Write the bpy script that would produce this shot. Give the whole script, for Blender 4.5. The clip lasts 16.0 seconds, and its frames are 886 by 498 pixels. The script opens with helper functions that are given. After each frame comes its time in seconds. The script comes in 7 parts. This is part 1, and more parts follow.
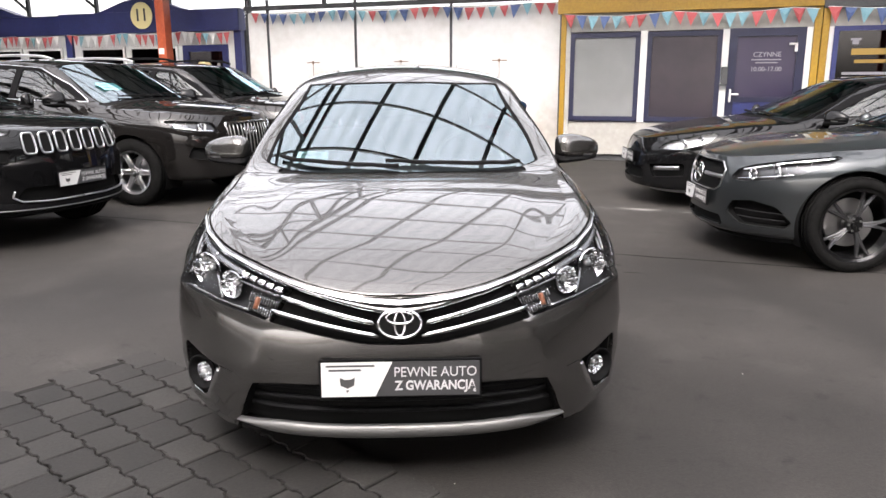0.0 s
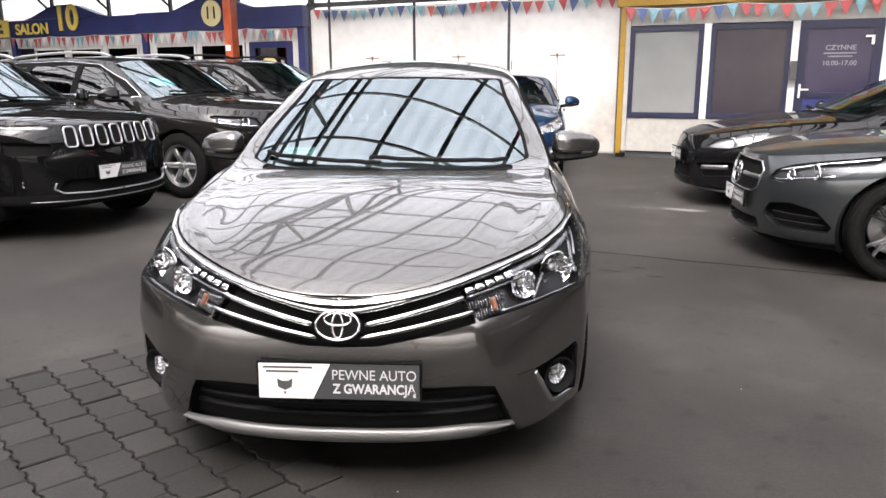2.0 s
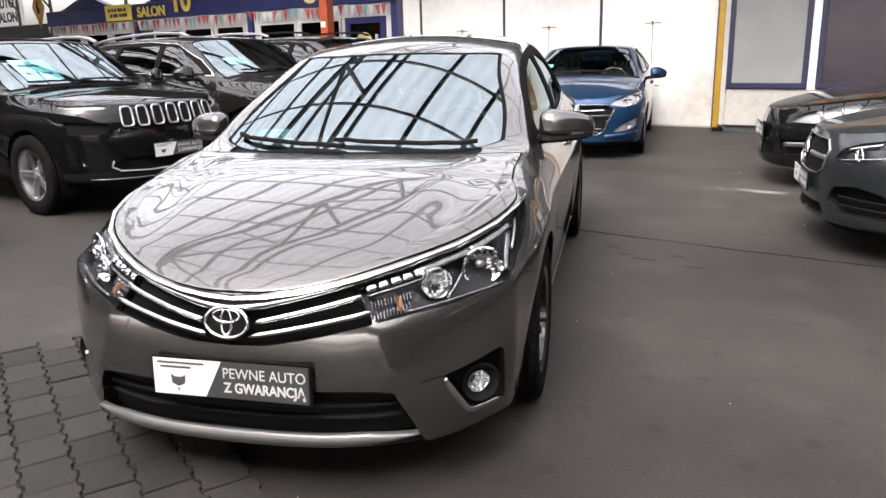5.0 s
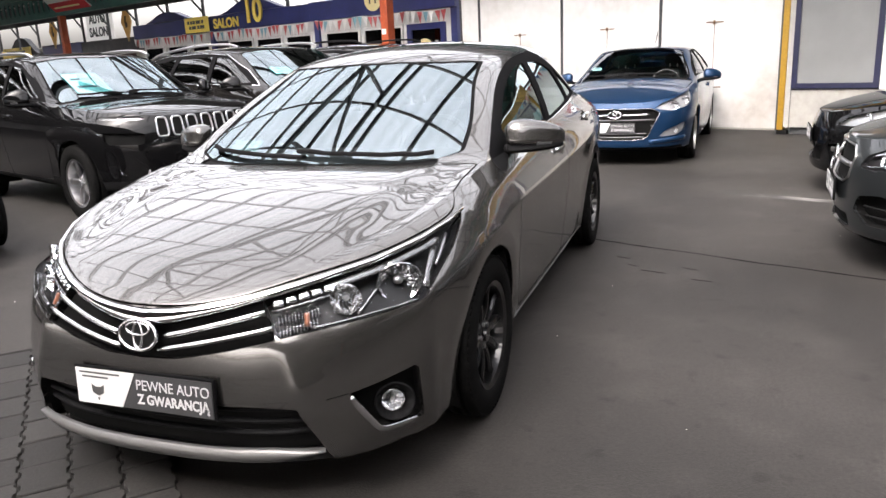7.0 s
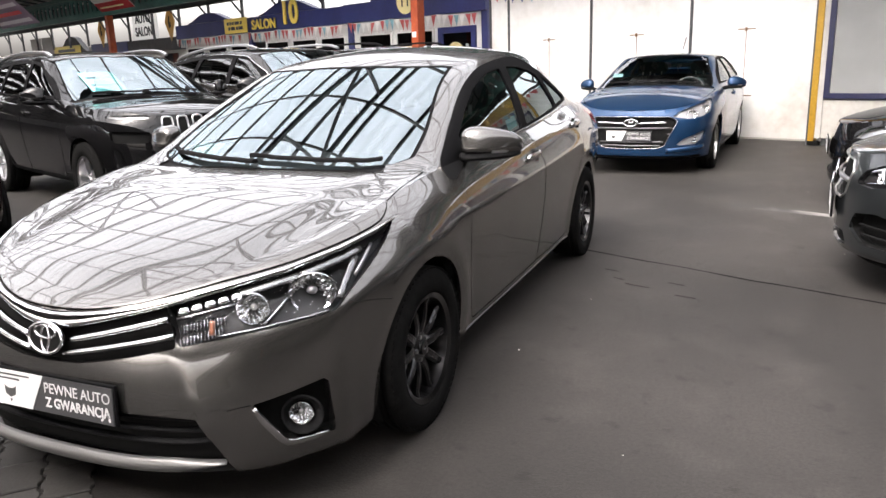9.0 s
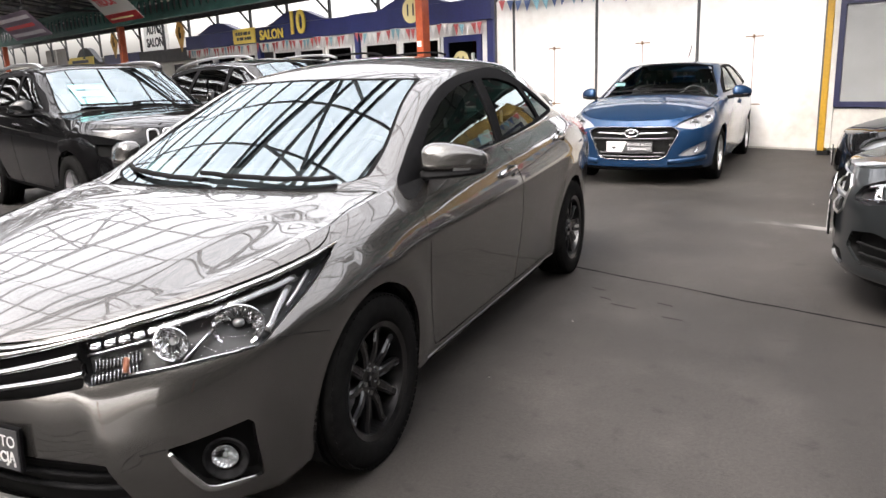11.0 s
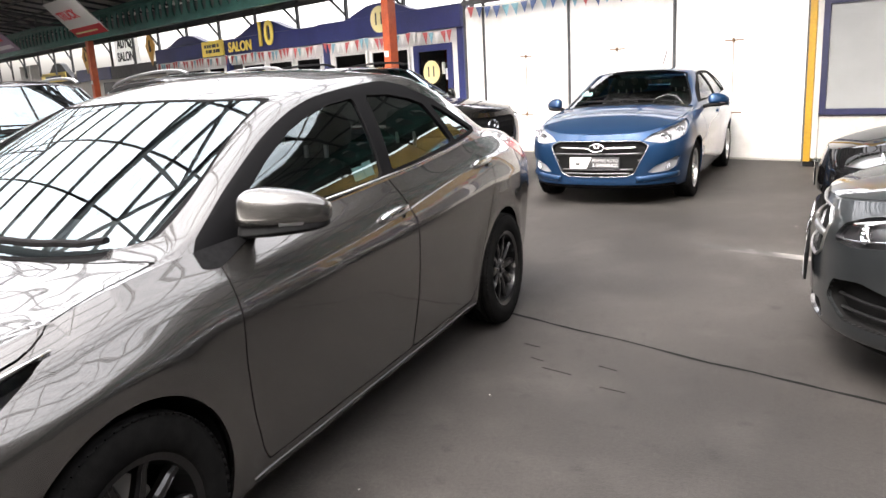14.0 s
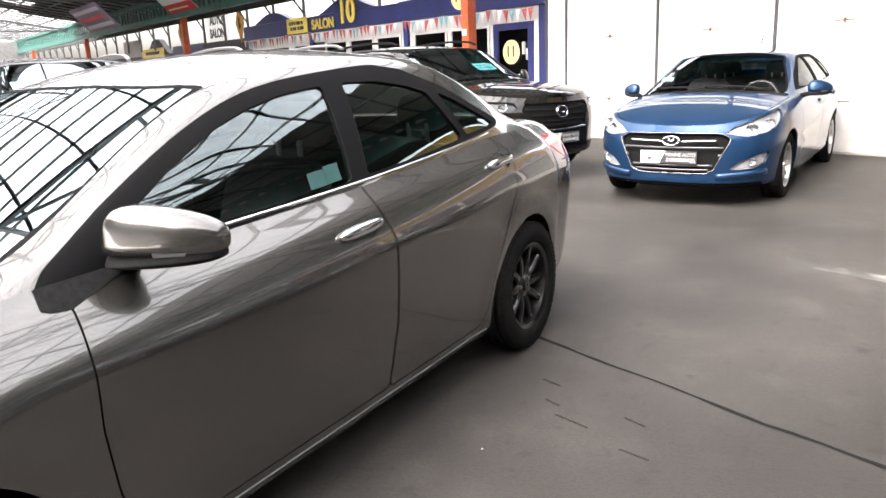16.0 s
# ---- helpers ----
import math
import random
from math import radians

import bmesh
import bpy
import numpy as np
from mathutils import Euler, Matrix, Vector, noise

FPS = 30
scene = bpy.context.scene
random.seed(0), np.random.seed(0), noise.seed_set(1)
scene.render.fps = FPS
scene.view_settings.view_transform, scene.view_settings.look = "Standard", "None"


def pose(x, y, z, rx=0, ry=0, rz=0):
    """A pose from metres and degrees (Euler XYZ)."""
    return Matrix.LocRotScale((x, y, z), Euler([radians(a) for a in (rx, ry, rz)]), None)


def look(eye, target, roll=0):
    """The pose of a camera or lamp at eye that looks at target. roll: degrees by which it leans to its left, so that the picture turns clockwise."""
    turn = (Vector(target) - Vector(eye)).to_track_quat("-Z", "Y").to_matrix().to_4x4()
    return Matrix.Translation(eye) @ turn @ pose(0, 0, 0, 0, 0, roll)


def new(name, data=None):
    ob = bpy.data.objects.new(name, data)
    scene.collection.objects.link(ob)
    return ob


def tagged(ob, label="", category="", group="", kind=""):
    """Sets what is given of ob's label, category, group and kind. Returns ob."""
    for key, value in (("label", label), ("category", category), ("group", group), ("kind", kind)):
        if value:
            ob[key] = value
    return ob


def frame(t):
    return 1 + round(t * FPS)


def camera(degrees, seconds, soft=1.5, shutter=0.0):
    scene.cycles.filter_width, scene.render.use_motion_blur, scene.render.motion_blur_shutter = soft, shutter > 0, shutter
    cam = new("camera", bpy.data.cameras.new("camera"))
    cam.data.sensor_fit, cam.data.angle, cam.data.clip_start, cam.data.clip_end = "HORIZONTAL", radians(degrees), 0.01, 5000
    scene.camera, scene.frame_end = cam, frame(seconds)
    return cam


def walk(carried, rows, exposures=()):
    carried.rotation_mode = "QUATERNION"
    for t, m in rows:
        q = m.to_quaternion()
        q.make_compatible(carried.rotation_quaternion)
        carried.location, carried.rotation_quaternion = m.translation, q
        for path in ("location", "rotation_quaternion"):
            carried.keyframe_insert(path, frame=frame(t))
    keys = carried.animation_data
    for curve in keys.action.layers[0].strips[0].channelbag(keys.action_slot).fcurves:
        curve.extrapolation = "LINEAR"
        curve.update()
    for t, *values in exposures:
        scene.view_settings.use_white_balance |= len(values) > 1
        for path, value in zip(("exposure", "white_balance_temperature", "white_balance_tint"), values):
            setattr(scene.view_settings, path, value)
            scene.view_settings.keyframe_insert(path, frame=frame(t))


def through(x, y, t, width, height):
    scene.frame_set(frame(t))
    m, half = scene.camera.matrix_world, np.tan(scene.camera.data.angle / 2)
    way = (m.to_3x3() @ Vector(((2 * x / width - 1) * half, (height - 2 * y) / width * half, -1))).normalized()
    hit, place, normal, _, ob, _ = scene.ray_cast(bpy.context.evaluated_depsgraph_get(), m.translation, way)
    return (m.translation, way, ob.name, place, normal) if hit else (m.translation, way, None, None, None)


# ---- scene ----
cam = camera(62.0, 16.0)
PATH = [
    (0, (0.052, -2.246, 1.356), (0.128, -0.297, 0.912), -0.2),
    (0.5, (0.165, -2.253, 1.366), (0.131, -0.303, 0.924), -0.9),
    (1, (0.289, -2.253, 1.361), (0.159, -0.304, 0.929), -0.4),
    (1.5, (0.4, -2.218, 1.361), (0.226, -0.273, 0.928), -0.5),
    (2, (0.483, -2.149, 1.351), (0.353, -0.206, 0.897), -0.3),
    (2.5, (0.556, -2.072, 1.355), (0.421, -0.14, 0.858), -0.7),
    (3, (0.626, -2.009, 1.349), (0.471, -0.086, 0.82), -0.8),
    (3.5, (0.746, -1.975, 1.36), (0.501, -0.062, 0.828), -1.7),
    (4, (0.896, -1.941, 1.362), (0.53, -0.046, 0.839), -1.9),
    (4.2, (0.95, -1.926, 1.359), (0.549, -0.037, 0.838), -1.6),
    (6.3, (1.416, -1.683, 1.356), (0.868, 0.169, 0.837), -2.9),
    (6.5, (1.473, -1.669, 1.355), (0.886, 0.172, 0.838), -3.1),
    (7, (1.623, -1.633, 1.364), (0.958, 0.185, 0.863), -2.7),
    (7.5, (1.73, -1.59, 1.365), (0.977, 0.196, 0.872), -2.2),
    (8, (1.815, -1.517, 1.353), (1.066, 0.273, 0.867), -1.8),
    (8.2, (1.849, -1.487, 1.353), (1.105, 0.305, 0.867), -1.8),
    (10.3, (2.083, -1.298, 1.363), (1.242, 0.45, 0.877), -2.3),
    (10.5, (2.094, -1.262, 1.363), (1.251, 0.487, 0.884), -2.3),
    (11, (2.097, -1.147, 1.364), (1.284, 0.62, 0.898), -2.2),
    (11.5, (2.084, -1.004, 1.36), (1.346, 0.797, 0.9), -3.7),
    (12, (2.103, -0.848, 1.352), (1.382, 0.954, 0.87), -3.8),
    (12.5, (2.181, -0.686, 1.366), (1.357, 1.07, 0.875), -4.7),
    (13, (2.226, -0.545, 1.371), (1.383, 1.199, 0.873), -4.2),
    (13.5, (2.23, -0.374, 1.385), (1.404, 1.385, 0.915), -3.4),
    (14, (2.221, -0.191, 1.367), (1.416, 1.585, 0.924), -3.1),
    (14.5, (2.261, -0.039, 1.367), (1.402, 1.704, 0.896), -3.9),
    (15, (2.33, 0.136, 1.37), (1.386, 1.831, 0.886), -2.8),
    (15.5, (2.331, 0.317, 1.37), (1.332, 1.979, 0.875), -2.6),
    (16, (2.305, 0.513, 1.371), (1.288, 2.166, 0.887), -2.4),
]
walk(cam, [(t, look(eye, target, roll)) for t, eye, target, roll in PATH], [(0, -0.39, 6800, 15), (4, -0.40, 6800, 15), (8, -0.32, 6860, 15), (11.5, -0.16, 6930, 14), (12.5, -0.14, 6940, 14), (13.5, 0.06, 6960, 14), (16, 0.52, 6970, 14)])

# ---- light ----
GRID = 21.0                     # the hall stands turned against the sedan
CG, SG = math.cos(radians(GRID)), math.sin(radians(GRID))
HALL = pose(0, 0, 0, 0, 0, -GRID)


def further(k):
    """The hall's grid scaled k times about the camera's mean place, fitting its view."""
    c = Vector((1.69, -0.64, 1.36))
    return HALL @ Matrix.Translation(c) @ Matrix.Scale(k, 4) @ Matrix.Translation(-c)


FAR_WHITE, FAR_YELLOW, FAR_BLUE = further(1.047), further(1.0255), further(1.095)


def uv(u, v, z=0.0):
    """A place of the hall's own grid in the world."""
    return Vector((u * CG + v * SG, -u * SG + v * CG, z))


world = bpy.data.worlds.new("overcast")
scene.world = world
world.use_nodes = True
wn = world.node_tree.nodes
wl = world.node_tree.links
sky = wn.new("ShaderNodeTexSky")
sky.sky_type = "NISHITA"
sky.sun_disc = False
sky.sun_elevation, sky.sun_rotation = radians(54), radians(197)
sky.air_density, sky.dust_density, sky.ozone_density = 1.0, 6.0, 1.0
grey = wn.new("ShaderNodeHueSaturation")
grey.inputs["Saturation"].default_value = 0.25
wl.new(sky.outputs["Color"], grey.inputs["Color"])
rise, part_z, shade, whole = (wn.new("ShaderNode" + k) for k in ("TexCoord", "SeparateXYZ", "MapRange", "VectorMath"))
wl.new(rise.outputs["Generated"], part_z.inputs["Vector"])
wl.new(part_z.outputs["Z"], shade.inputs["Value"])
shade.inputs["From Max"].default_value = 0.16
shade.inputs["To Min"].default_value, shade.inputs["To Max"].default_value = 6.0, 10.0   # an overcast sky is brightest overhead
whole.operation = "SCALE"
wl.new(grey.outputs["Color"], whole.inputs[0])
wl.new(shade.outputs["Result"], whole.inputs["Scale"])
wl.new(whole.outputs["Vector"], wn["Background"].inputs["Color"])
wn["Background"].inputs["Strength"].default_value = 0.14
sun = new("sun", bpy.data.lights.new("sun", "SUN"))
sun.data.energy, sun.data.angle, sun.data.color = 0.9, radians(50), (1.0, 0.97, 0.93)
sun.matrix_world = look((-2.8, -9.0, 13.2), (0, 0, 0))


# ---- materials ----
def mat(name, colour=(0.5, 0.5, 0.5), rough=0.5, metal=0.0, coat=0.0, spec=0.5, emit=0.0, coat_rough=0.03):
    m = bpy.data.materials.new(name)
    m.use_nodes = True
    b = m.node_tree.nodes["Principled BSDF"]
    b.inputs["Base Color"].default_value = (*colour, 1)
    b.inputs["Roughness"].default_value = rough
    b.inputs["Metallic"].default_value = metal
    b.inputs["Coat Weight"].default_value = coat
    b.inputs["Coat Roughness"].default_value = coat_rough
    b.inputs["Specular IOR Level"].default_value = spec
    b.inputs["Coat IOR"].default_value = 1.75
    if emit:
        b.inputs["Emission Color"].default_value = (*colour, 1)
        b.inputs["Emission Strength"].default_value = emit
    return m


def vary(m, scale, low, high, detail=6.0, bump=0.0, bump_scale=0.0, rough=None, fine=None, contrast=(0.3, 0.7)):
    """Uneven colour between low and high, fine relief and roughness, in real-world size."""
    n, l = m.node_tree.nodes, m.node_tree.links
    b = n["Principled BSDF"]
    geo = n.new("ShaderNodeNewGeometry")
    t = n.new("ShaderNodeTexNoise")
    t.inputs["Scale"].default_value, t.inputs["Detail"].default_value = scale, detail
    l.new(geo.outputs["Position"], t.inputs["Vector"])
    r = n.new("ShaderNodeValToRGB")
    r.color_ramp.elements[0].position, r.color_ramp.elements[1].position = contrast
    r.color_ramp.elements[0].color, r.color_ramp.elements[1].color = (*low, 1), (*high, 1)
    l.new(t.outputs["Fac"], r.inputs["Fac"])
    last = r.outputs["Color"]
    if fine:
        g = n.new("ShaderNodeTexNoise")
        g.inputs["Scale"].default_value, g.inputs["Detail"].default_value = fine[0], 3.0
        l.new(geo.outputs["Position"], g.inputs["Vector"])
        mix = n.new("ShaderNodeMix")
        mix.data_type, mix.blend_type = "RGBA", "OVERLAY"
        mix.inputs["Factor"].default_value = fine[1]
        l.new(last, mix.inputs["A"])
        l.new(g.outputs["Fac"], mix.inputs["B"])
        last = mix.outputs["Result"]
    l.new(last, b.inputs["Base Color"])
    if rough:
        q = n.new("ShaderNodeMapRange")
        q.inputs["To Min"].default_value, q.inputs["To Max"].default_value = rough
        l.new(t.outputs["Fac"], q.inputs["Value"])
        l.new(q.outputs["Result"], b.inputs["Roughness"])
    if bump:
        h = n.new("ShaderNodeTexNoise")
        h.inputs["Scale"].default_value, h.inputs["Detail"].default_value = bump_scale, 4.0
        l.new(geo.outputs["Position"], h.inputs["Vector"])
        p = n.new("ShaderNodeBump")
        p.inputs["Strength"].default_value, p.inputs["Distance"].default_value = 0.6, bump
        l.new(h.outputs["Fac"], p.inputs["Height"])
        l.new(p.outputs["Normal"], b.inputs["Normal"])
    return m


def glass(name, tint=(0.5, 0.55, 0.53), rough=0.0, ior=2.6, gloss=(1.0, 1.0, 1.0)):
    """Thin pane: clear tinted sheet with a mirror gloss by Fresnel."""
    m = bpy.data.materials.new(name)
    m.use_nodes = True
    n, l = m.node_tree.nodes, m.node_tree.links
    n.remove(n["Principled BSDF"])
    t, g, x, f = (n.new("ShaderNode" + k) for k in ("BsdfTransparent", "BsdfGlossy", "MixShader", "Fresnel"))
    t.inputs["Color"].default_value = (*tint, 1)
    g.inputs["Roughness"].default_value = rough
    g.inputs["Color"].default_value = (*gloss, 1)
    f.inputs["IOR"].default_value = ior
    l.new(f.outputs[0], x.inputs[0])
    l.new(t.outputs[0], x.inputs[1])
    l.new(g.outputs[0], x.inputs[2])
    l.new(x.outputs[0], n["Material Output"].inputs["Surface"])
    return m


def paint(name, colour, metal=0.5, rough=0.38, coat_ior=1.55, spec=0.08):
    """Metallic car paint under clear coat, with flake grain and a little orange peel."""
    m = mat(name, colour, rough, metal, coat=1.0, coat_rough=0.02, spec=spec)
    n, l = m.node_tree.nodes, m.node_tree.links
    b = n["Principled BSDF"]
    b.inputs["Coat IOR"].default_value = coat_ior
    geo = n.new("ShaderNodeNewGeometry")
    t = n.new("ShaderNodeTexNoise")
    t.inputs["Scale"].default_value, t.inputs["Detail"].default_value = 900.0, 1.0
    l.new(geo.outputs["Position"], t.inputs["Vector"])
    r = n.new("ShaderNodeMapRange")
    r.inputs["To Min"].default_value, r.inputs["To Max"].default_value = 0.85, 1.15
    l.new(t.outputs["Fac"], r.inputs["Value"])
    s = n.new("ShaderNodeVectorMath")
    s.operation = "SCALE"
    s.inputs[0].default_value = colour
    l.new(r.outputs["Result"], s.inputs["Scale"])
    l.new(s.outputs["Vector"], b.inputs["Base Color"])
    d = n.new("ShaderNodeTexNoise")
    d.inputs["Scale"].default_value, d.inputs["Detail"].default_value = 2.2, 5.0
    l.new(geo.outputs["Position"], d.inputs["Vector"])
    q = n.new("ShaderNodeMapRange")
    q.inputs["To Min"].default_value, q.inputs["To Max"].default_value = 0.0, 0.035
    l.new(d.outputs["Fac"], q.inputs["Value"])
    l.new(q.outputs["Result"], b.inputs["Coat Roughness"])
    return m


M = {
    "taupe": paint("taupe_paint", (0.104, 0.100, 0.096), 0.88, 0.255, 1.60),
    "black": paint("black_paint", (0.004, 0.004, 0.0043), 0.0, 0.5, 1.38, 0.0),
    "darkgrey": paint("dark_grey_paint", (0.009, 0.0082, 0.0078), 0.3, 0.35, 1.5, 0.0),
    "steelgrey": paint("steel_grey_paint", (0.046, 0.051, 0.054), 0.78, 0.34, 1.45),
    "blue": paint("blue_paint", (0.0088, 0.031, 0.076), 0.6, 0.38, 1.30),
    "maroon": paint("maroon_paint", (0.012, 0.003, 0.004), 0.3, 0.35, 1.5, 0.0),
    "plastic": vary(mat("black_plastic", rough=0.5, spec=0.03), 60, (0.006, 0.006, 0.0065), (0.012, 0.012, 0.0125), rough=(0.5, 0.75)),
    "gap": mat("dark_gap", (0.006, 0.006, 0.006), 0.9, spec=0.1),
    "gloss_black": mat("black_trim", (0.006, 0.006, 0.0065), 0.75, spec=0.03),
    "chrome": mat("chrome", (0.64, 0.64, 0.65), 0.07, 1.0),
    "satin": mat("satin_metal", (0.42, 0.42, 0.42), 0.32, 1.0),
    "alloy": mat("silver_alloy", (0.55, 0.55, 0.56), 0.3, 1.0),
    "dark_alloy": mat("anthracite_alloy", (0.020, 0.020, 0.021), 0.28, 0.85, coat=0.35),
    "lamp_black": mat("dark_satin_lamp_housing", (0.028, 0.028, 0.029), 0.36, 0.8),
    "lamp_band": mat("satin_lamp_band", (0.24, 0.24, 0.245), 0.22, 0.9),
    "rubber": vary(mat("tyre_rubber", rough=0.8, spec=0.02), 35, (0.005, 0.005, 0.005), (0.010, 0.0098, 0.0096), rough=(0.65, 0.9), bump=0.001, bump_scale=150),
    "glass": glass("windshield_glass", (0.60, 0.74, 0.78), ior=3.0, gloss=(0.80, 0.92, 0.97)),
    "clear_glass": glass("clear_car_glass", (0.84, 0.88, 0.88), ior=1.35),
    "side_glass": glass("side_window_glass", (0.50, 0.58, 0.57), ior=1.95, gloss=(0.82, 0.94, 0.96)),
    "tint": glass("tinted_car_glass", (0.2, 0.22, 0.22), ior=1.7),
    "lens": glass("lamp_lens", (0.90, 0.91, 0.92), ior=1.07),
    "red_lens": mat("red_lamp_lens", (0.35, 0.01, 0.012), 0.1, coat=1.0),
    "amber": mat("amber_lamp", (0.20, 0.075, 0.04), 0.35),
    "reflector": mat("lamp_reflector", (0.85, 0.85, 0.86), 0.12, 1.0),
    "cloth": vary(mat("dark_seat_cloth", rough=0.9), 40, (0.008, 0.008, 0.009), (0.018, 0.018, 0.019)),
    "dash": vary(mat("dashboard_vinyl", rough=0.6), 80, (0.015, 0.015, 0.016), (0.03, 0.03, 0.031)),
    "white": vary(mat("white_plate", rough=0.35), 12, (0.56, 0.56, 0.55), (0.64, 0.64, 0.63)),
    "plate_dark": mat("dark_grey_plate", (0.035, 0.035, 0.037), 0.4),
    "plate_text": mat("white_plate_print", (0.50, 0.50, 0.50), 0.4),
    "print_grey": mat("grey_print", (0.05, 0.05, 0.05), 0.5),
    "paper_cyan": vary(mat("pale_cyan_paper", rough=0.7), 9, (0.16, 0.50, 0.50), (0.22, 0.58, 0.58)),
    "paper_blue": vary(mat("faded_cyan_paper", rough=0.7), 9, (0.11, 0.23, 0.23), (0.15, 0.28, 0.28)),
    "ink": mat("dark_ink", (0.03, 0.06, 0.08), 0.6),
    "roof_steel": vary(mat("dark_roof_sheet", rough=0.7), 1.5, (0.30, 0.29, 0.28), (0.42, 0.405, 0.39), fine=(30, 0.3)),
    "eaves_steel": vary(mat("dark_eaves_panel", rough=0.7), 1.5, (0.06, 0.06, 0.062), (0.10, 0.10, 0.10), fine=(30, 0.3)),
    "dirt": vary(mat("dark_joint_dirt", rough=0.9, spec=0.1), 30, (0.012, 0.0113, 0.0106), (0.024, 0.0224, 0.0210)),
    "far_wall": vary(mat("dull_grey_wall", rough=0.7), 0.5, (0.15, 0.148, 0.145), (0.22, 0.215, 0.21), fine=(5, 0.4)),
    "steel_dark": vary(mat("dark_painted_steel", rough=0.6), 4, (0.035, 0.037, 0.04), (0.06, 0.06, 0.062), fine=(60, 0.4)),
    "steel_green": vary(mat("green_painted_steel", rough=0.55), 3, (0.012, 0.075, 0.062), (0.025, 0.115, 0.095), fine=(50, 0.4)),
    "orange": vary(mat("orange_painted_steel", rough=0.45), 5, (0.36, 0.060, 0.018), (0.47, 0.090, 0.028), fine=(40, 0.5)),
    # Warm blotches in the colour imitate warm reflections on the sheet.
    "wall_white": vary(mat("white_sheet_metal", rough=0.3, coat=0.35), 0.7, (0.54, 0.505, 0.465), (0.74, 0.73, 0.71), detail=8, fine=(7, 0.3), bump=0.006, bump_scale=2.2, rough=(0.2, 0.5), contrast=(0.3, 0.55)),
    "rust": vary(mat("rusty_latch_steel", rough=0.8, spec=0.2), 30, (0.10, 0.055, 0.03), (0.26, 0.16, 0.09)),
    "frame_white": vary(mat("white_window_frame", rough=0.4), 3, (0.58, 0.58, 0.56), (0.70, 0.70, 0.68)),
    "cream": vary(mat("cream_panel", rough=0.5), 1.2, (0.30, 0.288, 0.262), (0.36, 0.347, 0.318), fine=(12, 0.2)),
    "yellow": vary(mat("yellow_paint", rough=0.42), 1.5, (0.27, 0.150, 0.010), (0.34, 0.192, 0.013), fine=(25, 0.3)),
    "navy": vary(mat("navy_paint", rough=0.42), 1.5, (0.011, 0.016, 0.085), (0.02, 0.028, 0.125), fine=(25, 0.3)),
    "navy_dark": vary(mat("dark_navy_frame", rough=0.42), 1.5, (0.005, 0.006, 0.026), (0.008, 0.0095, 0.038), fine=(25, 0.3)),
    # Pale diffuse colour imitates the bright reflections of clear chrome lamps.
    "lamp_white": mat("pale_lamp_insert", (0.30, 0.30, 0.31), 0.25, 0.2, coat=0.4),
    "lip_metal": mat("dull_lip_metal", (0.15, 0.148, 0.145), 0.45, 0.75),
    "lamp_grey": mat("dark_grey_lamp_bezel", (0.09, 0.09, 0.094), 0.3, 0.85),
    "sign_tarp": None,
    "sign_yellow": mat("sign_yellow", (0.82, 0.62, 0.12), 0.45),
    "sign_cream": mat("pale_cream_sign", (0.74, 0.64, 0.32), 0.5),
    "sign_white": vary(mat("sign_white", rough=0.5), 2, (0.74, 0.74, 0.73), (0.84, 0.84, 0.83)),
    "sign_ink": mat("sign_black", (0.02, 0.02, 0.025), 0.5),
    "blind": vary(mat("grey_roller_blind", rough=0.7), 2, (0.158, 0.162, 0.160), (0.185, 0.19, 0.187)),
    "office_glass": glass("office_glass", (0.22, 0.2, 0.26), ior=1.6),
    "flag_red": mat("red_pennant_cloth", (0.46, 0.10, 0.10), 0.8),
    "flag_blue": mat("navy_pennant_cloth", (0.08, 0.12, 0.25), 0.8),
    "flag_cyan": mat("cyan_pennant_cloth", (0.20, 0.38, 0.45), 0.8),
    "flag_white": mat("white_pennant_cloth", (0.78, 0.78, 0.76), 0.8),
    "film": vary(mat("purple_grey_window_film", rough=0.22), 0.9, (0.022, 0.018, 0.026), (0.042, 0.034, 0.040), fine=(8, 0.1)),
    "door_film": vary(mat("dark_purple_window_film", rough=0.2), 0.9, (0.022, 0.018, 0.042), (0.042, 0.034, 0.064)),
    "room": vary(mat("office_room", rough=0.8), 1, (0.12, 0.11, 0.12), (0.2, 0.19, 0.2)),
    "faded_gold": mat("faded_gold_print", (0.26, 0.16, 0.03), 0.5),
    "faded_print": mat("faded_white_print", (0.20, 0.19, 0.22), 0.5),
    "banner_ink": mat("pale_banner_print", (0.62, 0.58, 0.62), 0.6),
    "red_sign": mat("red_sign", (0.65, 0.05, 0.06), 0.5),
}


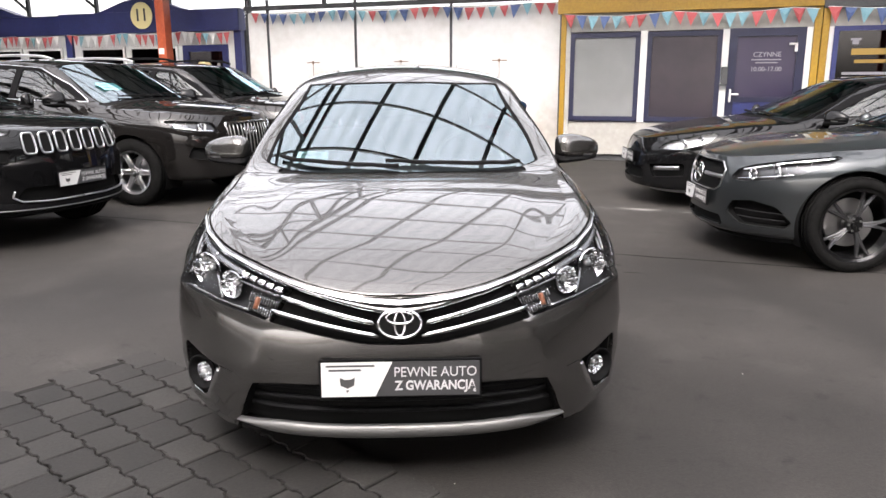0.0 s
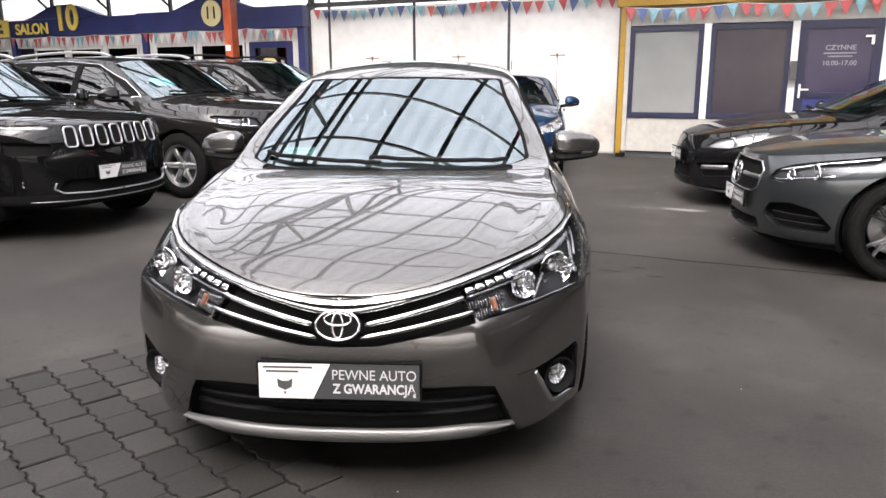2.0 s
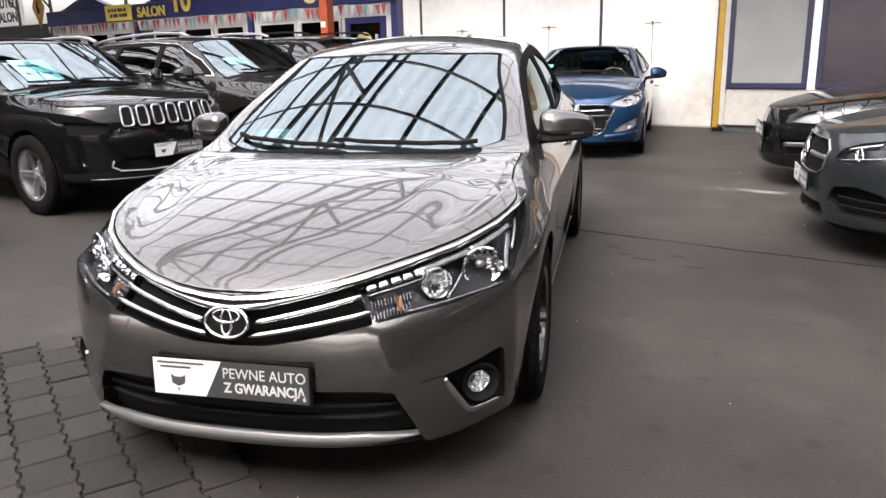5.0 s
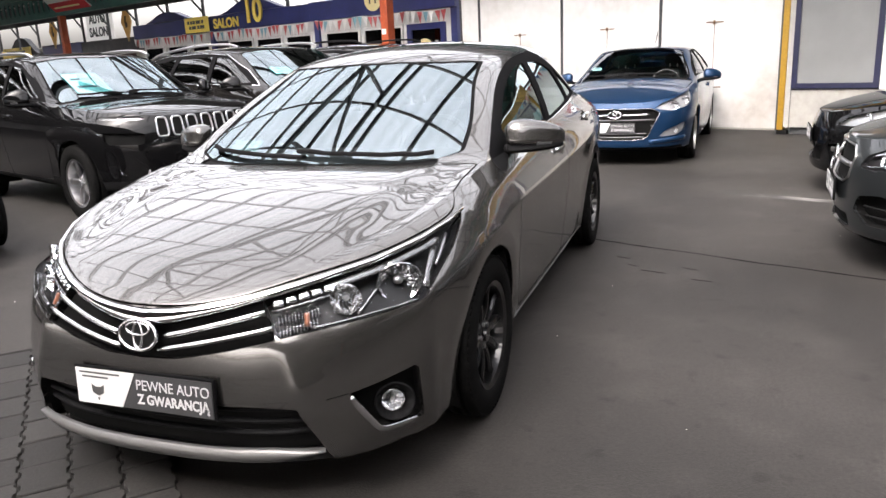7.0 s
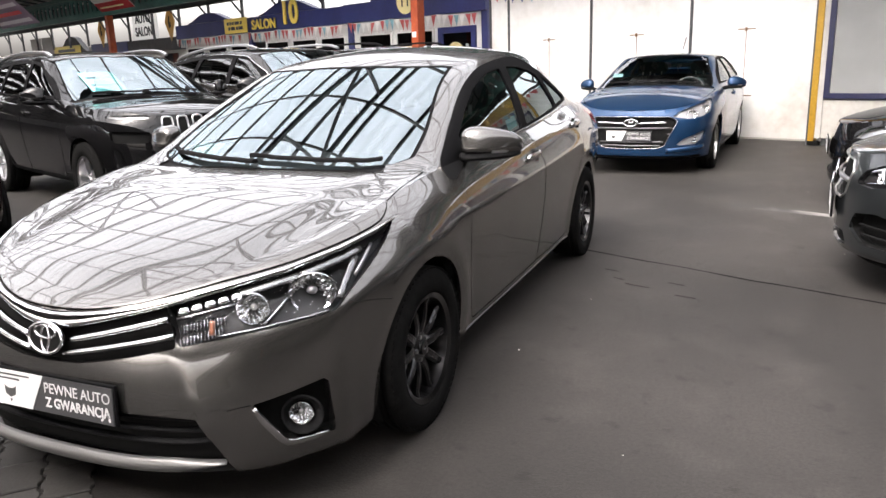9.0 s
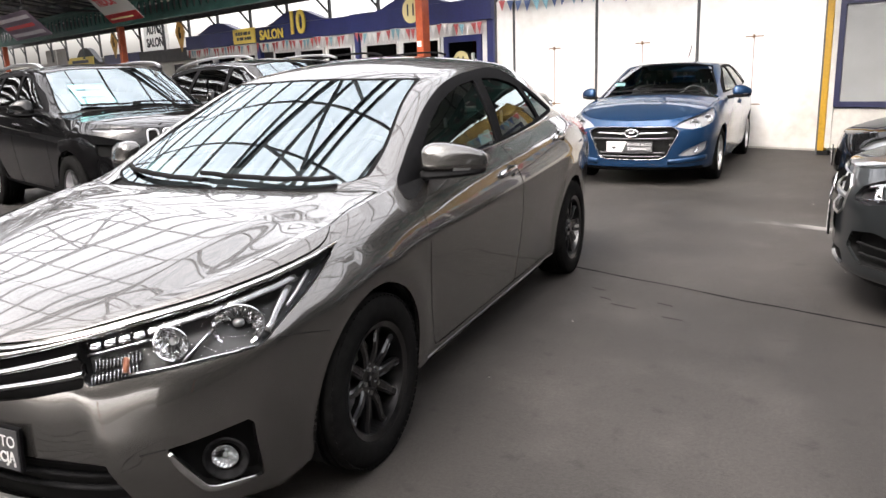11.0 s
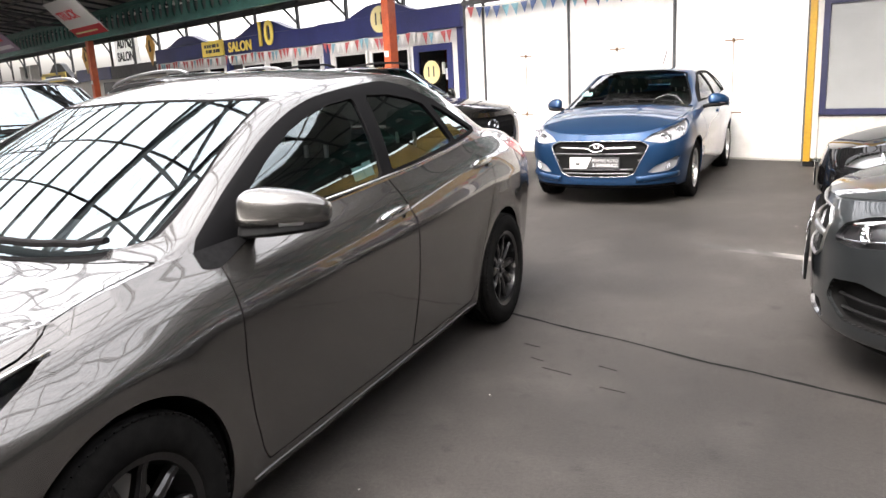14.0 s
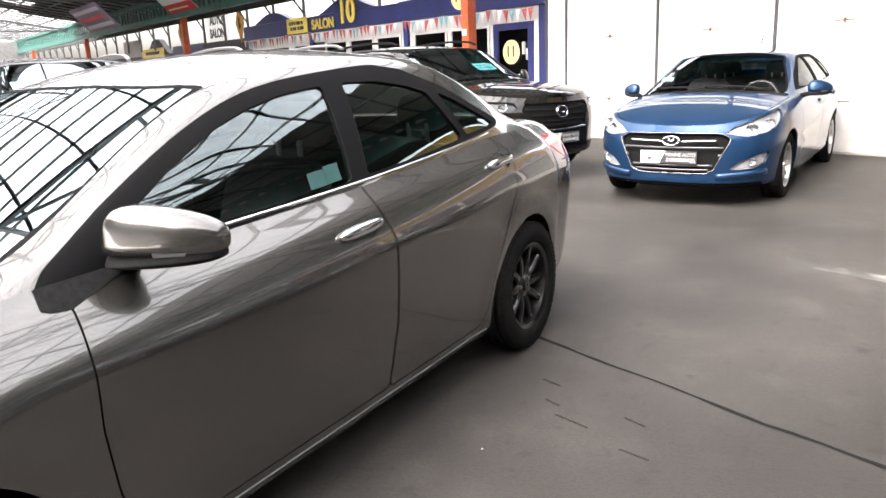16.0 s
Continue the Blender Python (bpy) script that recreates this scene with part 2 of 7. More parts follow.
def asphalt_material():
    m = vary(mat("worn_asphalt", rough=0.75, spec=0.2), 0.55, (0.0168, 0.0154, 0.0143), (0.0410, 0.0375, 0.0348), detail=10, bump=0.003, bump_scale=140, rough=(0.45, 0.85), fine=(70, 0.5))
    n, l = m.node_tree.nodes, m.node_tree.links
    base = n["Principled BSDF"].inputs["Base Color"]
    src, geo = base.links[0].from_socket, n.new("ShaderNodeNewGeometry")
    for scale, detail, lo, hi, dark, light in ((2.6, 12.0, 0.52, 0.68, 1.0, 1.3), (9.0, 8.0, 0.60, 0.72, 1.0, 0.62), (260.0, 2.0, 0.35, 0.75, 0.72, 1.35)):   # dust, oil spots, grain
        t, r, x = n.new("ShaderNodeTexNoise"), n.new("ShaderNodeMapRange"), n.new("ShaderNodeVectorMath")
        t.inputs["Scale"].default_value, t.inputs["Detail"].default_value = scale, detail
        l.new(geo.outputs["Position"], t.inputs["Vector"])
        r.inputs["From Min"].default_value, r.inputs["From Max"].default_value = lo, hi
        r.inputs["To Min"].default_value, r.inputs["To Max"].default_value = dark, light
        l.new(t.outputs["Fac"], r.inputs["Value"])
        x.operation = "SCALE"
        l.new(src, x.inputs[0])
        l.new(r.outputs["Result"], x.inputs["Scale"])
        src = x.outputs["Vector"]
    l.new(src, base)
    return m


M["asphalt"] = asphalt_material()
M["paver"] = vary(mat("grey_concrete_paver", rough=0.8, spec=0.2), 6, (0.020, 0.0189, 0.0179), (0.033, 0.0310, 0.0294), bump=0.002, bump_scale=120, rough=(0.55, 0.85), fine=(80, 0.4))


def sheet_material():
    """Translucent corrugated roof sheet: part of the daylight comes straight through."""
    m = bpy.data.materials.new("translucent_roof_sheet")
    m.use_nodes = True
    n, l = m.node_tree.nodes, m.node_tree.links
    n.remove(n["Principled BSDF"])
    t, g, x = (n.new("ShaderNode" + k) for k in ("BsdfTransparent", "BsdfTranslucent", "MixShader"))
    co = n.new("ShaderNodeNewGeometry")
    w = n.new("ShaderNodeTexNoise")
    w.inputs["Scale"].default_value = 1.3
    l.new(co.outputs["Position"], w.inputs["Vector"])
    turn, rib, both = n.new("ShaderNodeMapping"), n.new("ShaderNodeTexWave"), n.new("ShaderNodeMath")
    turn.inputs["Rotation"].default_value = (0, 0, radians(GRID))
    l.new(co.outputs["Position"], turn.inputs["Vector"])
    rib.bands_direction = "X"
    rib.inputs["Scale"].default_value, rib.inputs["Distortion"].default_value = 1.05, 0.4   # laps of the sheets, about 0.3 m apart
    l.new(turn.outputs["Vector"], rib.inputs["Vector"])
    both.operation = "MULTIPLY_ADD"
    both.inputs[1].default_value = 0.45
    l.new(rib.outputs["Fac"], both.inputs[0])
    l.new(w.outputs["Fac"], both.inputs[2])
    r = n.new("ShaderNodeValToRGB")
    r.color_ramp.elements[0].position, r.color_ramp.elements[1].position = 0.4, 0.95
    r.color_ramp.elements[0].color, r.color_ramp.elements[1].color = (0.83, 0.855, 0.87, 1), (0.97, 0.98, 0.99, 1)
    l.new(both.outputs["Value"], r.inputs["Fac"])
    l.new(r.outputs["Color"], t.inputs["Color"])
    l.new(r.outputs["Color"], g.inputs["Color"])
    x.inputs[0].default_value = 0.15
    l.new(t.outputs[0], x.inputs[1])
    l.new(g.outputs[0], x.inputs[2])
    l.new(x.outputs[0], n["Material Output"].inputs["Surface"])
    return m


M["sheet"] = sheet_material()


def tarp_material(name, colour, through=0.6):
    """Tarpaulin that daylight shines through."""
    m = bpy.data.materials.new(name)
    m.use_nodes = True
    n, l = m.node_tree.nodes, m.node_tree.links
    t, x = n.new("ShaderNodeBsdfTranslucent"), n.new("ShaderNodeMixShader")
    t.inputs["Color"].default_value = (*colour, 1)
    n["Principled BSDF"].inputs["Base Color"].default_value = (*colour, 1)
    n["Principled BSDF"].inputs["Roughness"].default_value = 0.6
    x.inputs[0].default_value = through
    l.new(n["Principled BSDF"].outputs[0], x.inputs[1])
    l.new(t.outputs[0], x.inputs[2])
    l.new(x.outputs[0], n["Material Output"].inputs["Surface"])
    return m


M["sign_tarp"] = tarp_material("white_backlit_board", (0.85, 0.85, 0.83))
M["tan_tarp"] = tarp_material("tan_backlit_board", (0.50, 0.37, 0.19))
M["red_tarp"] = tarp_material("red_banner_cloth", (0.62, 0.06, 0.07))
M["pale_green"] = tarp_material("pale_banner_cloth", (0.76, 0.77, 0.75))
M["dusk"] = tarp_material("purple_banner_cloth", (0.34, 0.27, 0.35), 0.5)


# ---- building helpers ----
def mesh_of(bm, name, material, smooth=False):
    me = bpy.data.meshes.new(name)
    bm.to_mesh(me)
    bm.free()
    me.materials.append(M[material] if isinstance(material, str) else material)
    if smooth:
        me.polygons.foreach_set("use_smooth", [True] * len(me.polygons))
    return me


def part(name, bm, material, parent, label="", smooth=False):
    """One mesh object under a thing or a part (parent None: a thing of its own)."""
    ob = new(name, mesh_of(bm, name, material, smooth))
    if parent:
        ob.parent = parent
    return tagged(ob, label)


def thing(name, m, label, category, group="", kind=""):
    ob = new(name)
    ob.matrix_world = m
    return tagged(ob, label, category, group, kind)


def box(bm, x0, x1, y0, y1, z0, z1, m=None, bevel=0.0):
    """A box added to bm, with bevelled edges if wanted."""
    c = bmesh.ops.create_cube(bm, size=1.0)["verts"]
    t = Matrix.Translation(((x0 + x1) / 2, (y0 + y1) / 2, (z0 + z1) / 2)) @ Matrix.Diagonal((x1 - x0, y1 - y0, z1 - z0, 1))
    bmesh.ops.transform(bm, matrix=(m @ t) if m else t, verts=c)
    if bevel:
        edges = {e for v in c for e in v.link_edges}
        bmesh.ops.bevel(bm, geom=list(edges), offset=bevel, segments=2, affect="EDGES", profile=0.6)
    return bm


def boxes(*rows, bevel=0.0, m=None):
    bm = bmesh.new()
    for row in rows:
        box(bm, *row, m=m, bevel=bevel)
    return bm


def rod(bm, a, b, r, sides=8, r2=None):
    """A round bar from a to b."""
    a, b = Vector(a), Vector(b)
    d = b - a
    m = Matrix.Translation((a + b) / 2) @ d.to_track_quat("Z", "Y").to_matrix().to_4x4()
    bmesh.ops.create_cone(bm, cap_ends=True, segments=sides, radius1=r, radius2=r if r2 is None else r2, depth=d.length, matrix=m)
    return bm


def beam(bm, a, b, w, h):
    """A square bar from a to b, w across and h high."""
    a, b = Vector(a), Vector(b)
    d = b - a
    m = Matrix.Translation((a + b) / 2) @ d.to_track_quat("Y", "Z").to_matrix().to_4x4() @ Matrix.Diagonal((w, d.length, h, 1))
    bmesh.ops.create_cube(bm, size=1.0, matrix=m)
    return bm


def lathe(bm, profile, sides=48, axis="X"):
    """A turned body: rows of (along the axis, radius), round the x axis."""
    rings = []
    for along, rad in profile:
        rings.append([bm.verts.new((along, rad * math.cos(2 * math.pi * k / sides), rad * math.sin(2 * math.pi * k / sides))) for k in range(sides)])
    for p, q in zip(rings, rings[1:]):
        for k in range(sides):
            bm.faces.new((p[k], p[(k + 1) % sides], q[(k + 1) % sides], q[k]))
    return bm


def prism(bm, outline, depth, m=None):
    """An upright plate: an outline of (x, z) pushed depth along +y."""
    front = [bm.verts.new((x, 0, z)) for x, z in outline]
    back = [bm.verts.new((x, depth, z)) for x, z in outline]
    bm.faces.new(front)
    bm.faces.new(back[::-1])
    for k in range(len(outline)):
        bm.faces.new((front[k - 1], back[k - 1], back[k], front[k]))
    if m:
        bmesh.ops.transform(bm, matrix=m, verts=front + back)
    bmesh.ops.recalc_face_normals(bm, faces=bm.faces)
    return bm


def lettering(text, size, depth=0.003, align="CENTER", bold=0.0):
    """Text as a mesh, upright in the x-z plane, its face towards -y."""
    cu = bpy.data.curves.new("text", "FONT")
    cu.body, cu.size, cu.extrude, cu.align_x, cu.align_y, cu.offset = text, size, depth / 2, align, "CENTER", bold
    ob = bpy.data.objects.new("text", cu)
    scene.collection.objects.link(ob)
    me = bpy.data.meshes.new_from_object(ob.evaluated_get(bpy.context.evaluated_depsgraph_get()))
    bm = bmesh.new()
    bm.from_mesh(me)
    bmesh.ops.transform(bm, matrix=Matrix.Rotation(radians(90), 4, "X"), verts=bm.verts)
    bpy.data.objects.remove(ob)
    bpy.data.curves.remove(cu)
    bpy.data.meshes.remove(me)
    return bm


def sweep(path, w, h, ups=None):
    """One bent bar along a path, w across and h high; w may be a list."""
    bm = bmesh.new()
    p = np.array(path, float)
    d = np.gradient(p, axis=0)
    w = np.broadcast_to(np.asarray(w, float), (len(p),))
    rings = []
    for q in range(len(p)):
        t = Vector(d[q]).normalized()
        c = t.cross(Vector((0, 0, 1))).normalized()
        u = c.cross(t)
        rings.append([bm.verts.new(Vector(p[q]) + c * (w[q] / 2 * a) + u * (h / 2 * b)) for a, b in ((-1, -1), (-1, 0.5), (-0.6, 1), (0.6, 1), (1, 0.5), (1, -1))])
    for a, b in zip(rings, rings[1:]):
        for i in range(6):
            bm.faces.new((a[i], a[(i + 1) % 6], b[(i + 1) % 6], b[i]))
    bm.faces.new(rings[0])
    bm.faces.new(rings[-1][::-1])
    bmesh.ops.recalc_face_normals(bm, faces=bm.faces)
    return bm


def tube(bm, path, r, sides=8, m=None):
    """A closed ring of round bar through points of the x-z plane."""
    p = np.array(path, float)
    d = np.roll(p, -1, 0) - np.roll(p, 1, 0)
    rings = []
    for c, t in zip(p, d):
        t = t / np.linalg.norm(t)
        o = np.array((t[2], 0, -t[0]))
        rings.append([bm.verts.new(Vector(c + o * (r * math.cos(2 * math.pi * k / sides)) + np.array((0, r * math.sin(2 * math.pi * k / sides), 0)))) for k in range(sides)])
    for a, b in zip(rings, rings[1:] + rings[:1]):
        for k in range(sides):
            bm.faces.new((a[k], a[(k + 1) % sides], b[(k + 1) % sides], b[k])).smooth = True
    bmesh.ops.recalc_face_normals(bm, faces=bm.faces)
    return bm


def moved(bm, m):
    bmesh.ops.transform(bm, matrix=m, verts=bm.verts)
    return bm


# ---- car bodies ----
def spl(*pts):
    """A smooth curve through (at, value) rows that never overshoots."""
    x, y = np.array(pts, float).T
    h = np.diff(x)
    d = np.diff(y) / h
    m = np.r_[d[:1], np.where(d[1:] * d[:-1] > 0, 2 * d[1:] * d[:-1] / (d[1:] + d[:-1] + 1e-12), 0.0), d[-1:]]

    def f(t):
        t = np.clip(np.asarray(t, float), x[0], x[-1])
        k = np.clip(np.searchsorted(x, t) - 1, 0, len(h) - 1)
        s = (t - x[k]) / h[k]
        return (2 * s**3 - 3 * s**2 + 1) * y[k] + (s**3 - 2 * s**2 + s) * h[k] * m[k] + (3 * s**2 - 2 * s**3) * y[k + 1] + (s**3 - s**2) * h[k] * m[k + 1]

    return f


def across(points, per):
    """Rows of points (J, C, 3) filled in smoothly between, per rows to each interval."""
    j = len(points)
    at = np.linspace(0, j - 1, (j - 1) * per + 1)
    d = np.diff(points, axis=0)
    m = np.concatenate([d[:1], np.where(d[1:] * d[:-1] > 0, 2 * d[1:] * d[:-1] / (d[1:] + d[:-1] + 1e-12 * np.sign(d[1:] + 1e-30)), 0.0), d[-1:]])
    k = np.minimum(at.astype(int), j - 2)
    s = (at - k)[:, None, None]
    return (2 * s**3 - 3 * s**2 + 1) * points[k] + (s**3 - 2 * s**2 + s) * m[k] + (3 * s**2 - 2 * s**3) * points[k + 1] + (s**3 - s**2) * m[k + 1]


class Shell:
    """A piece of skin: places, normals, attributes (arc from the nose, height share, arc from the tail) and faces."""

    def __init__(self, v, n, a, f):
        self.v, self.n, self.a, self.f = v, n, a, f

    def off(self, d):
        return Shell(self.v + self.n * d, self.n, self.a, self.f)


def grid_shell(p, arc, share, tail):
    r, c, _ = p.shape
    du, dv = np.gradient(p, axis=1), np.gradient(p, axis=0)
    n = np.cross(du, dv)
    mid = p[:, :, :1] < 1e-6
    size = np.linalg.norm(n, axis=2, keepdims=True)
    n = np.where(size > 1e-9, n / np.maximum(size, 1e-9), np.array([0, 0, 1.0]))
    n[..., 0] = np.where(mid[..., 0], 0.0, n[..., 0])
    n /= np.maximum(np.linalg.norm(n, axis=2, keepdims=True), 1e-9)
    i = np.arange(r * c).reshape(r, c)
    f = np.stack([i[:-1, :-1], i[:-1, 1:], i[1:, 1:], i[1:, :-1]], -1).reshape(-1, 4).tolist()
    return Shell(p.reshape(-1, 3), n.reshape(-1, 3), np.stack([arc, share, tail], -1).reshape(-1, 3), f)


def split(sh, g):
    """Cuts a shell along g = 0. Returns what is inside (g below 0) and what is outside."""
    g = np.where(np.abs(g) < 1e-7, 1e-7, g)
    sign = (g < 0).tolist()
    ins, out, extra, made = [], [], [], {}
    count = len(g)
    for f in sh.f:
        s = [sign[k] for k in f]
        if all(s):
            ins.append(f)
        elif not any(s):
            out.append(f)
        else:
            a, b = [], []
            for k, q in zip(f, f[1:] + f[:1]):
                (a if sign[k] else b).append(k)
                if sign[k] != sign[q]:
                    key = (k, q) if k < q else (q, k)
                    if key not in made:
                        made[key] = count + len(extra)
                        w = g[key[0]] / (g[key[0]] - g[key[1]])
                        extra.append((key[0], key[1], w))
                    a.append(made[key])
                    b.append(made[key])
            if len(a) > 2:
                ins.append(a)
            if len(b) > 2:
                out.append(b)
    v, n, t = sh.v, sh.n, sh.a
    if extra:
        e = np.array(extra)
        i, j, w = e[:, 0].astype(int), e[:, 1].astype(int), e[:, 2:]
        v, n, t = (np.concatenate([x, x[i] + (x[j] - x[i]) * w]) for x in (v, n, t))
    return Shell(v, n, t, ins), Shell(v, n, t, out)


def pieces(sh):
    """The parts of a shell that hang together, the largest first."""
    up = list(range(len(sh.v)))

    def top(k):
        while up[k] != k:
            up[k] = up[up[k]]
            k = up[k]
        return k

    for f in sh.f:
        for k in f[1:]:
            up[top(k)] = top(f[0])
    groups = {}
    for f in sh.f:
        groups.setdefault(top(f[0]), []).append(f)
    return [Shell(sh.v, sh.n, sh.a, g) for g in sorted(groups.values(), key=len, reverse=True) if len(g) > 12]


def sdf(x, y, poly):
    """Distance to a closed outline, below 0 inside."""
    p = np.array(poly, float)
    q = np.roll(p, -1, 0)
    best, odd = np.full(len(x), 1e9), np.zeros(len(x), bool)
    for (ax, ay), (bx, by) in zip(p, q):
        ex, ey = bx - ax, by - ay
        t = np.clip(((x - ax) * ex + (y - ay) * ey) / (ex * ex + ey * ey + 1e-12), 0, 1)
        best = np.minimum(best, np.hypot(x - ax - t * ex, y - ay - t * ey))
        if ay != by:
            odd ^= ((ay > y) != (by > y)) & (x < ex * (y - ay) / ey + ax)
    return np.where(odd, -best, best)


def rounded(poly, n=4, cut=0.25):
    """The outline with its corners rounded off."""
    out = []
    for k, b in enumerate(poly):
        a, c = np.array(poly[k - 1], float), np.array(poly[(k + 1) % len(poly)], float)
        b = np.array(b, float)
        p, q = b + (a - b) * cut, b + (c - b) * cut
        for s in np.linspace(0, 1, n):
            out.append(tuple((1 - s) ** 2 * p + 2 * s * (1 - s) * b + s * s * q))
    return out


def skin(sh, name, material, parent, side="both", rim=0.012, label=""):
    """A shell as a mesh object: both halves, or the left ("L") or right ("R") alone, with a rim turned in at its edges."""
    if not sh.f:
        return None
    used = sorted({k for f in sh.f for k in f})
    at = {k: i for i, k in enumerate(used)}
    v, n = sh.v[used], sh.n[used]
    n = n / np.maximum(np.linalg.norm(n, axis=1, keepdims=True), 1e-9)
    f = [[at[k] for k in face] for face in sh.f]
    vs, ns, fs = [v], [n], list(f)
    if rim:
        seen = {}
        for face in f:
            for a, b in zip(face, face[1:] + face[:1]):
                key = (min(a, b), max(a, b))
                seen[key] = None if key in seen else (a, b)
        edge = [e for e in seen.values() if e and not (v[e[0], 0] < 1e-5 and v[e[1], 0] < 1e-5)]
        pts = sorted({k for e in edge for k in e})
        base = len(v)
        up = {k: base + i for i, k in enumerate(pts)}
        low = {k: base + len(pts) + i for i, k in enumerate(pts)}
        vs += [v[pts], v[pts] - n[pts] * rim]
        ns += [np.zeros((2 * len(pts), 3))]
        fs += [[up[b], up[a], low[a], low[b]] for a, b in edge]
    v, n = np.concatenate(vs), np.concatenate(ns)
    flip = np.array([-1.0, 1, 1])
    if side == "R":
        v, n, fs = v * flip, n * flip, [x[::-1] for x in fs]
    elif side == "both":
        k = len(v)
        fs = fs + [[i + k for i in x[::-1]] for x in fs]
        v, n = np.concatenate([v, v * flip]), np.concatenate([n, n * flip])
    me = bpy.data.meshes.new(name)
    me.from_pydata(v.tolist(), [], fs)
    me.polygons.foreach_set("use_smooth", [True] * len(me.polygons))
    me.normals_split_custom_set_from_vertices(n.tolist())
    me.materials.append(M[material])
    ob = new(name, me)
    ob.parent = parent
    return tagged(ob, label)


def eased(rows, first, times):
    """Evens out the run of lines along the car, behind its nose."""
    w = np.clip((np.arange(rows.shape[1]) - first) / 10.0, 0, 1) * np.clip((rows.shape[1] - 14 - np.arange(rows.shape[1])) / 10.0, 0, 1)
    for _ in range(times):
        soft = rows.copy()
        soft[:, 1:-1, ::2] = (rows[:, :-2, ::2] + 2 * rows[:, 1:-1, ::2] + rows[:, 2:, ::2]) / 4
        rows = rows + (soft - rows) * w[None, :, None]
    return rows


class Body:
    """The skin of a car. x: half width, to its left; y: from the nose back; z: up."""

    LEVELS = (0, 0.05, 0.16, 0.30, 0.46, 0.60, 0.74, 0.88, 1.0)

    def __init__(self, s, per=6, step=0.02, nose=40, tail=22):
        self.s = s
        length, half = s["length"], s["width"] / 2
        ze, zb = spl(*s["edge"]), spl(*s["sill"])
        taper, xe = spl(*s["taper"]), spl(*s["edge_x"])
        phi = (np.linspace(0, 1, nose) ** 1.25) * math.pi / 2
        psi = ((1 - np.linspace(0, 1, tail)[1:]) ** 1.25) * math.pi / 2
        lines = []
        for k, h in enumerate(self.LEVELS):
            yn, yr, lc, lr, nr = s["nose"][k], length - s["tail"][k], s["corner"], s["corner_r"], s["round_r"]
            nf = s["round"][k] if isinstance(s["round"], tuple) else s["round"]
            yf = yn + lc * (1 - np.cos(phi) ** (2 / nf))
            yb = yr - lr * (1 - np.cos(psi) ** (2 / nr))
            side = np.linspace(yf[-1], yr - lr, int((length - lc - lr) / step))[1:]
            y = np.r_[yf, side, yb]
            frac = np.r_[np.sin(phi) ** (2 / nf), np.ones(len(side)), np.sin(psi) ** (2 / nr)]
            wide = s["bulge"][k] if k < 8 else xe(y)
            x = half * taper(y) * wide * frac
            x[0] = x[-1] = 0.0
            lines.append(np.stack([x, y, zb(y) + (ze(y) - zb(y)) * h], -1))
        lines = np.array(lines)
        lines = eased(lines, nose - 8, s.get("ease", 12))
        low = across(lines, per)
        for yc, zc, r, amount in s.get("flares", ()):
            d = np.hypot(low[..., 1] - yc, low[..., 2] - zc) - r
            low[..., 0] += amount * np.exp(-((d / 0.07) ** 2)) * np.clip(low[..., 0] * 4 - 2, 0, 1)
        for line, amount, wide, z0, z1 in s.get("creases", ()):
            run = np.concatenate([np.zeros((len(low), 1)), np.cumsum(np.linalg.norm(np.diff(low[..., :2], axis=1), axis=2), 1)], 1)
            at = np.array(line[::-1])
            t = np.clip(1 - np.abs(run - np.interp(low[..., 2], at[:, 1], at[:, 0])) / wide, 0, 1) ** 2
            t = t * np.clip((low[..., 2] - z0) / 0.08 + 1, 0, 1) * np.clip((z1 - low[..., 2]) / 0.06 + 1, 0, 1) * (low[..., 1] < 1.2)
            n = np.cross(np.gradient(low, axis=1), np.gradient(low, axis=0))
            n /= np.maximum(np.linalg.norm(n, axis=2, keepdims=True), 1e-9)
            low[:, 1:] += (n * (amount * t)[..., None])[:, 1:]
        arc = np.concatenate([np.zeros((len(low), 1)), np.cumsum(np.linalg.norm(np.diff(low[..., :2], axis=1), axis=2), 1)], 1)
        self.low, self.arc = low, arc
        self.lower = grid_shell(low, arc, np.zeros_like(arc), arc[:, -1:] - arc)
        edge = low[-1]
        y, ex, ez = edge[:, 1], edge[:, 0], edge[:, 2]
        zc = np.maximum(spl(*s["centre"])(y), ez)
        zc[0], zc[-1] = ez[0], ez[-1]
        fa, ka = spl(*s["pillar_x"])(y), spl(*s["pillar_z"])(y)
        ax, az = ex * fa, ez + (zc - ez) * ka
        rows, share = [], []
        for w in np.linspace(0, 1, 20):
            b = s["glass_bulge"] * math.sin(math.pi * w) * np.clip((az - ez) / 0.3, 0, 1)
            rows.append(np.stack([ex + (ax - ex) * w + b, y, ez + (az - ez) * w], -1))
            share.append(np.full(len(y), w))
        for w in np.linspace(0, 1, 30)[1:]:
            q = 1 - w
            rows.append(np.stack([ax * q, y, zc - (zc - az) * q ** s["crown"]], -1))
            share.append(np.full(len(y), 1 + w))
        up = np.array(rows)
        for _ in range(6):                      # the roof rail is rounded, not sharp
            soft = up.copy()
            soft[14:26] = (up[13:25] + 2 * up[14:26] + up[15:27]) / 4
            up = soft
        up = eased(up, nose - 8, s.get("ease", 12))
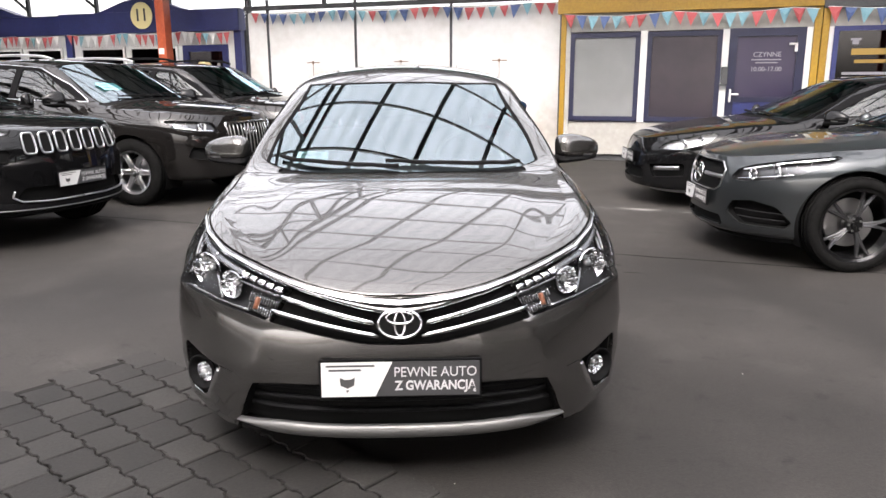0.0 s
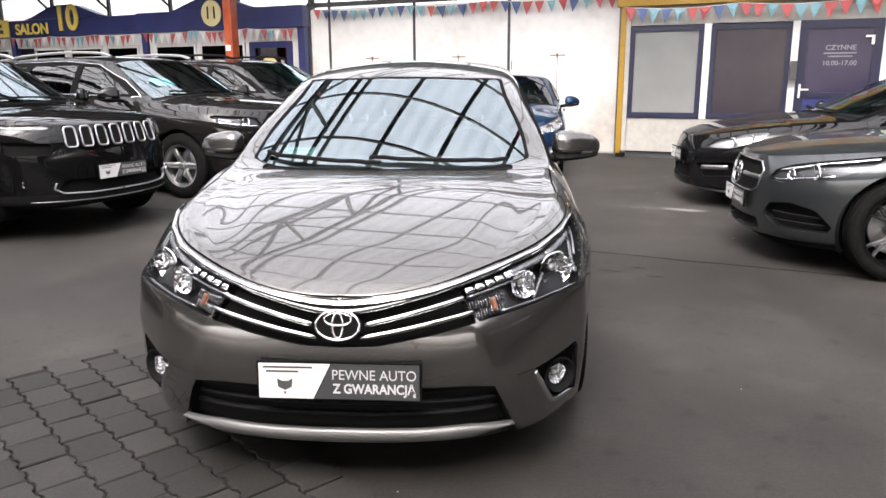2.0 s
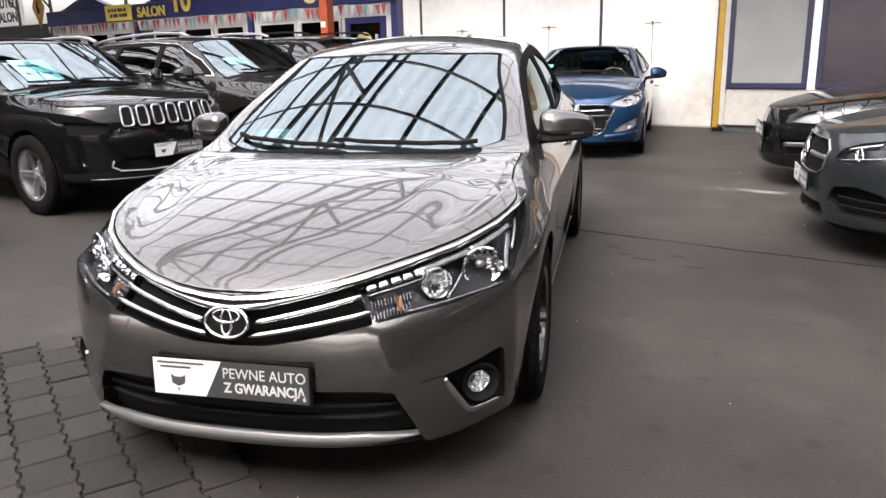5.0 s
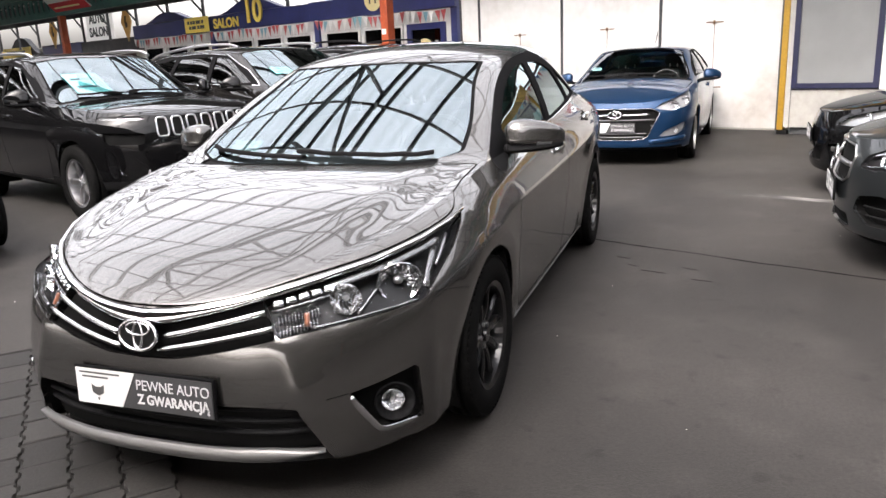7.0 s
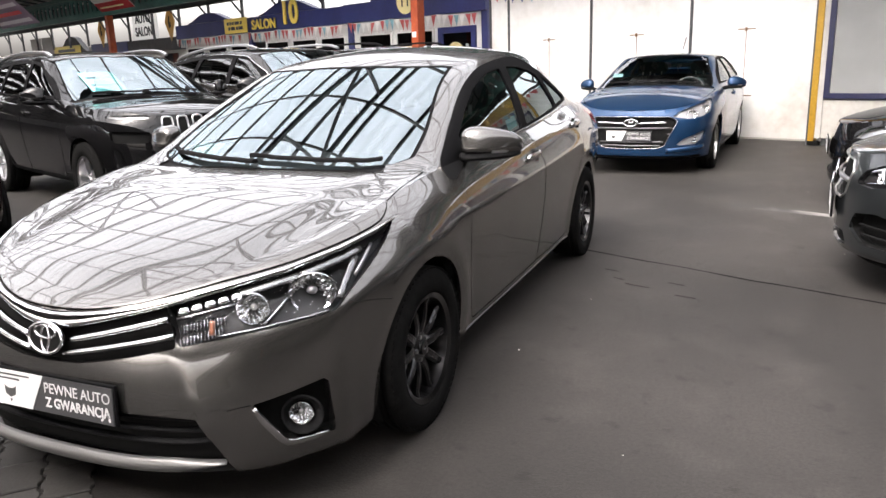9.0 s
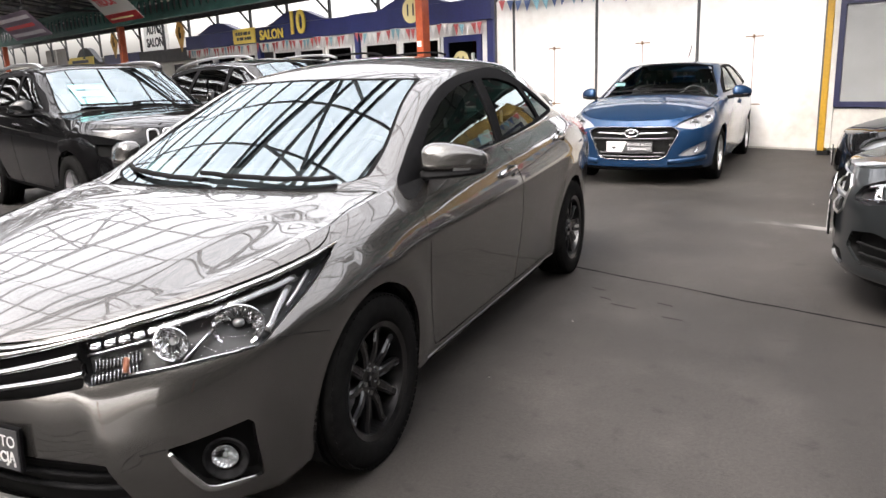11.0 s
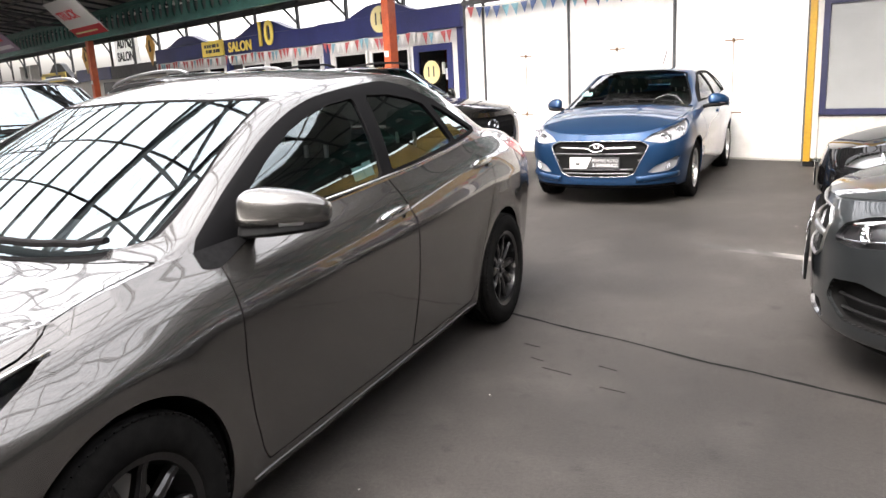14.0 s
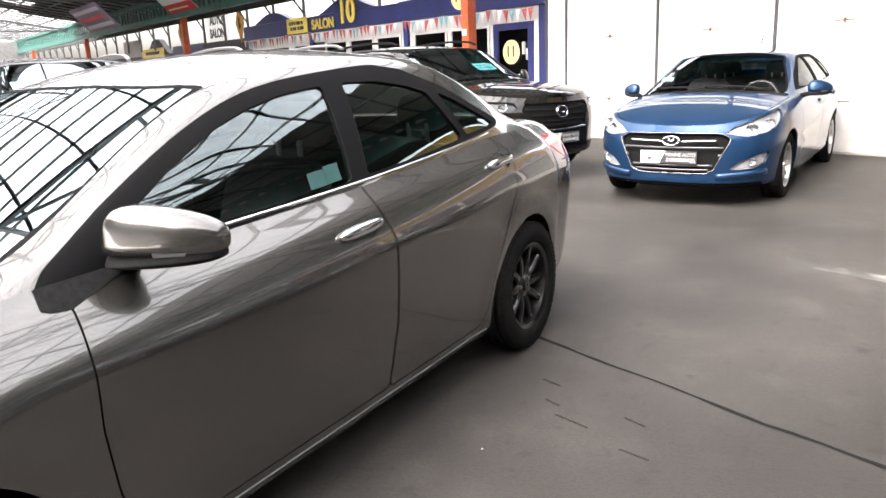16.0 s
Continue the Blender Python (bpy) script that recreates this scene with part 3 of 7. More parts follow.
        if s.get("ridge"):                      # the middle of the hood stands a little over its flanks
            high, x0, slope, wide = s["ridge"]
            along = np.clip((up[..., 1] - 0.22) / 0.35, 0, 1) * np.clip((1.20 - up[..., 1]) / 0.2, 0, 1)
            k = np.clip((up[..., 0] - (x0 + slope * up[..., 1])) / wide + 0.5, 0, 1)
            up[..., 2] -= high * along * k * k * (3 - 2 * k) * np.clip((up.max(axis=0)[None, :, 0] - up[..., 0]) / 0.06, 0, 1)
        flat = np.zeros(up.shape[:2])
        self.up = up
        self.upper = grid_shell(up, flat + y, np.array(share), flat)
        if s.get("soft_edge"):                  # the shoulder rolls over with no hard line
            deep, (r, c) = s["soft_edge"], low.shape[:2]
            a, b = self.lower.n.reshape(r, c, 3), self.upper.n.reshape(up.shape)
            front = (y < 1.05).astype(float)[:, None]
            mid = a[-1] + b[0]
            for k in range(deep):
                w = front * (1 - k / deep)
                for side, i in ((a, -1 - k), (b, k)):
                    side[i] = side[i] * (1 - w) + mid / 2 * w
                    side[i] /= np.linalg.norm(side[i], axis=1, keepdims=True)
        self.ax, self.ay = ax, y

    def pillar(self, y):
        return np.interp(y, self.ay, self.ax)

    def near(self, first, second, a, b):
        """The place and the normal on the lower skin where two of its grid's values are a and b."""
        i, j = np.unravel_index(np.argmin((first - a) ** 2 + (second - b) ** 2), first.shape)
        i, j = min(max(i, 1), first.shape[0] - 2), min(max(j, 1), first.shape[1] - 2)
        jac = np.array([[first[i, j + 1] - first[i, j - 1], first[i + 1, j] - first[i - 1, j]], [second[i, j + 1] - second[i, j - 1], second[i + 1, j] - second[i - 1, j]]]) / 2
        st = np.linalg.lstsq(jac, np.array([a - first[i, j], b - second[i, j]]), rcond=None)[0]
        dj, di = (self.low[i, j + 1] - self.low[i, j - 1]) / 2, (self.low[i + 1, j] - self.low[i - 1, j]) / 2
        n = np.cross(dj, di)
        return self.low[i, j] + dj * st[0] + di * st[1], n / np.linalg.norm(n)

    def front(self, a, z):
        return self.near(self.arc[:, :70], self.low[:, :70, 2], a, z)

    def side(self, y, z):
        k = 30
        low = self.low[:, k:-12]
        i, j = np.unravel_index(np.argmin((low[..., 1] - y) ** 2 + (low[..., 2] - z) ** 2), low.shape[:2])
        i, j = min(max(i, 1), low.shape[0] - 2), min(max(j, 1), low.shape[1] - 2)
        n = np.cross(low[i, j + 1] - low[i, j - 1], low[i + 1, j] - low[i - 1, j])
        p = low[i, j]
        n = n / np.linalg.norm(n)
        x = p[0] - (n[1] * (y - p[1]) + n[2] * (z - p[2])) / max(n[0], 0.2)
        return np.array([x, y, z]), n


def ribbon(points, normals, width, depth, mirror=True, lift=0.0):
    """A raised bar laid along points of a skin; width across it in the skin, depth proud of it. width may be a list."""
    bm = bmesh.new()
    p, n = np.array(points), np.array(normals)
    d = np.gradient(p, axis=0)
    c = np.cross(d, n)
    c /= np.linalg.norm(c, axis=1, keepdims=True)
    w = np.broadcast_to(np.asarray(width, float), (len(p),))[:, None] / 2
    for s in ((1, -1) if mirror else (1,)):
        k = np.array([s, 1, 1])
        rings = []
        for q in range(len(p)):
            prof = [(-1, -0.4), (-1, 0.15), (-0.85, 0.55), (-0.5, 0.88), (0, 1.0), (0.5, 0.88), (0.85, 0.55), (1, 0.15), (1, -0.4)]
            rings.append([bm.verts.new((p[q] + c[q] * w[q] * u + n[q] * (lift + depth * h)) * k) for u, h in prof])
        for a, b in zip(rings, rings[1:]):
            for i in range(9):
                bm.faces.new((a[i], a[(i + 1) % 9], b[(i + 1) % 9], b[i])).smooth = 0 < i < 7
        bm.faces.new(rings[0])
        bm.faces.new(rings[-1][::-1])
    bmesh.ops.recalc_face_normals(bm, faces=bm.faces)
    return bm


def wheel(parent, x, y, r, width, rim_r, spokes, style, rim_mat, side, spoke_mat):
    """Rim with spokes, tyre and brake disc; side +1 for the car's left."""
    s = side
    bm = bmesh.new()
    w = width / 2
    lathe(bm, [(w * 0.92, rim_r - 0.004), (w * 0.98, rim_r + 0.004), (w * 0.9, rim_r - 0.016), (w * 0.3, rim_r - 0.028), (-w * 0.9, rim_r - 0.02), (-w * 0.95, rim_r + 0.004)], 56)
    flip = Matrix.Diagonal((s, 1, 1, 1))
    moved(bm, flip)
    bmesh.ops.recalc_face_normals(bm, faces=bm.faces)
    ob = part("wheel", bm, rim_mat, parent, "", smooth=False)
    ob.location = (x * s, y, r)
    bm = bmesh.new()
    lathe(bm, [(w * 0.70, 0.0005), (w * 0.80, 0.008), (w * 0.79, 0.027), (w * 0.66, 0.030), (w * 0.62, 0.058), (w * 0.5, 0.07), (w * 0.2, 0.07)], 28)
    moved(bm, flip)
    bmesh.ops.recalc_face_normals(bm, faces=bm.faces)
    part("hub", bm, rim_mat, ob)
    for q in ((-1, 1) if style == "pair" else (0,)):
        bm = bmesh.new()
        r0, r1 = 0.045, rim_r - 0.012
        w0, w1 = (0.016, 0.010) if style == "pair" else ((0.021, 0.0145) if spokes > 7 else (0.034, 0.028))
        rings = []
        for t in np.linspace(0, 1, 6):
            rad = r0 + (r1 - r0) * t
            hw = w0 + (w1 - w0) * t
            out = w * (0.60 + 0.12 * math.sin(math.pi * min(t * 1.2, 1)) + 0.20 * t**3)
            ang = q * 0.17 * t
            cx, cz = math.cos(ang), math.sin(ang)
            ring = []
            for u, h in ((-1, -0.026), (-1, -0.007), (-0.55, 0.0), (-0.4, -0.002), (0.4, -0.002), (0.55, 0.0), (1, -0.007), (1, -0.026)):
                ring.append(bm.verts.new((out + h, rad * cx - u * hw * cz, rad * cz + u * hw * cx)))
            rings.append(ring)
        for p, n in zip(rings, rings[1:]):
            for i in range(7):
                bm.faces.new((p[i], p[i + 1], n[i + 1], n[i]))
        moved(bm, flip)
        bmesh.ops.recalc_face_normals(bm, faces=bm.faces)
        me = mesh_of(bm, "spoke", spoke_mat)
        for k in range(spokes):
            o = new("spoke", me)
            o.parent = ob
            o.rotation_euler = (2 * math.pi * k / spokes, 0, 0)
    me = mesh_of(rod(bmesh.new(), (w * 0.5 * s, 0, 0), (w * 0.71 * s, 0, 0), 0.0095, 6), "wheel_nut", "satin")
    for k in range(5):
        a = 2 * math.pi * (k + 0.5) / 5
        o = new("wheel_nut", me)
        o.parent = ob
        o.location = (0, 0.046 * math.cos(a), 0.046 * math.sin(a))
    bm = bmesh.new()
    prof = [(w * 0.93, rim_r), (w * 1.02, rim_r + 0.012), (w * 1.07, rim_r + (r - rim_r) * 0.45), (w * 1.02, r - 0.026), (w * 0.93, r - 0.009), (w * 0.80, r - 0.001)]
    for g in (0.55, 0.2, -0.2, -0.55):
        prof += [(w * (g + 0.06), r), (w * (g + 0.05), r - 0.007), (w * (g - 0.05), r - 0.007), (w * (g - 0.06), r)]
    prof += [(-w * 0.80, r - 0.001), (-w * 0.93, r - 0.009), (-w * 1.04, r - 0.05), (-w * 0.95, rim_r)]
    lathe(bm, prof, 72)
    for k in range(72):                          # shoulder tread blocks
        a = 2 * math.pi * k / 72
        m = Matrix.Rotation(a, 4, "X") @ Matrix.Translation((w * 0.91, 0, r - 0.012)) @ Matrix.Rotation(-0.75, 4, "Y") @ Matrix.Diagonal((0.020, 0.021, 0.004, 1))
        bmesh.ops.create_cube(bm, size=1.0, matrix=m)
    moved(bm, flip)
    bmesh.ops.recalc_face_normals(bm, faces=bm.faces)
    t = part("tyre", bm, "rubber", ob, "", smooth=False)
    for p in t.data.polygons:
        p.use_smooth = len(p.vertices) == 4 and p.area > 0.0004
    bm = bmesh.new()
    lathe(bm, [(-w * 0.1, 0.001), (-w * 0.1, rim_r * 0.68), (-w * 0.25, rim_r * 0.68), (-w * 0.25, 0.001)], 32)
    part("brake_disc", moved(bm, flip), "satin", ob)
    return ob


def pillow(size, power=3.0, n=14):
    """A soft box: a superellipsoid of that size round the origin."""
    bm = bmesh.new()
    bmesh.ops.create_uvsphere(bm, u_segments=2 * n, v_segments=n, radius=1.0)
    for v in bm.verts:
        c = np.array(v.co)
        k = (np.abs(c) ** power).sum() ** (-1 / power)
        v.co = Vector(c * k * np.array(size) / 2)
    return bm


def seat(parent, x, y, z, width=0.5, tall=0.62, name="seat"):
    bm = pillow((width, 0.5, 0.16), 4)
    moved(bm, pose(x, y, z))
    b = pillow((width, 0.14, tall), 4)
    moved(b, pose(x, y + 0.28, z + tall / 2, -16))
    me = bpy.data.meshes.new("tmp")
    b.to_mesh(me)
    b.free()
    bm.from_mesh(me)
    ob = part(name, bm, "cloth", parent, "", smooth=True)
    for hx in ((x,) if width < 0.8 else (x - 0.38, x + 0.38)):
        h = moved(pillow((0.27, 0.11, 0.18), 3.2), pose(hx, y + 0.28 + tall * 0.29 + 0.02, z + tall + 0.09, -10))
        part("headrest", h, "cloth", ob, "", smooth=True)
        part("headrest_post", boxes((hx - 0.06, hx - 0.045, y + 0.40, y + 0.415, z + tall - 0.1, z + tall + 0.04), (hx + 0.045, hx + 0.06, y + 0.40, y + 0.415, z + tall - 0.1, z + tall + 0.04)), "satin", ob)
    return ob


def plate(parent, at, tilt=0.0, width=0.52, text=True, turn=0.0):
    """Advertising plate in a plain holder: white slanted field with an emblem, dark field with two lines of print."""
    bm = boxes((-width / 2 - 0.008, width / 2 + 0.008, 0.004, 0.016, -0.064, 0.066), bevel=0.004)
    holder = part("plate_holder", bm, "gloss_black", parent, "black plastic plate holder")
    holder.location, holder.rotation_euler = at, (radians(tilt), 0, radians(turn))
    h = 0.058
    w = width / 2
    part("plate_field", prism(bmesh.new(), [(-w, -h), (-w * 0.32, -h), (-w * 0.1, h), (-w, h)], 0.004, pose(0, 0.001, 0)), "white", holder, "white slanted field of the plate")
    part("plate_field", prism(bmesh.new(), [(-w * 0.31, -h), (w, -h), (w, h), (-w * 0.09, h)], 0.004, pose(0, 0.001, 0)), "plate_dark", holder, "dark grey field of the plate")
    for line, z, size, bold in (("PEWNE AUTO", 0.022, 0.047, 0.0), ("Z GWARANCJĄ", -0.024, 0.044, 0.0012)):
        bm = lettering(line, size, 0.001, bold=bold)
        xs = [v.co.x for v in bm.verts]
        k = 0.27 * (width / 0.52) / max(max(xs) - min(xs), 0.01)
        moved(bm, pose(w * 0.44, 0.0, z) @ Matrix.Diagonal((k, 1, 1, 1)))
        part("print", bm, "plate_text", holder)
    bm = bmesh.new()
    for z, x0, x1 in ((0.046, -0.245, -0.085), (0.032, -0.235, -0.13)):
        box(bm, x0 * width / 0.52, x1 * width / 0.52, 0.0, 0.001, z - 0.003, z + 0.003)
    prism(bm, [(-0.20, 0.008), (-0.185, 0.0), (-0.165, 0.0), (-0.15, 0.008), (-0.153, -0.02), (-0.175, -0.03), (-0.197, -0.02)], 0.001)
    prism(bm, [(-0.18, -0.036), (-0.17, -0.036), (-0.175, -0.046)], 0.001)
    part("print", bm, "print_grey", holder)
    return holder


def car(name, s, place, paint_name, label, category="car"):
    """A whole car from its figures; returns its root, its body and the left-over lower skin for more parts."""
    root = thing(name, place, label, category, s.get("group", ""))
    b = Body(s, s.get("per", 4), s.get("step", 0.03), s.get("fine", 34), 18)
    lower, upper = b.lower, b.upper
    r, axles = s["wheel_r"], s["axles"]
    half = s["width"] / 2
    ra = s.get("arch_r", r + 0.045)
    for ya in axles:                              # wheel openings
        _, lower = split(lower, np.hypot(lower.v[:, 1] - ya, lower.v[:, 2] - r) - ra + 10 * (lower.v[:, 0] < 0.45))
        for sd in (1, -1):
            bm = bmesh.new()
            a = [math.radians(d) for d in range(-32, 213, 7)]
            outer = half * 0.955
            rings = [[bm.verts.new((sd * xx, ya + (ra + 0.004) * math.cos(t), r + (ra + 0.004) * math.sin(t))) for t in a] for xx in (outer - 0.32, outer - 0.02)]
            for k in range(len(a) - 1):
                bm.faces.new((rings[0][k], rings[0][k + 1], rings[1][k + 1], rings[1][k]))
            bm.faces.new(rings[0])
            part("wheel_arch_liner", bm, "gap", root)
    # glass and pillars
    g = s["glass"]
    base, top = spl(*g["ws_base"]), spl(*g["ws_top"])
    inside = lambda sh, m: np.maximum.reduce([base(sh.v[:, 0]) - sh.v[:, 1], sh.v[:, 1] - top(sh.v[:, 0]), (sh.v[:, 0] - b.pillar(sh.v[:, 1]) + m)])
    ws, upper = split(upper, inside(upper, g.get("inset", 0.05)))
    used = np.unique([k for f in ws.f for k in f])   # one smooth sheet of glass
    terms = lambda p: np.stack([p[:, 0] ** i * (p[:, 1] - 1.6) ** j for i, j in ((0, 0), (0, 1), (0, 2), (2, 0), (2, 1), (4, 0))], -1)
    coef = np.linalg.lstsq(terms(ws.v[used]), ws.v[used, 2], rcond=None)[0]
    ws.v = ws.v.copy()
    ws.v[used, 2] = terms(ws.v[used]) @ coef
    e = 1e-4
    gx = (terms(ws.v + [e, 0, 0]) - terms(ws.v - [e, 0, 0])) @ coef / (2 * e)
    gy = (terms(ws.v + [0, e, 0]) - terms(ws.v - [0, e, 0])) @ coef / (2 * e)
    ws.n = np.stack([-gx, -gy, np.ones_like(gx)], -1)
    ws.n /= np.linalg.norm(ws.n, axis=1, keepdims=True)
    border, clear = split(ws, -inside(ws, g.get("inset", 0.05)) - 0.018)
    skin(clear.off(-0.004), "windshield", g.get("front_glass", "glass"), root, rim=0, label="curved clear windshield").visible_shadow = False
    skin(border.off(-0.003), "windshield_border", "gloss_black", root, rim=0.01)
    rb, rt = spl(*g["rw_base"]), spl(*g["rw_top"])
    rear = lambda sh: np.maximum.reduce([sh.v[:, 1] - rb(sh.v[:, 0]), rt(sh.v[:, 0]) - sh.v[:, 1], sh.v[:, 0] - b.pillar(sh.v[:, 1]) + 0.05])
    rw, upper = split(upper, rear(upper))
    o = skin(rw.off(-0.004), "rear_window", g.get("rear_glass", "glass"), root, rim=0)
    if o:
        o.visible_shadow = False
    dlo = lambda sh, d: np.where(sh.a[:, 1] < g.get("pillar_edge", 0.97), sdf(sh.v[:, 1], sh.v[:, 2], g["side"]) + d, 1.0)
    frame_, upper = split(upper, dlo(upper, 0.0))
    for poly, kind, nm in g["panes"]:
        pane, frame_ = split(frame_, sdf(frame_.v[:, 1], frame_.v[:, 2], poly))
        for sd in "LR":
            o = skin(pane.off(-0.007), nm, kind, root, sd, rim=0)
            if o:
                o.visible_shadow = False
    for sd in "LR":
        skin(frame_.off(0.001), "window_frame", "gloss_black", root, sd, rim=0.02)
    # hood and scuttle
    hood = spl(*s["hood"])
    hm = s.get("hood_in", 0.02)
    lip = s.get("hood_lip")
    if lip:                                        # the hood reaches over the edge down to the chrome and the lamps
        inset = lambda sh: 0.02 * np.clip((sh.v[:, 1] - 0.86) / 0.16, 0, 1) - 0.01 * (sh.v[:, 1] < 0.86)
        skirt, lower = split(lower, np.where(lower.v[:, 1] < 1.2, sdf(lower.a[:, 0], lower.v[:, 2], lip), 1.0))
        gap, skirt = split(skirt, -sdf(skirt.a[:, 0], skirt.v[:, 2], lip) - 0.006)
        skin(gap.off(-0.012), "hood_gap", "gap", root, rim=0)
        for sd in "LR":
            skin(skirt, "hood_lip", paint_name, root, sd, rim=0)
    else:
        inset = lambda sh: hm
    edge_x = lambda sh: np.interp(sh.v[:, 1], b.low[-1, :, 1], b.low[-1, :, 0])
    first = b.low[-1, 0, 1]
    hf = lambda sh: np.maximum.reduce([sh.v[:, 1] - hood(sh.v[:, 0]), sh.v[:, 0] - edge_x(sh) + inset(sh), first + s.get("hood_lead", 0.0) - sh.v[:, 1]])
    cowl, upper = split(upper, np.maximum.reduce([hood(upper.v[:, 0]) - upper.v[:, 1], upper.v[:, 1] - base(upper.v[:, 0]) - 0.002, upper.v[:, 0] - edge_x(upper) + s.get("scuttle_in", 0.05)]))
    skin(cowl.off(-0.012), "scuttle", "plastic", root, rim=0.01)
    h, upper = split(upper, hf(upper))
    gap, h = split(h, np.where(h.v[:, 1] < (0.875 if lip else 0.0), 1.0, -hf(h) - 0.008))
    skin(gap.off(-0.015), "hood_gap", "gap", root, rim=0)
    skin(h, "hood", paint_name, root, rim=0.014)
    # openings and lamps in the front
    for nm, kind, poly, depth, back in s.get("front", ()):
        piece, lower = split(lower, np.where(lower.v[:, 1] < s["length"] * 0.4, sdf(lower.a[:, 0], lower.v[:, 2], poly), 1.0))
        if back:                                   # a lens over a lit housing
            for sd in "LR":
                housing = skin(piece.off(-depth), nm, back, root, sd, rim=-depth, label=s.get("lamp_label", ""))
                skin(piece.off(-0.002), "lens", kind, housing, sd, rim=0).visible_shadow = False
        else:
            for sd in (("both",) if min(q[0] for q in poly) < 0 else "LR"):
                skin(piece.off(-depth), nm, kind, root, sd, rim=-depth)
    for nm, kind, poly in s.get("back", ()):
        piece, lower = split(lower, np.where(lower.v[:, 1] > s["length"] * 0.6, sdf(lower.a[:, 2], lower.v[:, 2], poly), 1.0))
        for sd in "LR":
            skin(piece.off(0.002), nm, kind, root, sd, rim=0.02)
    for nm, kind, poly in s.get("side_trim", ()):
        piece, lower = split(lower, sdf(lower.v[:, 1], lower.v[:, 2], poly) + 10 * (lower.v[:, 0] < 0.4))
        for sd in "LR":
            skin(piece.off(0.002), nm, kind, root, sd, rim=0.01)
    for poly in s["doors"]:
        d = sdf(lower.v[:, 1], lower.v[:, 2], poly) + 10 * (lower.v[:, 0] < 0.4)
        whole, lower = split(lower, d)
        gap, leaf = split(whole, -sdf(whole.v[:, 1], whole.v[:, 2], poly) - 0.0055)
        skin(gap.off(-0.012), "door_gap", "gap", root, rim=0)
        cups = []
        for hy, hz in s["handles"]:
            oval = [(hy + 0.012 + 0.085 * math.cos(k * math.pi / 12), hz - 0.004 + 0.040 * math.sin(k * math.pi / 12)) for k in range(24)]
            cup, leaf = split(leaf, sdf(leaf.v[:, 1], leaf.v[:, 2], oval))
            if cup.f:
                cups.append((cup, -sdf(cup.v[:, 1], cup.v[:, 2], oval)))
        for sd in "LR":
            o = skin(leaf, "door", paint_name, root, sd, rim=0.012)
            for cup, deep in cups:               # finger dish behind the handle
                dish = Shell(cup.v - cup.n * (np.sqrt(np.clip(deep, 0, 1) / 0.04) * 0.022)[:, None], cup.n, cup.a, cup.f)
                skin(dish, "handle_cup", paint_name, o, sd, rim=0)
    if s.get("cladding"):
        clad, lower = split(lower, s["cladding"](lower.v))
        skin(clad.off(0.003), "cladding", "plastic", root, rim=0.02)
    for k, piece in enumerate(pieces(lower)):
        joined = min(piece.v[i, 0] for f in piece.f for i in f) < 1e-4
        for sd in ("both",) if joined else "LR":
            skin(piece, "body_panel" if k else "body_shell", paint_name, root, sd, rim=0.02)
    skin(upper, "roof_shell", paint_name, root, rim=0.012)
    # underneath and cabin
    floor_z = s["sill"][0][1] + 0.03
    cab0, cab1 = s["cabin"]
    ed = spl(*s["edge"])
    part("underbody", boxes((-half * 0.68, half * 0.68, axles[0] - 0.5, axles[1] + 0.45, floor_z, floor_z + 0.16), (-half * 0.68, half * 0.68, axles[0] - 0.45, cab0 - 0.05, floor_z + 0.16, float(ed(axles[0])) - 0.2), (-half * 0.66, half * 0.66, cab1 + 0.1, axles[1] + 0.5, floor_z + 0.16, float(ed(axles[1])) - 0.12), (-half * 0.86, half * 0.86, axles[0] + ra + 0.03, axles[1] - ra - 0.03, floor_z, floor_z + 0.14)), "gap", root)
    dz = float(ed(cab0 + 0.1))
    bm = moved(pillow((half * 1.62, 0.62, 0.26), 5), pose(0, cab0 + 0.30, dz - 0.12, 6))
    part("dashboard", bm, "dash", root, "", smooth=True)
    bm = bmesh.new()
    ring = [(0.185 * math.cos(k * math.pi / 16), 0.185 * math.sin(k * math.pi / 16)) for k in range(33)]
    for p, q in zip(ring, ring[1:]):
        rod(bm, (p[0], 0, p[1]), (q[0], 0, q[1]), 0.014, 6)
    box(bm, -0.17, 0.17, -0.01, 0.015, -0.03, 0.03)
    box(bm, -0.06, 0.06, -0.02, 0.02, -0.17, 0.04)
    sw = part("steering_wheel", bm, "dash", root)
    sw.location, sw.rotation_euler = (0.36, cab0 + 0.68, dz - 0.02), (radians(-25), 0, 0)
    sz = floor_z + s.get("seat_up", 0.30)
    for sx in (0.37, -0.37):
        seat(root, sx, cab0 + 1.08, sz, 0.5, s.get("seat_tall", 0.60))
    seat(root, 0.0, min(cab0 + 1.95, cab1 - 0.42), sz + 0.03, 1.25, s.get("seat_tall", 0.60) - 0.04, "rear_bench")
    # wheels
    for ya in axles:
        for sd in (1, -1):
            wheel(root, s["track"] / 2, ya, r, s["tyre_w"], s["rim_r"], s["spokes"], s.get("spoke_style", ""), s["rim"], sd, s.get("spoke_mat", s["rim"]))
    # mirrors and handles
    mx, my, mz = s["mirror"]
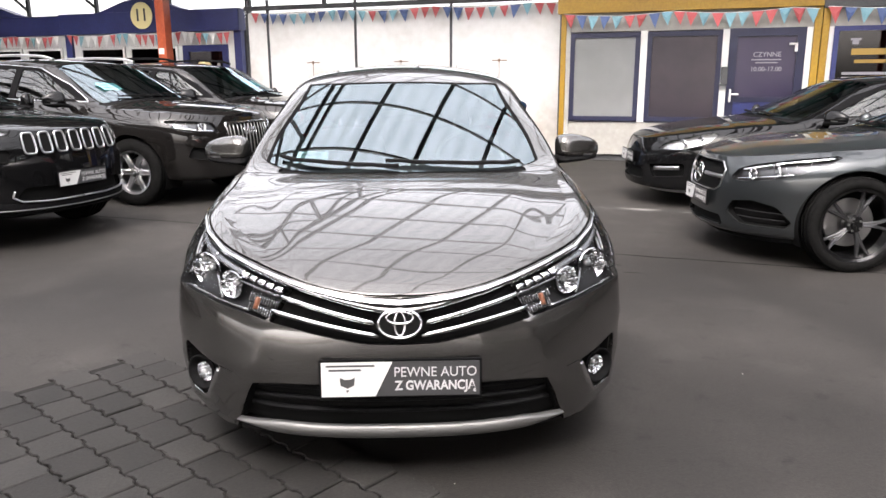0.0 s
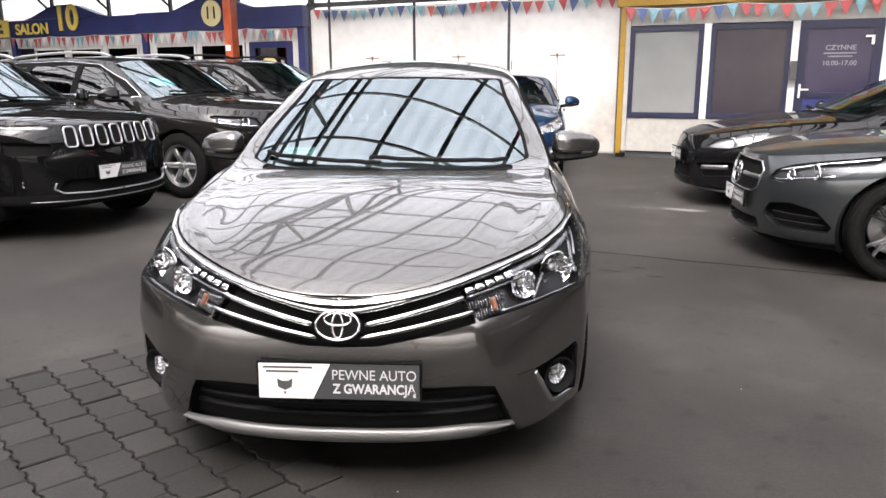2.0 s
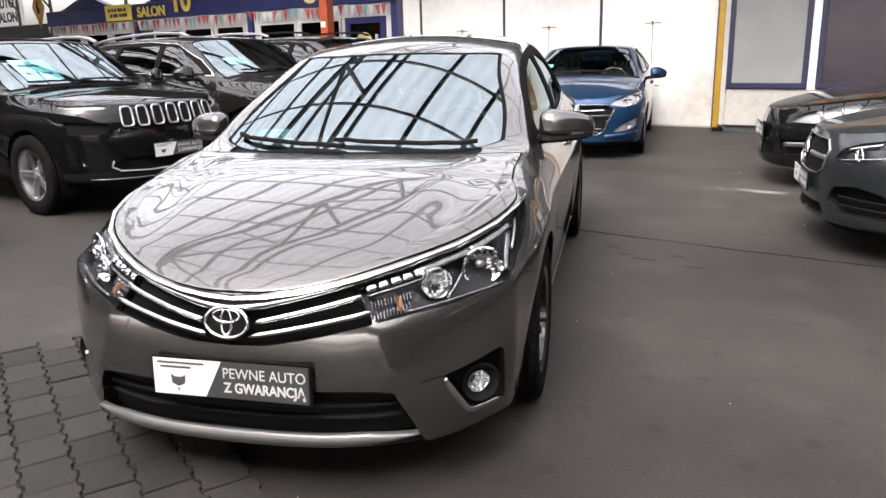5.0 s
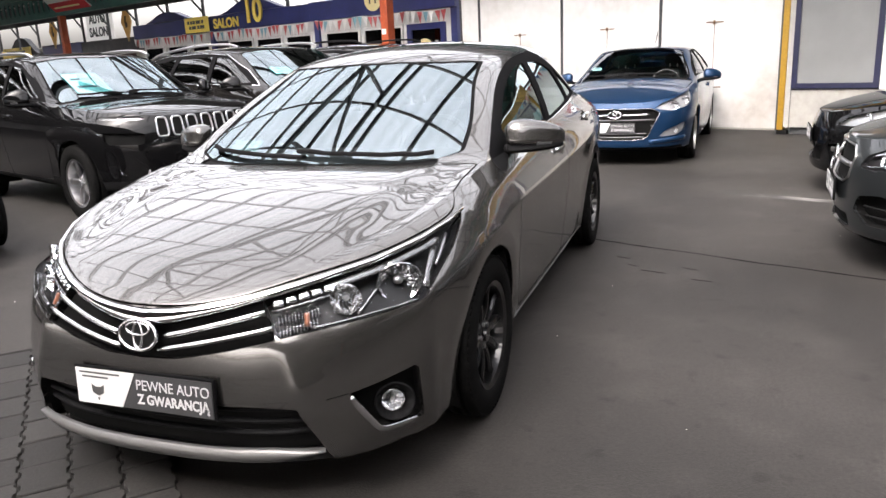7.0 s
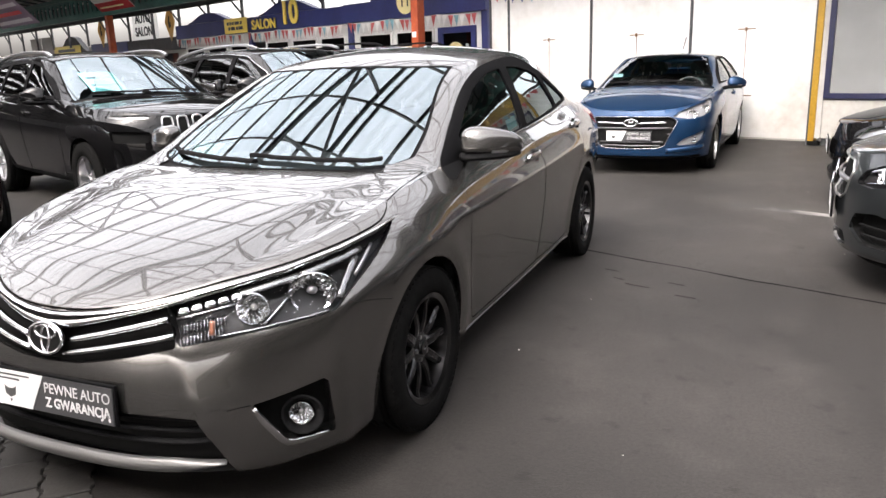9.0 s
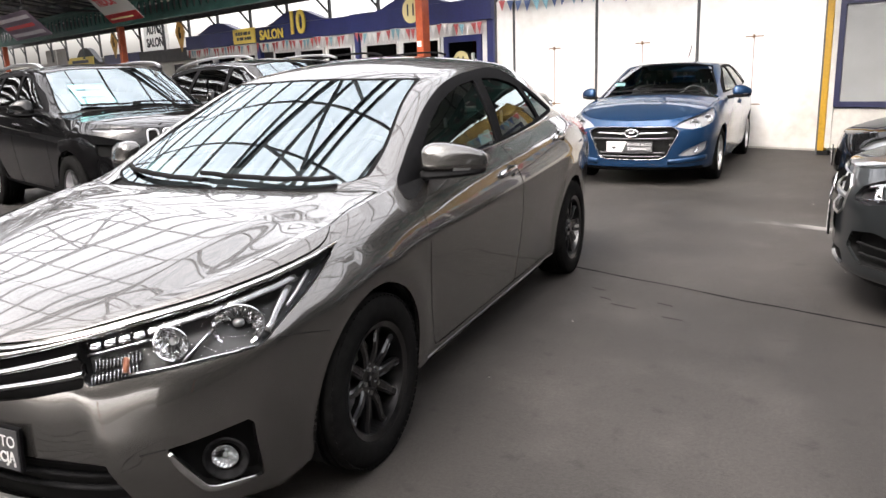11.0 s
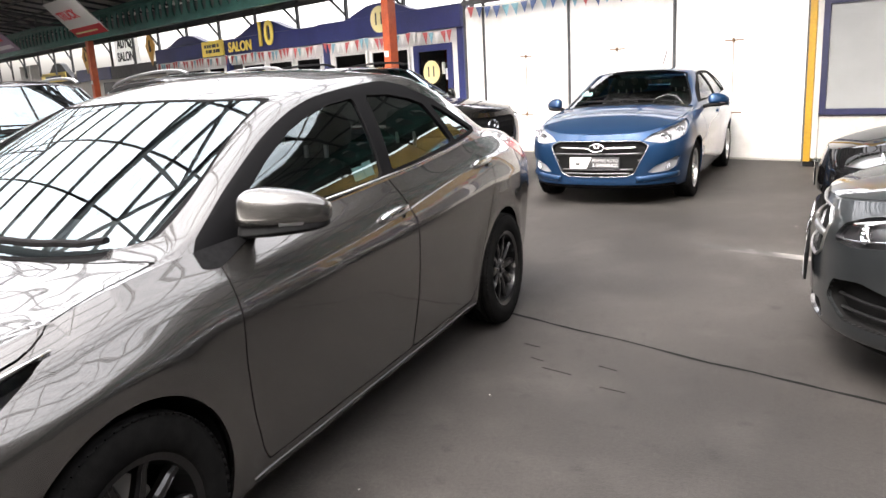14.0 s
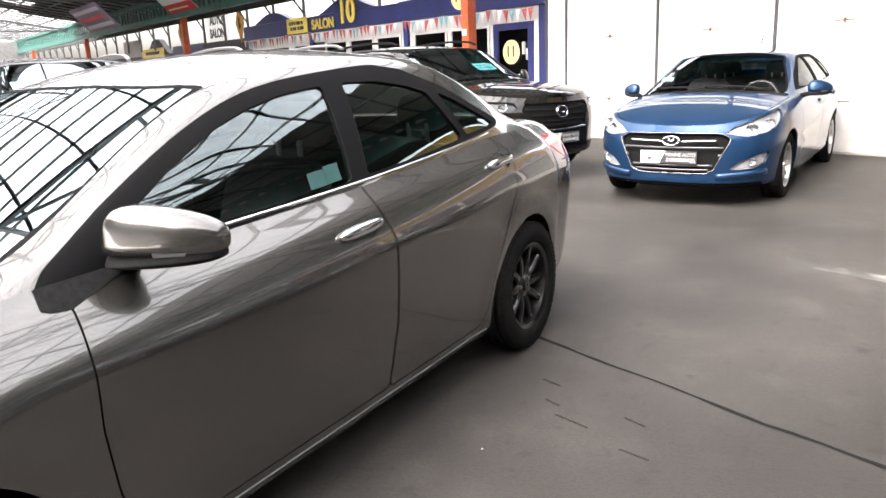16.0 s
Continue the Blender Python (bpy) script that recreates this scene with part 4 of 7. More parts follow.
    for sd in (1, -1):
        bm = pillow(s.get("mirror_size", (0.235, 0.125, 0.145)), s.get("mirror_power", 2.6), 22)
        wide = s.get("mirror_size", (0.235, 0.125, 0.145))[0]
        for q in bm.verts:                       # narrower towards its outer tip, and swept back
            t = q.co.x / wide + 0.5
            q.co.z = q.co.z * (1.06 - 0.40 * t * t) + (0.010 if q.co.z > 0 else 0.004) * (1 - t) - 0.010 * t * t
            q.co.y = q.co.y * (1.1 - 0.40 * t) + 0.07 * t * t - 0.02
            below = -0.024 - q.co.z
            q.co.y += (0.9 * below if below > 0 else 0.22 * (q.co.z + 0.024)) * (0.5 - q.co.y / 0.11 if q.co.y < 0.055 else 0.0)
        set_in = Matrix.Diagonal((sd, 1, 1, 1)) @ pose(mx, my, mz, 0, 0, 14)
        strip = bm.copy()                        # indicator lens wrapped round the lower outer edge
        for at, way in (((0, 0, -0.024), (0.06, 0, 1)), ((0, 0, -0.047), (0.10, 0, -1)), ((wide * 0.06, 0, 0), (-1, 0, 0.4)), ((0, 0.012, 0), (0.5, 1, 0))):
            bmesh.ops.bisect_plane(strip, geom=strip.verts[:] + strip.edges[:] + strip.faces[:], plane_co=at, plane_no=way, clear_outer=True)
        strip.normal_update()
        for q in strip.verts:
            q.co = q.co + q.normal * 0.002
        low = bm.copy()                          # black foot of the housing
        for q in low.verts:
            q.co = Vector((q.co.x * 0.97 - 0.004, q.co.y * 0.97, q.co.z * 0.42 - 0.040 - 0.012 * (0.5 - q.co.x / wide)))
        for mesh in (bm, strip, low):
            moved(mesh, set_in)
            bmesh.ops.recalc_face_normals(mesh, faces=mesh.faces)
        o = part("wing_mirror", bm, s.get("mirror_mat", paint_name), root, "", smooth=True)
        part("mirror_base", low, "plastic", o, "", smooth=True)
        part("mirror_indicator", strip, "lamp_white", o, "clear indicator strip", smooth=True)
        bm = moved(pillow((0.20, 0.075, 0.045), 3), Matrix.Diagonal((sd, 1, 1, 1)) @ pose(mx - 0.115, my - 0.012, mz - 0.060, 0, -12, -6))
        part("mirror_arm", bm, "plastic", o, "", smooth=True)
        bm = moved(pillow((0.15, 0.012, 0.078), 4), Matrix.Diagonal((sd, 1, 1, 1)) @ pose(mx - 0.02, my + 0.058, mz, 0, 0, 20))
        part("mirror_glass", bm, "chrome", o, "", smooth=True)
        for hy, hz in s["handles"]:
            p, n = b.side(hy, hz)
            bm = moved(pillow((0.034, 0.225, 0.040), 3), pose(0, 0, 0, s.get("handle_tilt", 3)))
            moved(bm, Matrix.Diagonal((sd, 1, 1, 1)) @ Matrix.Translation((p[0] + 0.012, p[1], p[2])))
            part("door_handle", bm, s.get("handle_mat", paint_name), root, "", smooth=True)
    # wipers
    for x0, x1, dy in s.get("wipers", ((0.55, -0.08, 0.0), (-0.02, -0.58, 0.0))):
        path = []
        for t in np.linspace(0, 1, 10):
            x = x0 + (x1 - x0) * t
            y = float(base(abs(x))) + 0.02 + 0.05 * t
            i = int(np.argmin(np.abs(b.up[-1, :, 1] - y)))
            path.append((x, y, float(np.interp(abs(x), b.up[::-1, i, 0], b.up[::-1, i, 2])) + 0.02))
        bm = sweep(path, np.linspace(0.034, 0.018, 10), 0.017)
        part("wiper", bm, "plastic", root)
    return root, b


# ---- ground ----
def ground():
    bm = bmesh.new()
    bmesh.ops.create_grid(bm, x_segments=60, y_segments=60, size=400)
    ob = part("ground", bm, "asphalt", None, "worn dark grey asphalt yard of a covered car market")
    tagged(ob, category="ground", kind="structure")


ground()


# ---- offices and walls, on the hall's grid ----
def structure(name, bm, material, label, category, parent=None, at=HALL):
    ob = part(name, bm, material, parent, label)
    ob.matrix_world = at
    return tagged(ob, category=category, kind="structure")


WALL_V, BLUE_V, YEL_V = 11.0, 10.9, 10.75


def pennants(u0, u1, v, z, size, gap, seed, at, pale=False):
    """Bunting: a cord with small triangular flags."""
    rnd = random.Random(seed)
    root = thing("pennant_string", at, "string of red, white and cyan triangular pennants" if pale else "string of red, blue and white triangular pennants", "bunting", "pennant strings")
    cord = bmesh.new()
    n = max(2, int((u1 - u0) / gap))
    pts = [Vector((u0 + (u1 - u0) * k / n, v, z - 0.05 * math.sin(math.pi * ((k % 9) / 9)))) for k in range(n + 1)]
    for a, b in zip(pts, pts[1:]):
        beam(cord, a, b, 0.006, 0.006)
    part("cord", cord, "flag_white", root)
    kinds = ("flag_red", "flag_white", "flag_red", "flag_cyan", "flag_white", "flag_red") if pale else ("flag_red", "flag_blue", "flag_cyan", "flag_blue", "flag_red", "flag_cyan")
    for k, (a, b) in enumerate(zip(pts, pts[1:])):
        bm = bmesh.new()
        s = size * rnd.uniform(0.9, 1.1)
        w = min(gap * 0.46, s * 0.42)
        c, sway, lean = (a + b) / 2, rnd.uniform(-0.03, 0.03), rnd.uniform(-0.03, 0.03)
        tri = [bm.verts.new((c.x - w, c.y, c.z)), bm.verts.new((c.x + w, c.y, c.z)), bm.verts.new((c.x + sway, c.y + lean, c.z - s)), bm.verts.new((c.x + sway * 0.3, c.y - 0.012, c.z - s * 0.45))]
        for i, j, q in ((0, 1, 3), (1, 2, 3), (2, 0, 3)):
            bm.faces.new((tri[i], tri[j], tri[q]))
        part("pennant", bm, kinds[(k + rnd.choice((0, 0, 0, 1))) % 6], root)


def white_wall():
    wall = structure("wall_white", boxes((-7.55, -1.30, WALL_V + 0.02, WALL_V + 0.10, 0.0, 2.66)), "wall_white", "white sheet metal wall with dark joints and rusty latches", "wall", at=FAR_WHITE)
    edges = [-7.55, -7.09, -5.23, -3.36, -1.32]
    for a, b in zip(edges, edges[1:]):
        for z0, z1 in ((0.09, 2.64),):
            part("panel", boxes((a + 0.012, b - 0.012, WALL_V - 0.012, WALL_V + 0.018, z0, z1), bevel=0.006), "wall_white", wall)
    for u in edges[:-1]:
        part("joint_strip", boxes((u - 0.022, u + 0.022, WALL_V - 0.03, WALL_V + 0.016, 0.05, 2.9)), "steel_dark", wall)
    part("base_strip", boxes((-7.5, -1.32, WALL_V - 0.02, WALL_V + 0.018, 0.0, 0.086)), "cream", wall)
    for u in (-6.14, -4.33, -2.47):           # thin door slits with latches
        part("slit", boxes((u - 0.005, u + 0.005, WALL_V - 0.014, WALL_V - 0.011, 0.72, 1.72)), "rust", wall)
        for z in (0.72, 1.71):
            part("latch", boxes((u - 0.13, u + 0.14, WALL_V - 0.02, WALL_V - 0.012, z - 0.008, z + 0.008), (u - 0.012, u + 0.012, WALL_V - 0.035, WALL_V - 0.012, z - 0.03, z + 0.03)), "rust", wall)
    part("top_rail", boxes((-7.6, -1.3, WALL_V - 0.04, WALL_V + 0.08, 2.70, 2.78)), "steel_dark", wall)


def wall_pennants():
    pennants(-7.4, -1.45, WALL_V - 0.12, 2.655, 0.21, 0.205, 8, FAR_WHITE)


def office_window(parent, u0, u1, z0, z1, v, frame_mat, fill, bar=0.07):
    w = part("window", boxes((u0, u0 + bar, v - 0.03, v + 0.03, z0, z1), (u1 - bar, u1, v - 0.03, v + 0.03, z0, z1), (u0 + bar, u1 - bar, v - 0.03, v + 0.03, z1 - bar, z1), (u0 + bar, u1 - bar, v - 0.03, v + 0.03, z0, z0 + bar)), frame_mat, parent)
    part("pane", boxes((u0 + bar, u1 - bar, v - 0.004, v + 0.004, z0 + bar, z1 - bar)), fill, w)
    return w


def yellow_office():
    v = YEL_V
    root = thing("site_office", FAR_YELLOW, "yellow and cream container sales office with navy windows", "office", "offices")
    part("skirt", boxes((-1.20, 6.6, v, v + 0.06, 0.14, 0.68)), "cream", root)
    part("plinth", boxes((-1.2, 6.6, v + 0.05, v + 0.2, 0.0, 0.14)), "steel_dark", root)
    part("lintel", boxes((-1.20, 6.6, v, v + 0.06, 2.14, 2.45)), "cream", root)
    posts = [(-1.20, -1.25 + 0.02), (-0.07, 0.04), (1.18, 1.28), (2.37, 2.46), (2.67, 2.74), (4.3, 4.4), (5.6, 5.75)]
    for a, b in posts:
        if b > a:
            part("mullion", boxes((a, b, v - 0.004, v + 0.06, 0.68, 2.14)), "frame_white", root)
    for a, b in ((-1.36, -1.275), (2.46, 2.56), (2.57, 2.67), (6.6, 6.75)):
        part("corner_post", boxes((a, b, v - 0.05, v + 0.08, 0.10, 2.43), bevel=0.008), "yellow", root)
    part("fascia", boxes((-1.42, 2.56, v - 0.10, v + 0.10, 2.43, 2.92), bevel=0.01), "yellow", root)
    part("fascia", boxes((2.565, 6.8, v - 0.10, v + 0.10, 2.40, 2.92), bevel=0.01), "steel_dark", root)
    part("corner_strip", boxes((-1.274, -1.201, v - 0.03, v + 0.06, 0.14, 2.43)), "cream", root)
    # Dark strip imitates the shaded side face of the corner.
    part("corner_strip", boxes((-1.385, -1.361, v - 0.04, v + 0.08, 0.0, 2.43)), "steel_dark", root)
    part("corner_foot", boxes((-1.36, -1.22, v - 0.045, v + 0.06, -0.02, 0.098)), "gap", root)
    part("side_wall", boxes((-1.34, -1.26, v + 0.08, v + 2.4, 0.1, 2.43)), "cream", root)
    part("roof", boxes((-1.42, 6.8, v + 0.10, v + 2.5, 2.5, 2.6)), "cream", root)
    part("back_wall", boxes((-1.3, 6.7, v + 1.9, v + 2.0, 0.0, 2.5)), "room", root)
    office_window(root, -1.20, -0.07, 0.70, 2.12, v - 0.01, "navy_dark", "blind", 0.075)
    office_window(root, 0.04, 1.18, 0.70, 2.12, v - 0.01, "navy_dark", "film", 0.075)
    d = part("door", boxes((1.28, 1.40, v - 0.04, v + 0.03, 0.16, 2.14), (2.25, 2.37, v - 0.04, v + 0.03, 0.16, 2.14), (1.40, 2.25, v - 0.04, v + 0.03, 2.02, 2.14), (1.40, 2.25, v - 0.04, v + 0.03, 0.16, 0.5), (1.40, 2.25, v - 0.04, v + 0.03, 1.02, 1.10)), "navy_dark", root, "navy framed glazed office door")
    part("pane", boxes((1.40, 2.25, v - 0.008, v, 1.10, 2.02)), "door_film", d)
    part("panel", boxes((1.40, 2.25, v - 0.02, v, 0.5, 1.02)), "navy", d)
    part("handle", boxes((1.33, 1.36, v - 0.10, v - 0.04, 1.02, 1.22), (1.33, 1.47, v - 0.10, v - 0.08, 1.13, 1.155)), "frame_white", d, "white lever handle")
    part("closer", boxes((2.14, 2.26, v - 0.07, v - 0.04, 1.88, 1.91), (2.22, 2.26, v - 0.07, v - 0.04, 1.78, 1.91)), "frame_white", d)
    for line, z, size in (("CZYNNE", 1.74, 0.10), ("10.00-17.00", 1.52, 0.095)):
        bm = lettering(line, size, 0.002, bold=0.002)
        part("print", moved(bm, pose(1.84, v - 0.012, z)), "faded_print", d)
    part("print", boxes((1.62, 2.05, v - 0.012, v - 0.010, 1.655, 1.675)), "faded_print", d)
    part("print", boxes((1.68, 2.0, v - 0.012, v - 0.010, 1.61, 1.628)), "faded_print", d)
    office_window(root, 2.74, 4.3, 0.70, 2.14, v - 0.01, "navy", "office_glass")
    part("window_print", boxes((3.0, 4.1, v - 0.028, v - 0.024, 1.72, 1.81), (3.05, 3.95, v - 0.028, v - 0.024, 1.60, 1.65)), "faded_gold", root)
    part("window_print", boxes((2.9, 4.1, v - 0.028, v - 0.024, 1.43, 1.47), (2.9, 4.0, v - 0.028, v - 0.024, 1.36, 1.40), (2.9, 3.9, v - 0.028, v - 0.024, 1.29, 1.33), (2.97, 3.12, v - 0.028, v - 0.024, 1.93, 1.96), (3.0, 3.09, v - 0.028, v - 0.024, 1.87, 1.93)), "faded_print", root)
    part("letter_box", boxes((1.19, 1.29, v - 0.12, v - 0.03, 1.28, 1.56), bevel=0.01), "steel_dark", root, "dark metal letter box")
    pennants(-1.3, 2.5, v - 0.14, 2.42, 0.22, 0.19, 5, FAR_YELLOW)
    pennants(2.6, 6.6, v - 0.14, 2.42, 0.23, 0.20, 6, FAR_YELLOW)


def arch(u0, u1, z0, z1, n=10):
    """A low gable with rounded shoulders on top of a fascia."""
    out = [(u0, z0)]
    w = u1 - u0
    for t, h in ((0.10, 0.18), (0.22, 0.55), (0.34, 0.9), (0.44, 1.0), (0.56, 1.0), (0.66, 0.9), (0.78, 0.55), (0.90, 0.18)):
        out.append((u0 + w * t, z0 + (z1 - z0) * h))
    return out + [(u1, z0)]


def blue_office():
    v = BLUE_V
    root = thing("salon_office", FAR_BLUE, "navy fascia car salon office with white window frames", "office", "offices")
    part("skirt", boxes((-20.2, -7.6, v, v + 0.08, 0.1, 0.75)), "cream", root)
    part("lintel", boxes((-20.2, -7.6, v, v + 0.08, 2.08, 2.36)), "frame_white", root)
    part("fascia", boxes((-11.9, -7.52, v - 0.14, v + 0.1, 2.33, 2.74), bevel=0.01), "navy", root)
    part("fascia", boxes((-20.2, -11.92, v - 0.12, v + 0.1, 2.33, 2.72), bevel=0.01), "navy", root)
    for u0, u1, z in ((-11.0, -8.6, 2.98), (-15.5, -12.8, 3.02), (-19.4, -16.9, 2.98)):
        part("gable", prism(bmesh.new(), arch(u0, u1, 2.73, z), 0.2, pose(0, v - 0.13, 0)), "navy", root)
    part("back_wall", boxes((-20.2, -7.6, v + 2.0, v + 2.1, 0, 2.7)), "room", root)
    part("roof", boxes((-20.2, -7.55, v + 0.1, v + 2.1, 2.5, 2.58)), "cream", root)
    part("corner_post", boxes((-7.70, -7.54, v - 0.06, v + 0.06, 0.0, 2.33)), "navy", root)
    part("corner_post", boxes((-7.86, -7.72, v - 0.02, v + 0.06, 0.1, 2.08)), "frame_white", root)
    for u in (-11.78, -16.1):
        part("corner_post", boxes((u - 0.08, u + 0.08, v - 0.06, v + 0.06, 0.0, 2.33)), "navy", root)
    spans = [(-10.25, -9.05), (-11.52, -10.36), (-13.0, -12.0), (-14.2, -13.12), (-15.4, -14.32), (-17.2, -16.3), (-18.5, -17.4), (-19.8, -18.7)]
    for a, b in spans:
        office_window(root, a, b, 0.78, 2.07, v - 0.01, "frame_white", "office_glass", 0.05)
        part("mullion", boxes((b + 0.005, b + 0.105, v - 0.004, v + 0.06, 0.75, 2.08)), "frame_white", root)
    part("mullion", boxes((-11.69, -11.53, v - 0.004, v + 0.06, 0.75, 2.08)), "frame_white", root)
    d = part("door", boxes((-8.93, -8.80, v - 0.04, v + 0.02, 0.05, 2.07), (-8.0, -7.87, v - 0.04, v + 0.02, 0.05, 2.07), (-8.80, -8.0, v - 0.04, v + 0.02, 1.95, 2.07), (-8.80, -8.0, v - 0.04, v + 0.02, 0.05, 0.35), (-8.80, -8.0, v - 0.04, v + 0.02, 0.98, 1.06)), "navy", root, "navy framed door with a round cream number sign")
    part("pane", boxes((-8.80, -8.0, v - 0.004, v + 0.004, 0.35, 1.95)), "office_glass", d)
    part("handle", boxes((-8.1, -8.06, v - 0.09, v - 0.04, 1.5, 1.72), (-8.04, -8.0, v - 0.05, v - 0.03, 1.4, 1.6)), "frame_white", d)

    def disc(u, z, r, text, size, vv):
        bm = bmesh.new()
        bmesh.ops.create_cone(bm, cap_ends=True, segments=40, radius1=r, radius2=r, depth=0.02, matrix=Matrix.Translation((u, vv, z)) @ Matrix.Rotation(radians(90), 4, "X"))
        o = part("number_sign", bm, "sign_cream", root, "round cream sign with the number 11")
        bm = moved(lettering(text, size, 0.004, bold=0.004), pose(u, vv - 0.014, z))
        part("print", bm, "sign_ink", o)

    disc(-9.76, 2.66, 0.26, "11", 0.34, v - 0.155)
    disc(-8.43, 1.55, 0.22, "11", 0.28, v - 0.045)
    bm = moved(lettering("10", 0.78, 0.03, bold=0.02), pose(-14.05, v - 0.15, 2.70))
    part("sign_number", bm, "sign_yellow", root, "large yellow number 10")
    bm = moved(lettering("SALON", 0.34, 0.02, bold=0.008), pose(-15.25, v - 0.15, 2.50) @ Matrix.Diagonal((1.05, 1, 1, 1)))
    part("sign_word", bm, "sign_yellow", root, "pale yellow word SALON")
    o = part("sign_board", boxes((-17.2, -16.05, v - 0.17, v - 0.14, 2.34, 2.74)), "sign_yellow", root, "yellow board with two dark lines of print")
    for z, gaps in ((2.565, (0.0, 0.14, 0.27, 0.42, 0.53, 0.68)), (2.43, (0.06, 0.2, 0.3, 0.47, 0.6, 0.71))):
        for a in gaps:
            part("print", boxes((-17.05 + a, -16.95 + a, v - 0.176, v - 0.172, z, z + 0.085)), "print_grey", o)
    pennants(-11.7, -7.7, v - 0.18, 2.33, 0.23, 0.155, 1, FAR_BLUE, True)
    pennants(-16.0, -11.9, v - 0.18, 2.33, 0.23, 0.155, 2, FAR_BLUE, True)
    pennants(-20.1, -16.2, v - 0.18, 2.33, 0.23, 0.155, 3, FAR_BLUE, True)


def far_offices():
    v = BLUE_V + 0.3
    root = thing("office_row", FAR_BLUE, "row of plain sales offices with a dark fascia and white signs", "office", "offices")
    part("wall", boxes((-75, -20.3, v, v + 0.1, 0, 2.1)), "cream", root)
    part("fascia", boxes((-24.5, -20.25, v - 0.1, v + 0.1, 2.05, 2.45)), "steel_dark", root)
    part("fascia", boxes((-27.7, -24.52, v - 0.11, v + 0.1, 2.05, 2.47)), "navy", root)
    part("fascia", boxes((-75, -27.72, v - 0.1, v + 0.1, 2.02, 2.24)), "steel_dark", root)
    part("gable", prism(bmesh.new(), arch(-31.2, -28.2, 2.24, 2.85), 0.2, pose(0, v - 0.09, 0)), "steel_dark", root)
    o = part("sign_board", boxes((-31.5, -28.7, v - 0.16, v - 0.13, 2.14, 2.50)), "sign_yellow", root)
    part("print", boxes((-31.0, -29.2, v - 0.17, v - 0.165, 2.26, 2.38)), "sign_ink", o)
    for u in (-34.6, -33.2):
        part("roller_blind", boxes((u, u + 1.3, v - 0.02, v + 0.02, 2.26, 2.95)), "cream", root)
    for u in (-21.5, -23.5, -25.0, -29, -32, -36, -40, -45, -50):
        part("window", boxes((u - 0.5, u + 0.5, v - 0.02, v + 0.02, 0.5, 1.95)), "office_glass", root)
    part("roof", boxes((-75, -20.2, v + 0.1, v + 2.4, 2.3, 2.4)), "cream", root)
    o = part("sign_board", boxes((-23.8, -21.97, v - 0.14, v - 0.11, 2.47, 3.34)), "sign_tarp", root, "white board with the words AUTO SALON")
    for line, z in (("AUTO", 3.12), ("SALON", 2.70)):
        bm = lettering(line, 0.40, 0.01, bold=0.012)
        part("print", moved(bm, pose(-22.98, v - 0.15, z)), "sign_ink", o)
    for u in (-21.1, -26.5):
        o = part("sign_board", prism(bmesh.new(), [(u - 0.33, 2.92), (u, 2.32), (u + 0.33, 2.92), (u, 3.52)], 0.03, pose(0, v - 0.14, 0)), "tan_tarp", root, "tan diamond sign with a dark emblem")
        part("print", prism(bmesh.new(), [(u - 0.09, 2.92), (u - 0.06, 2.72), (u + 0.08, 2.76), (u + 0.08, 2.9), (u, 2.9), (u + 0.05, 3.08), (u - 0.05, 3.1)], 0.004, pose(0, v - 0.146, 0)), "sign_ink", o)


white_wall()
wall_pennants()
yellow_office()
blue_office()
far_offices()


# ---- steel hall ----
EAVE, RIDGE = 3.40, 5.6


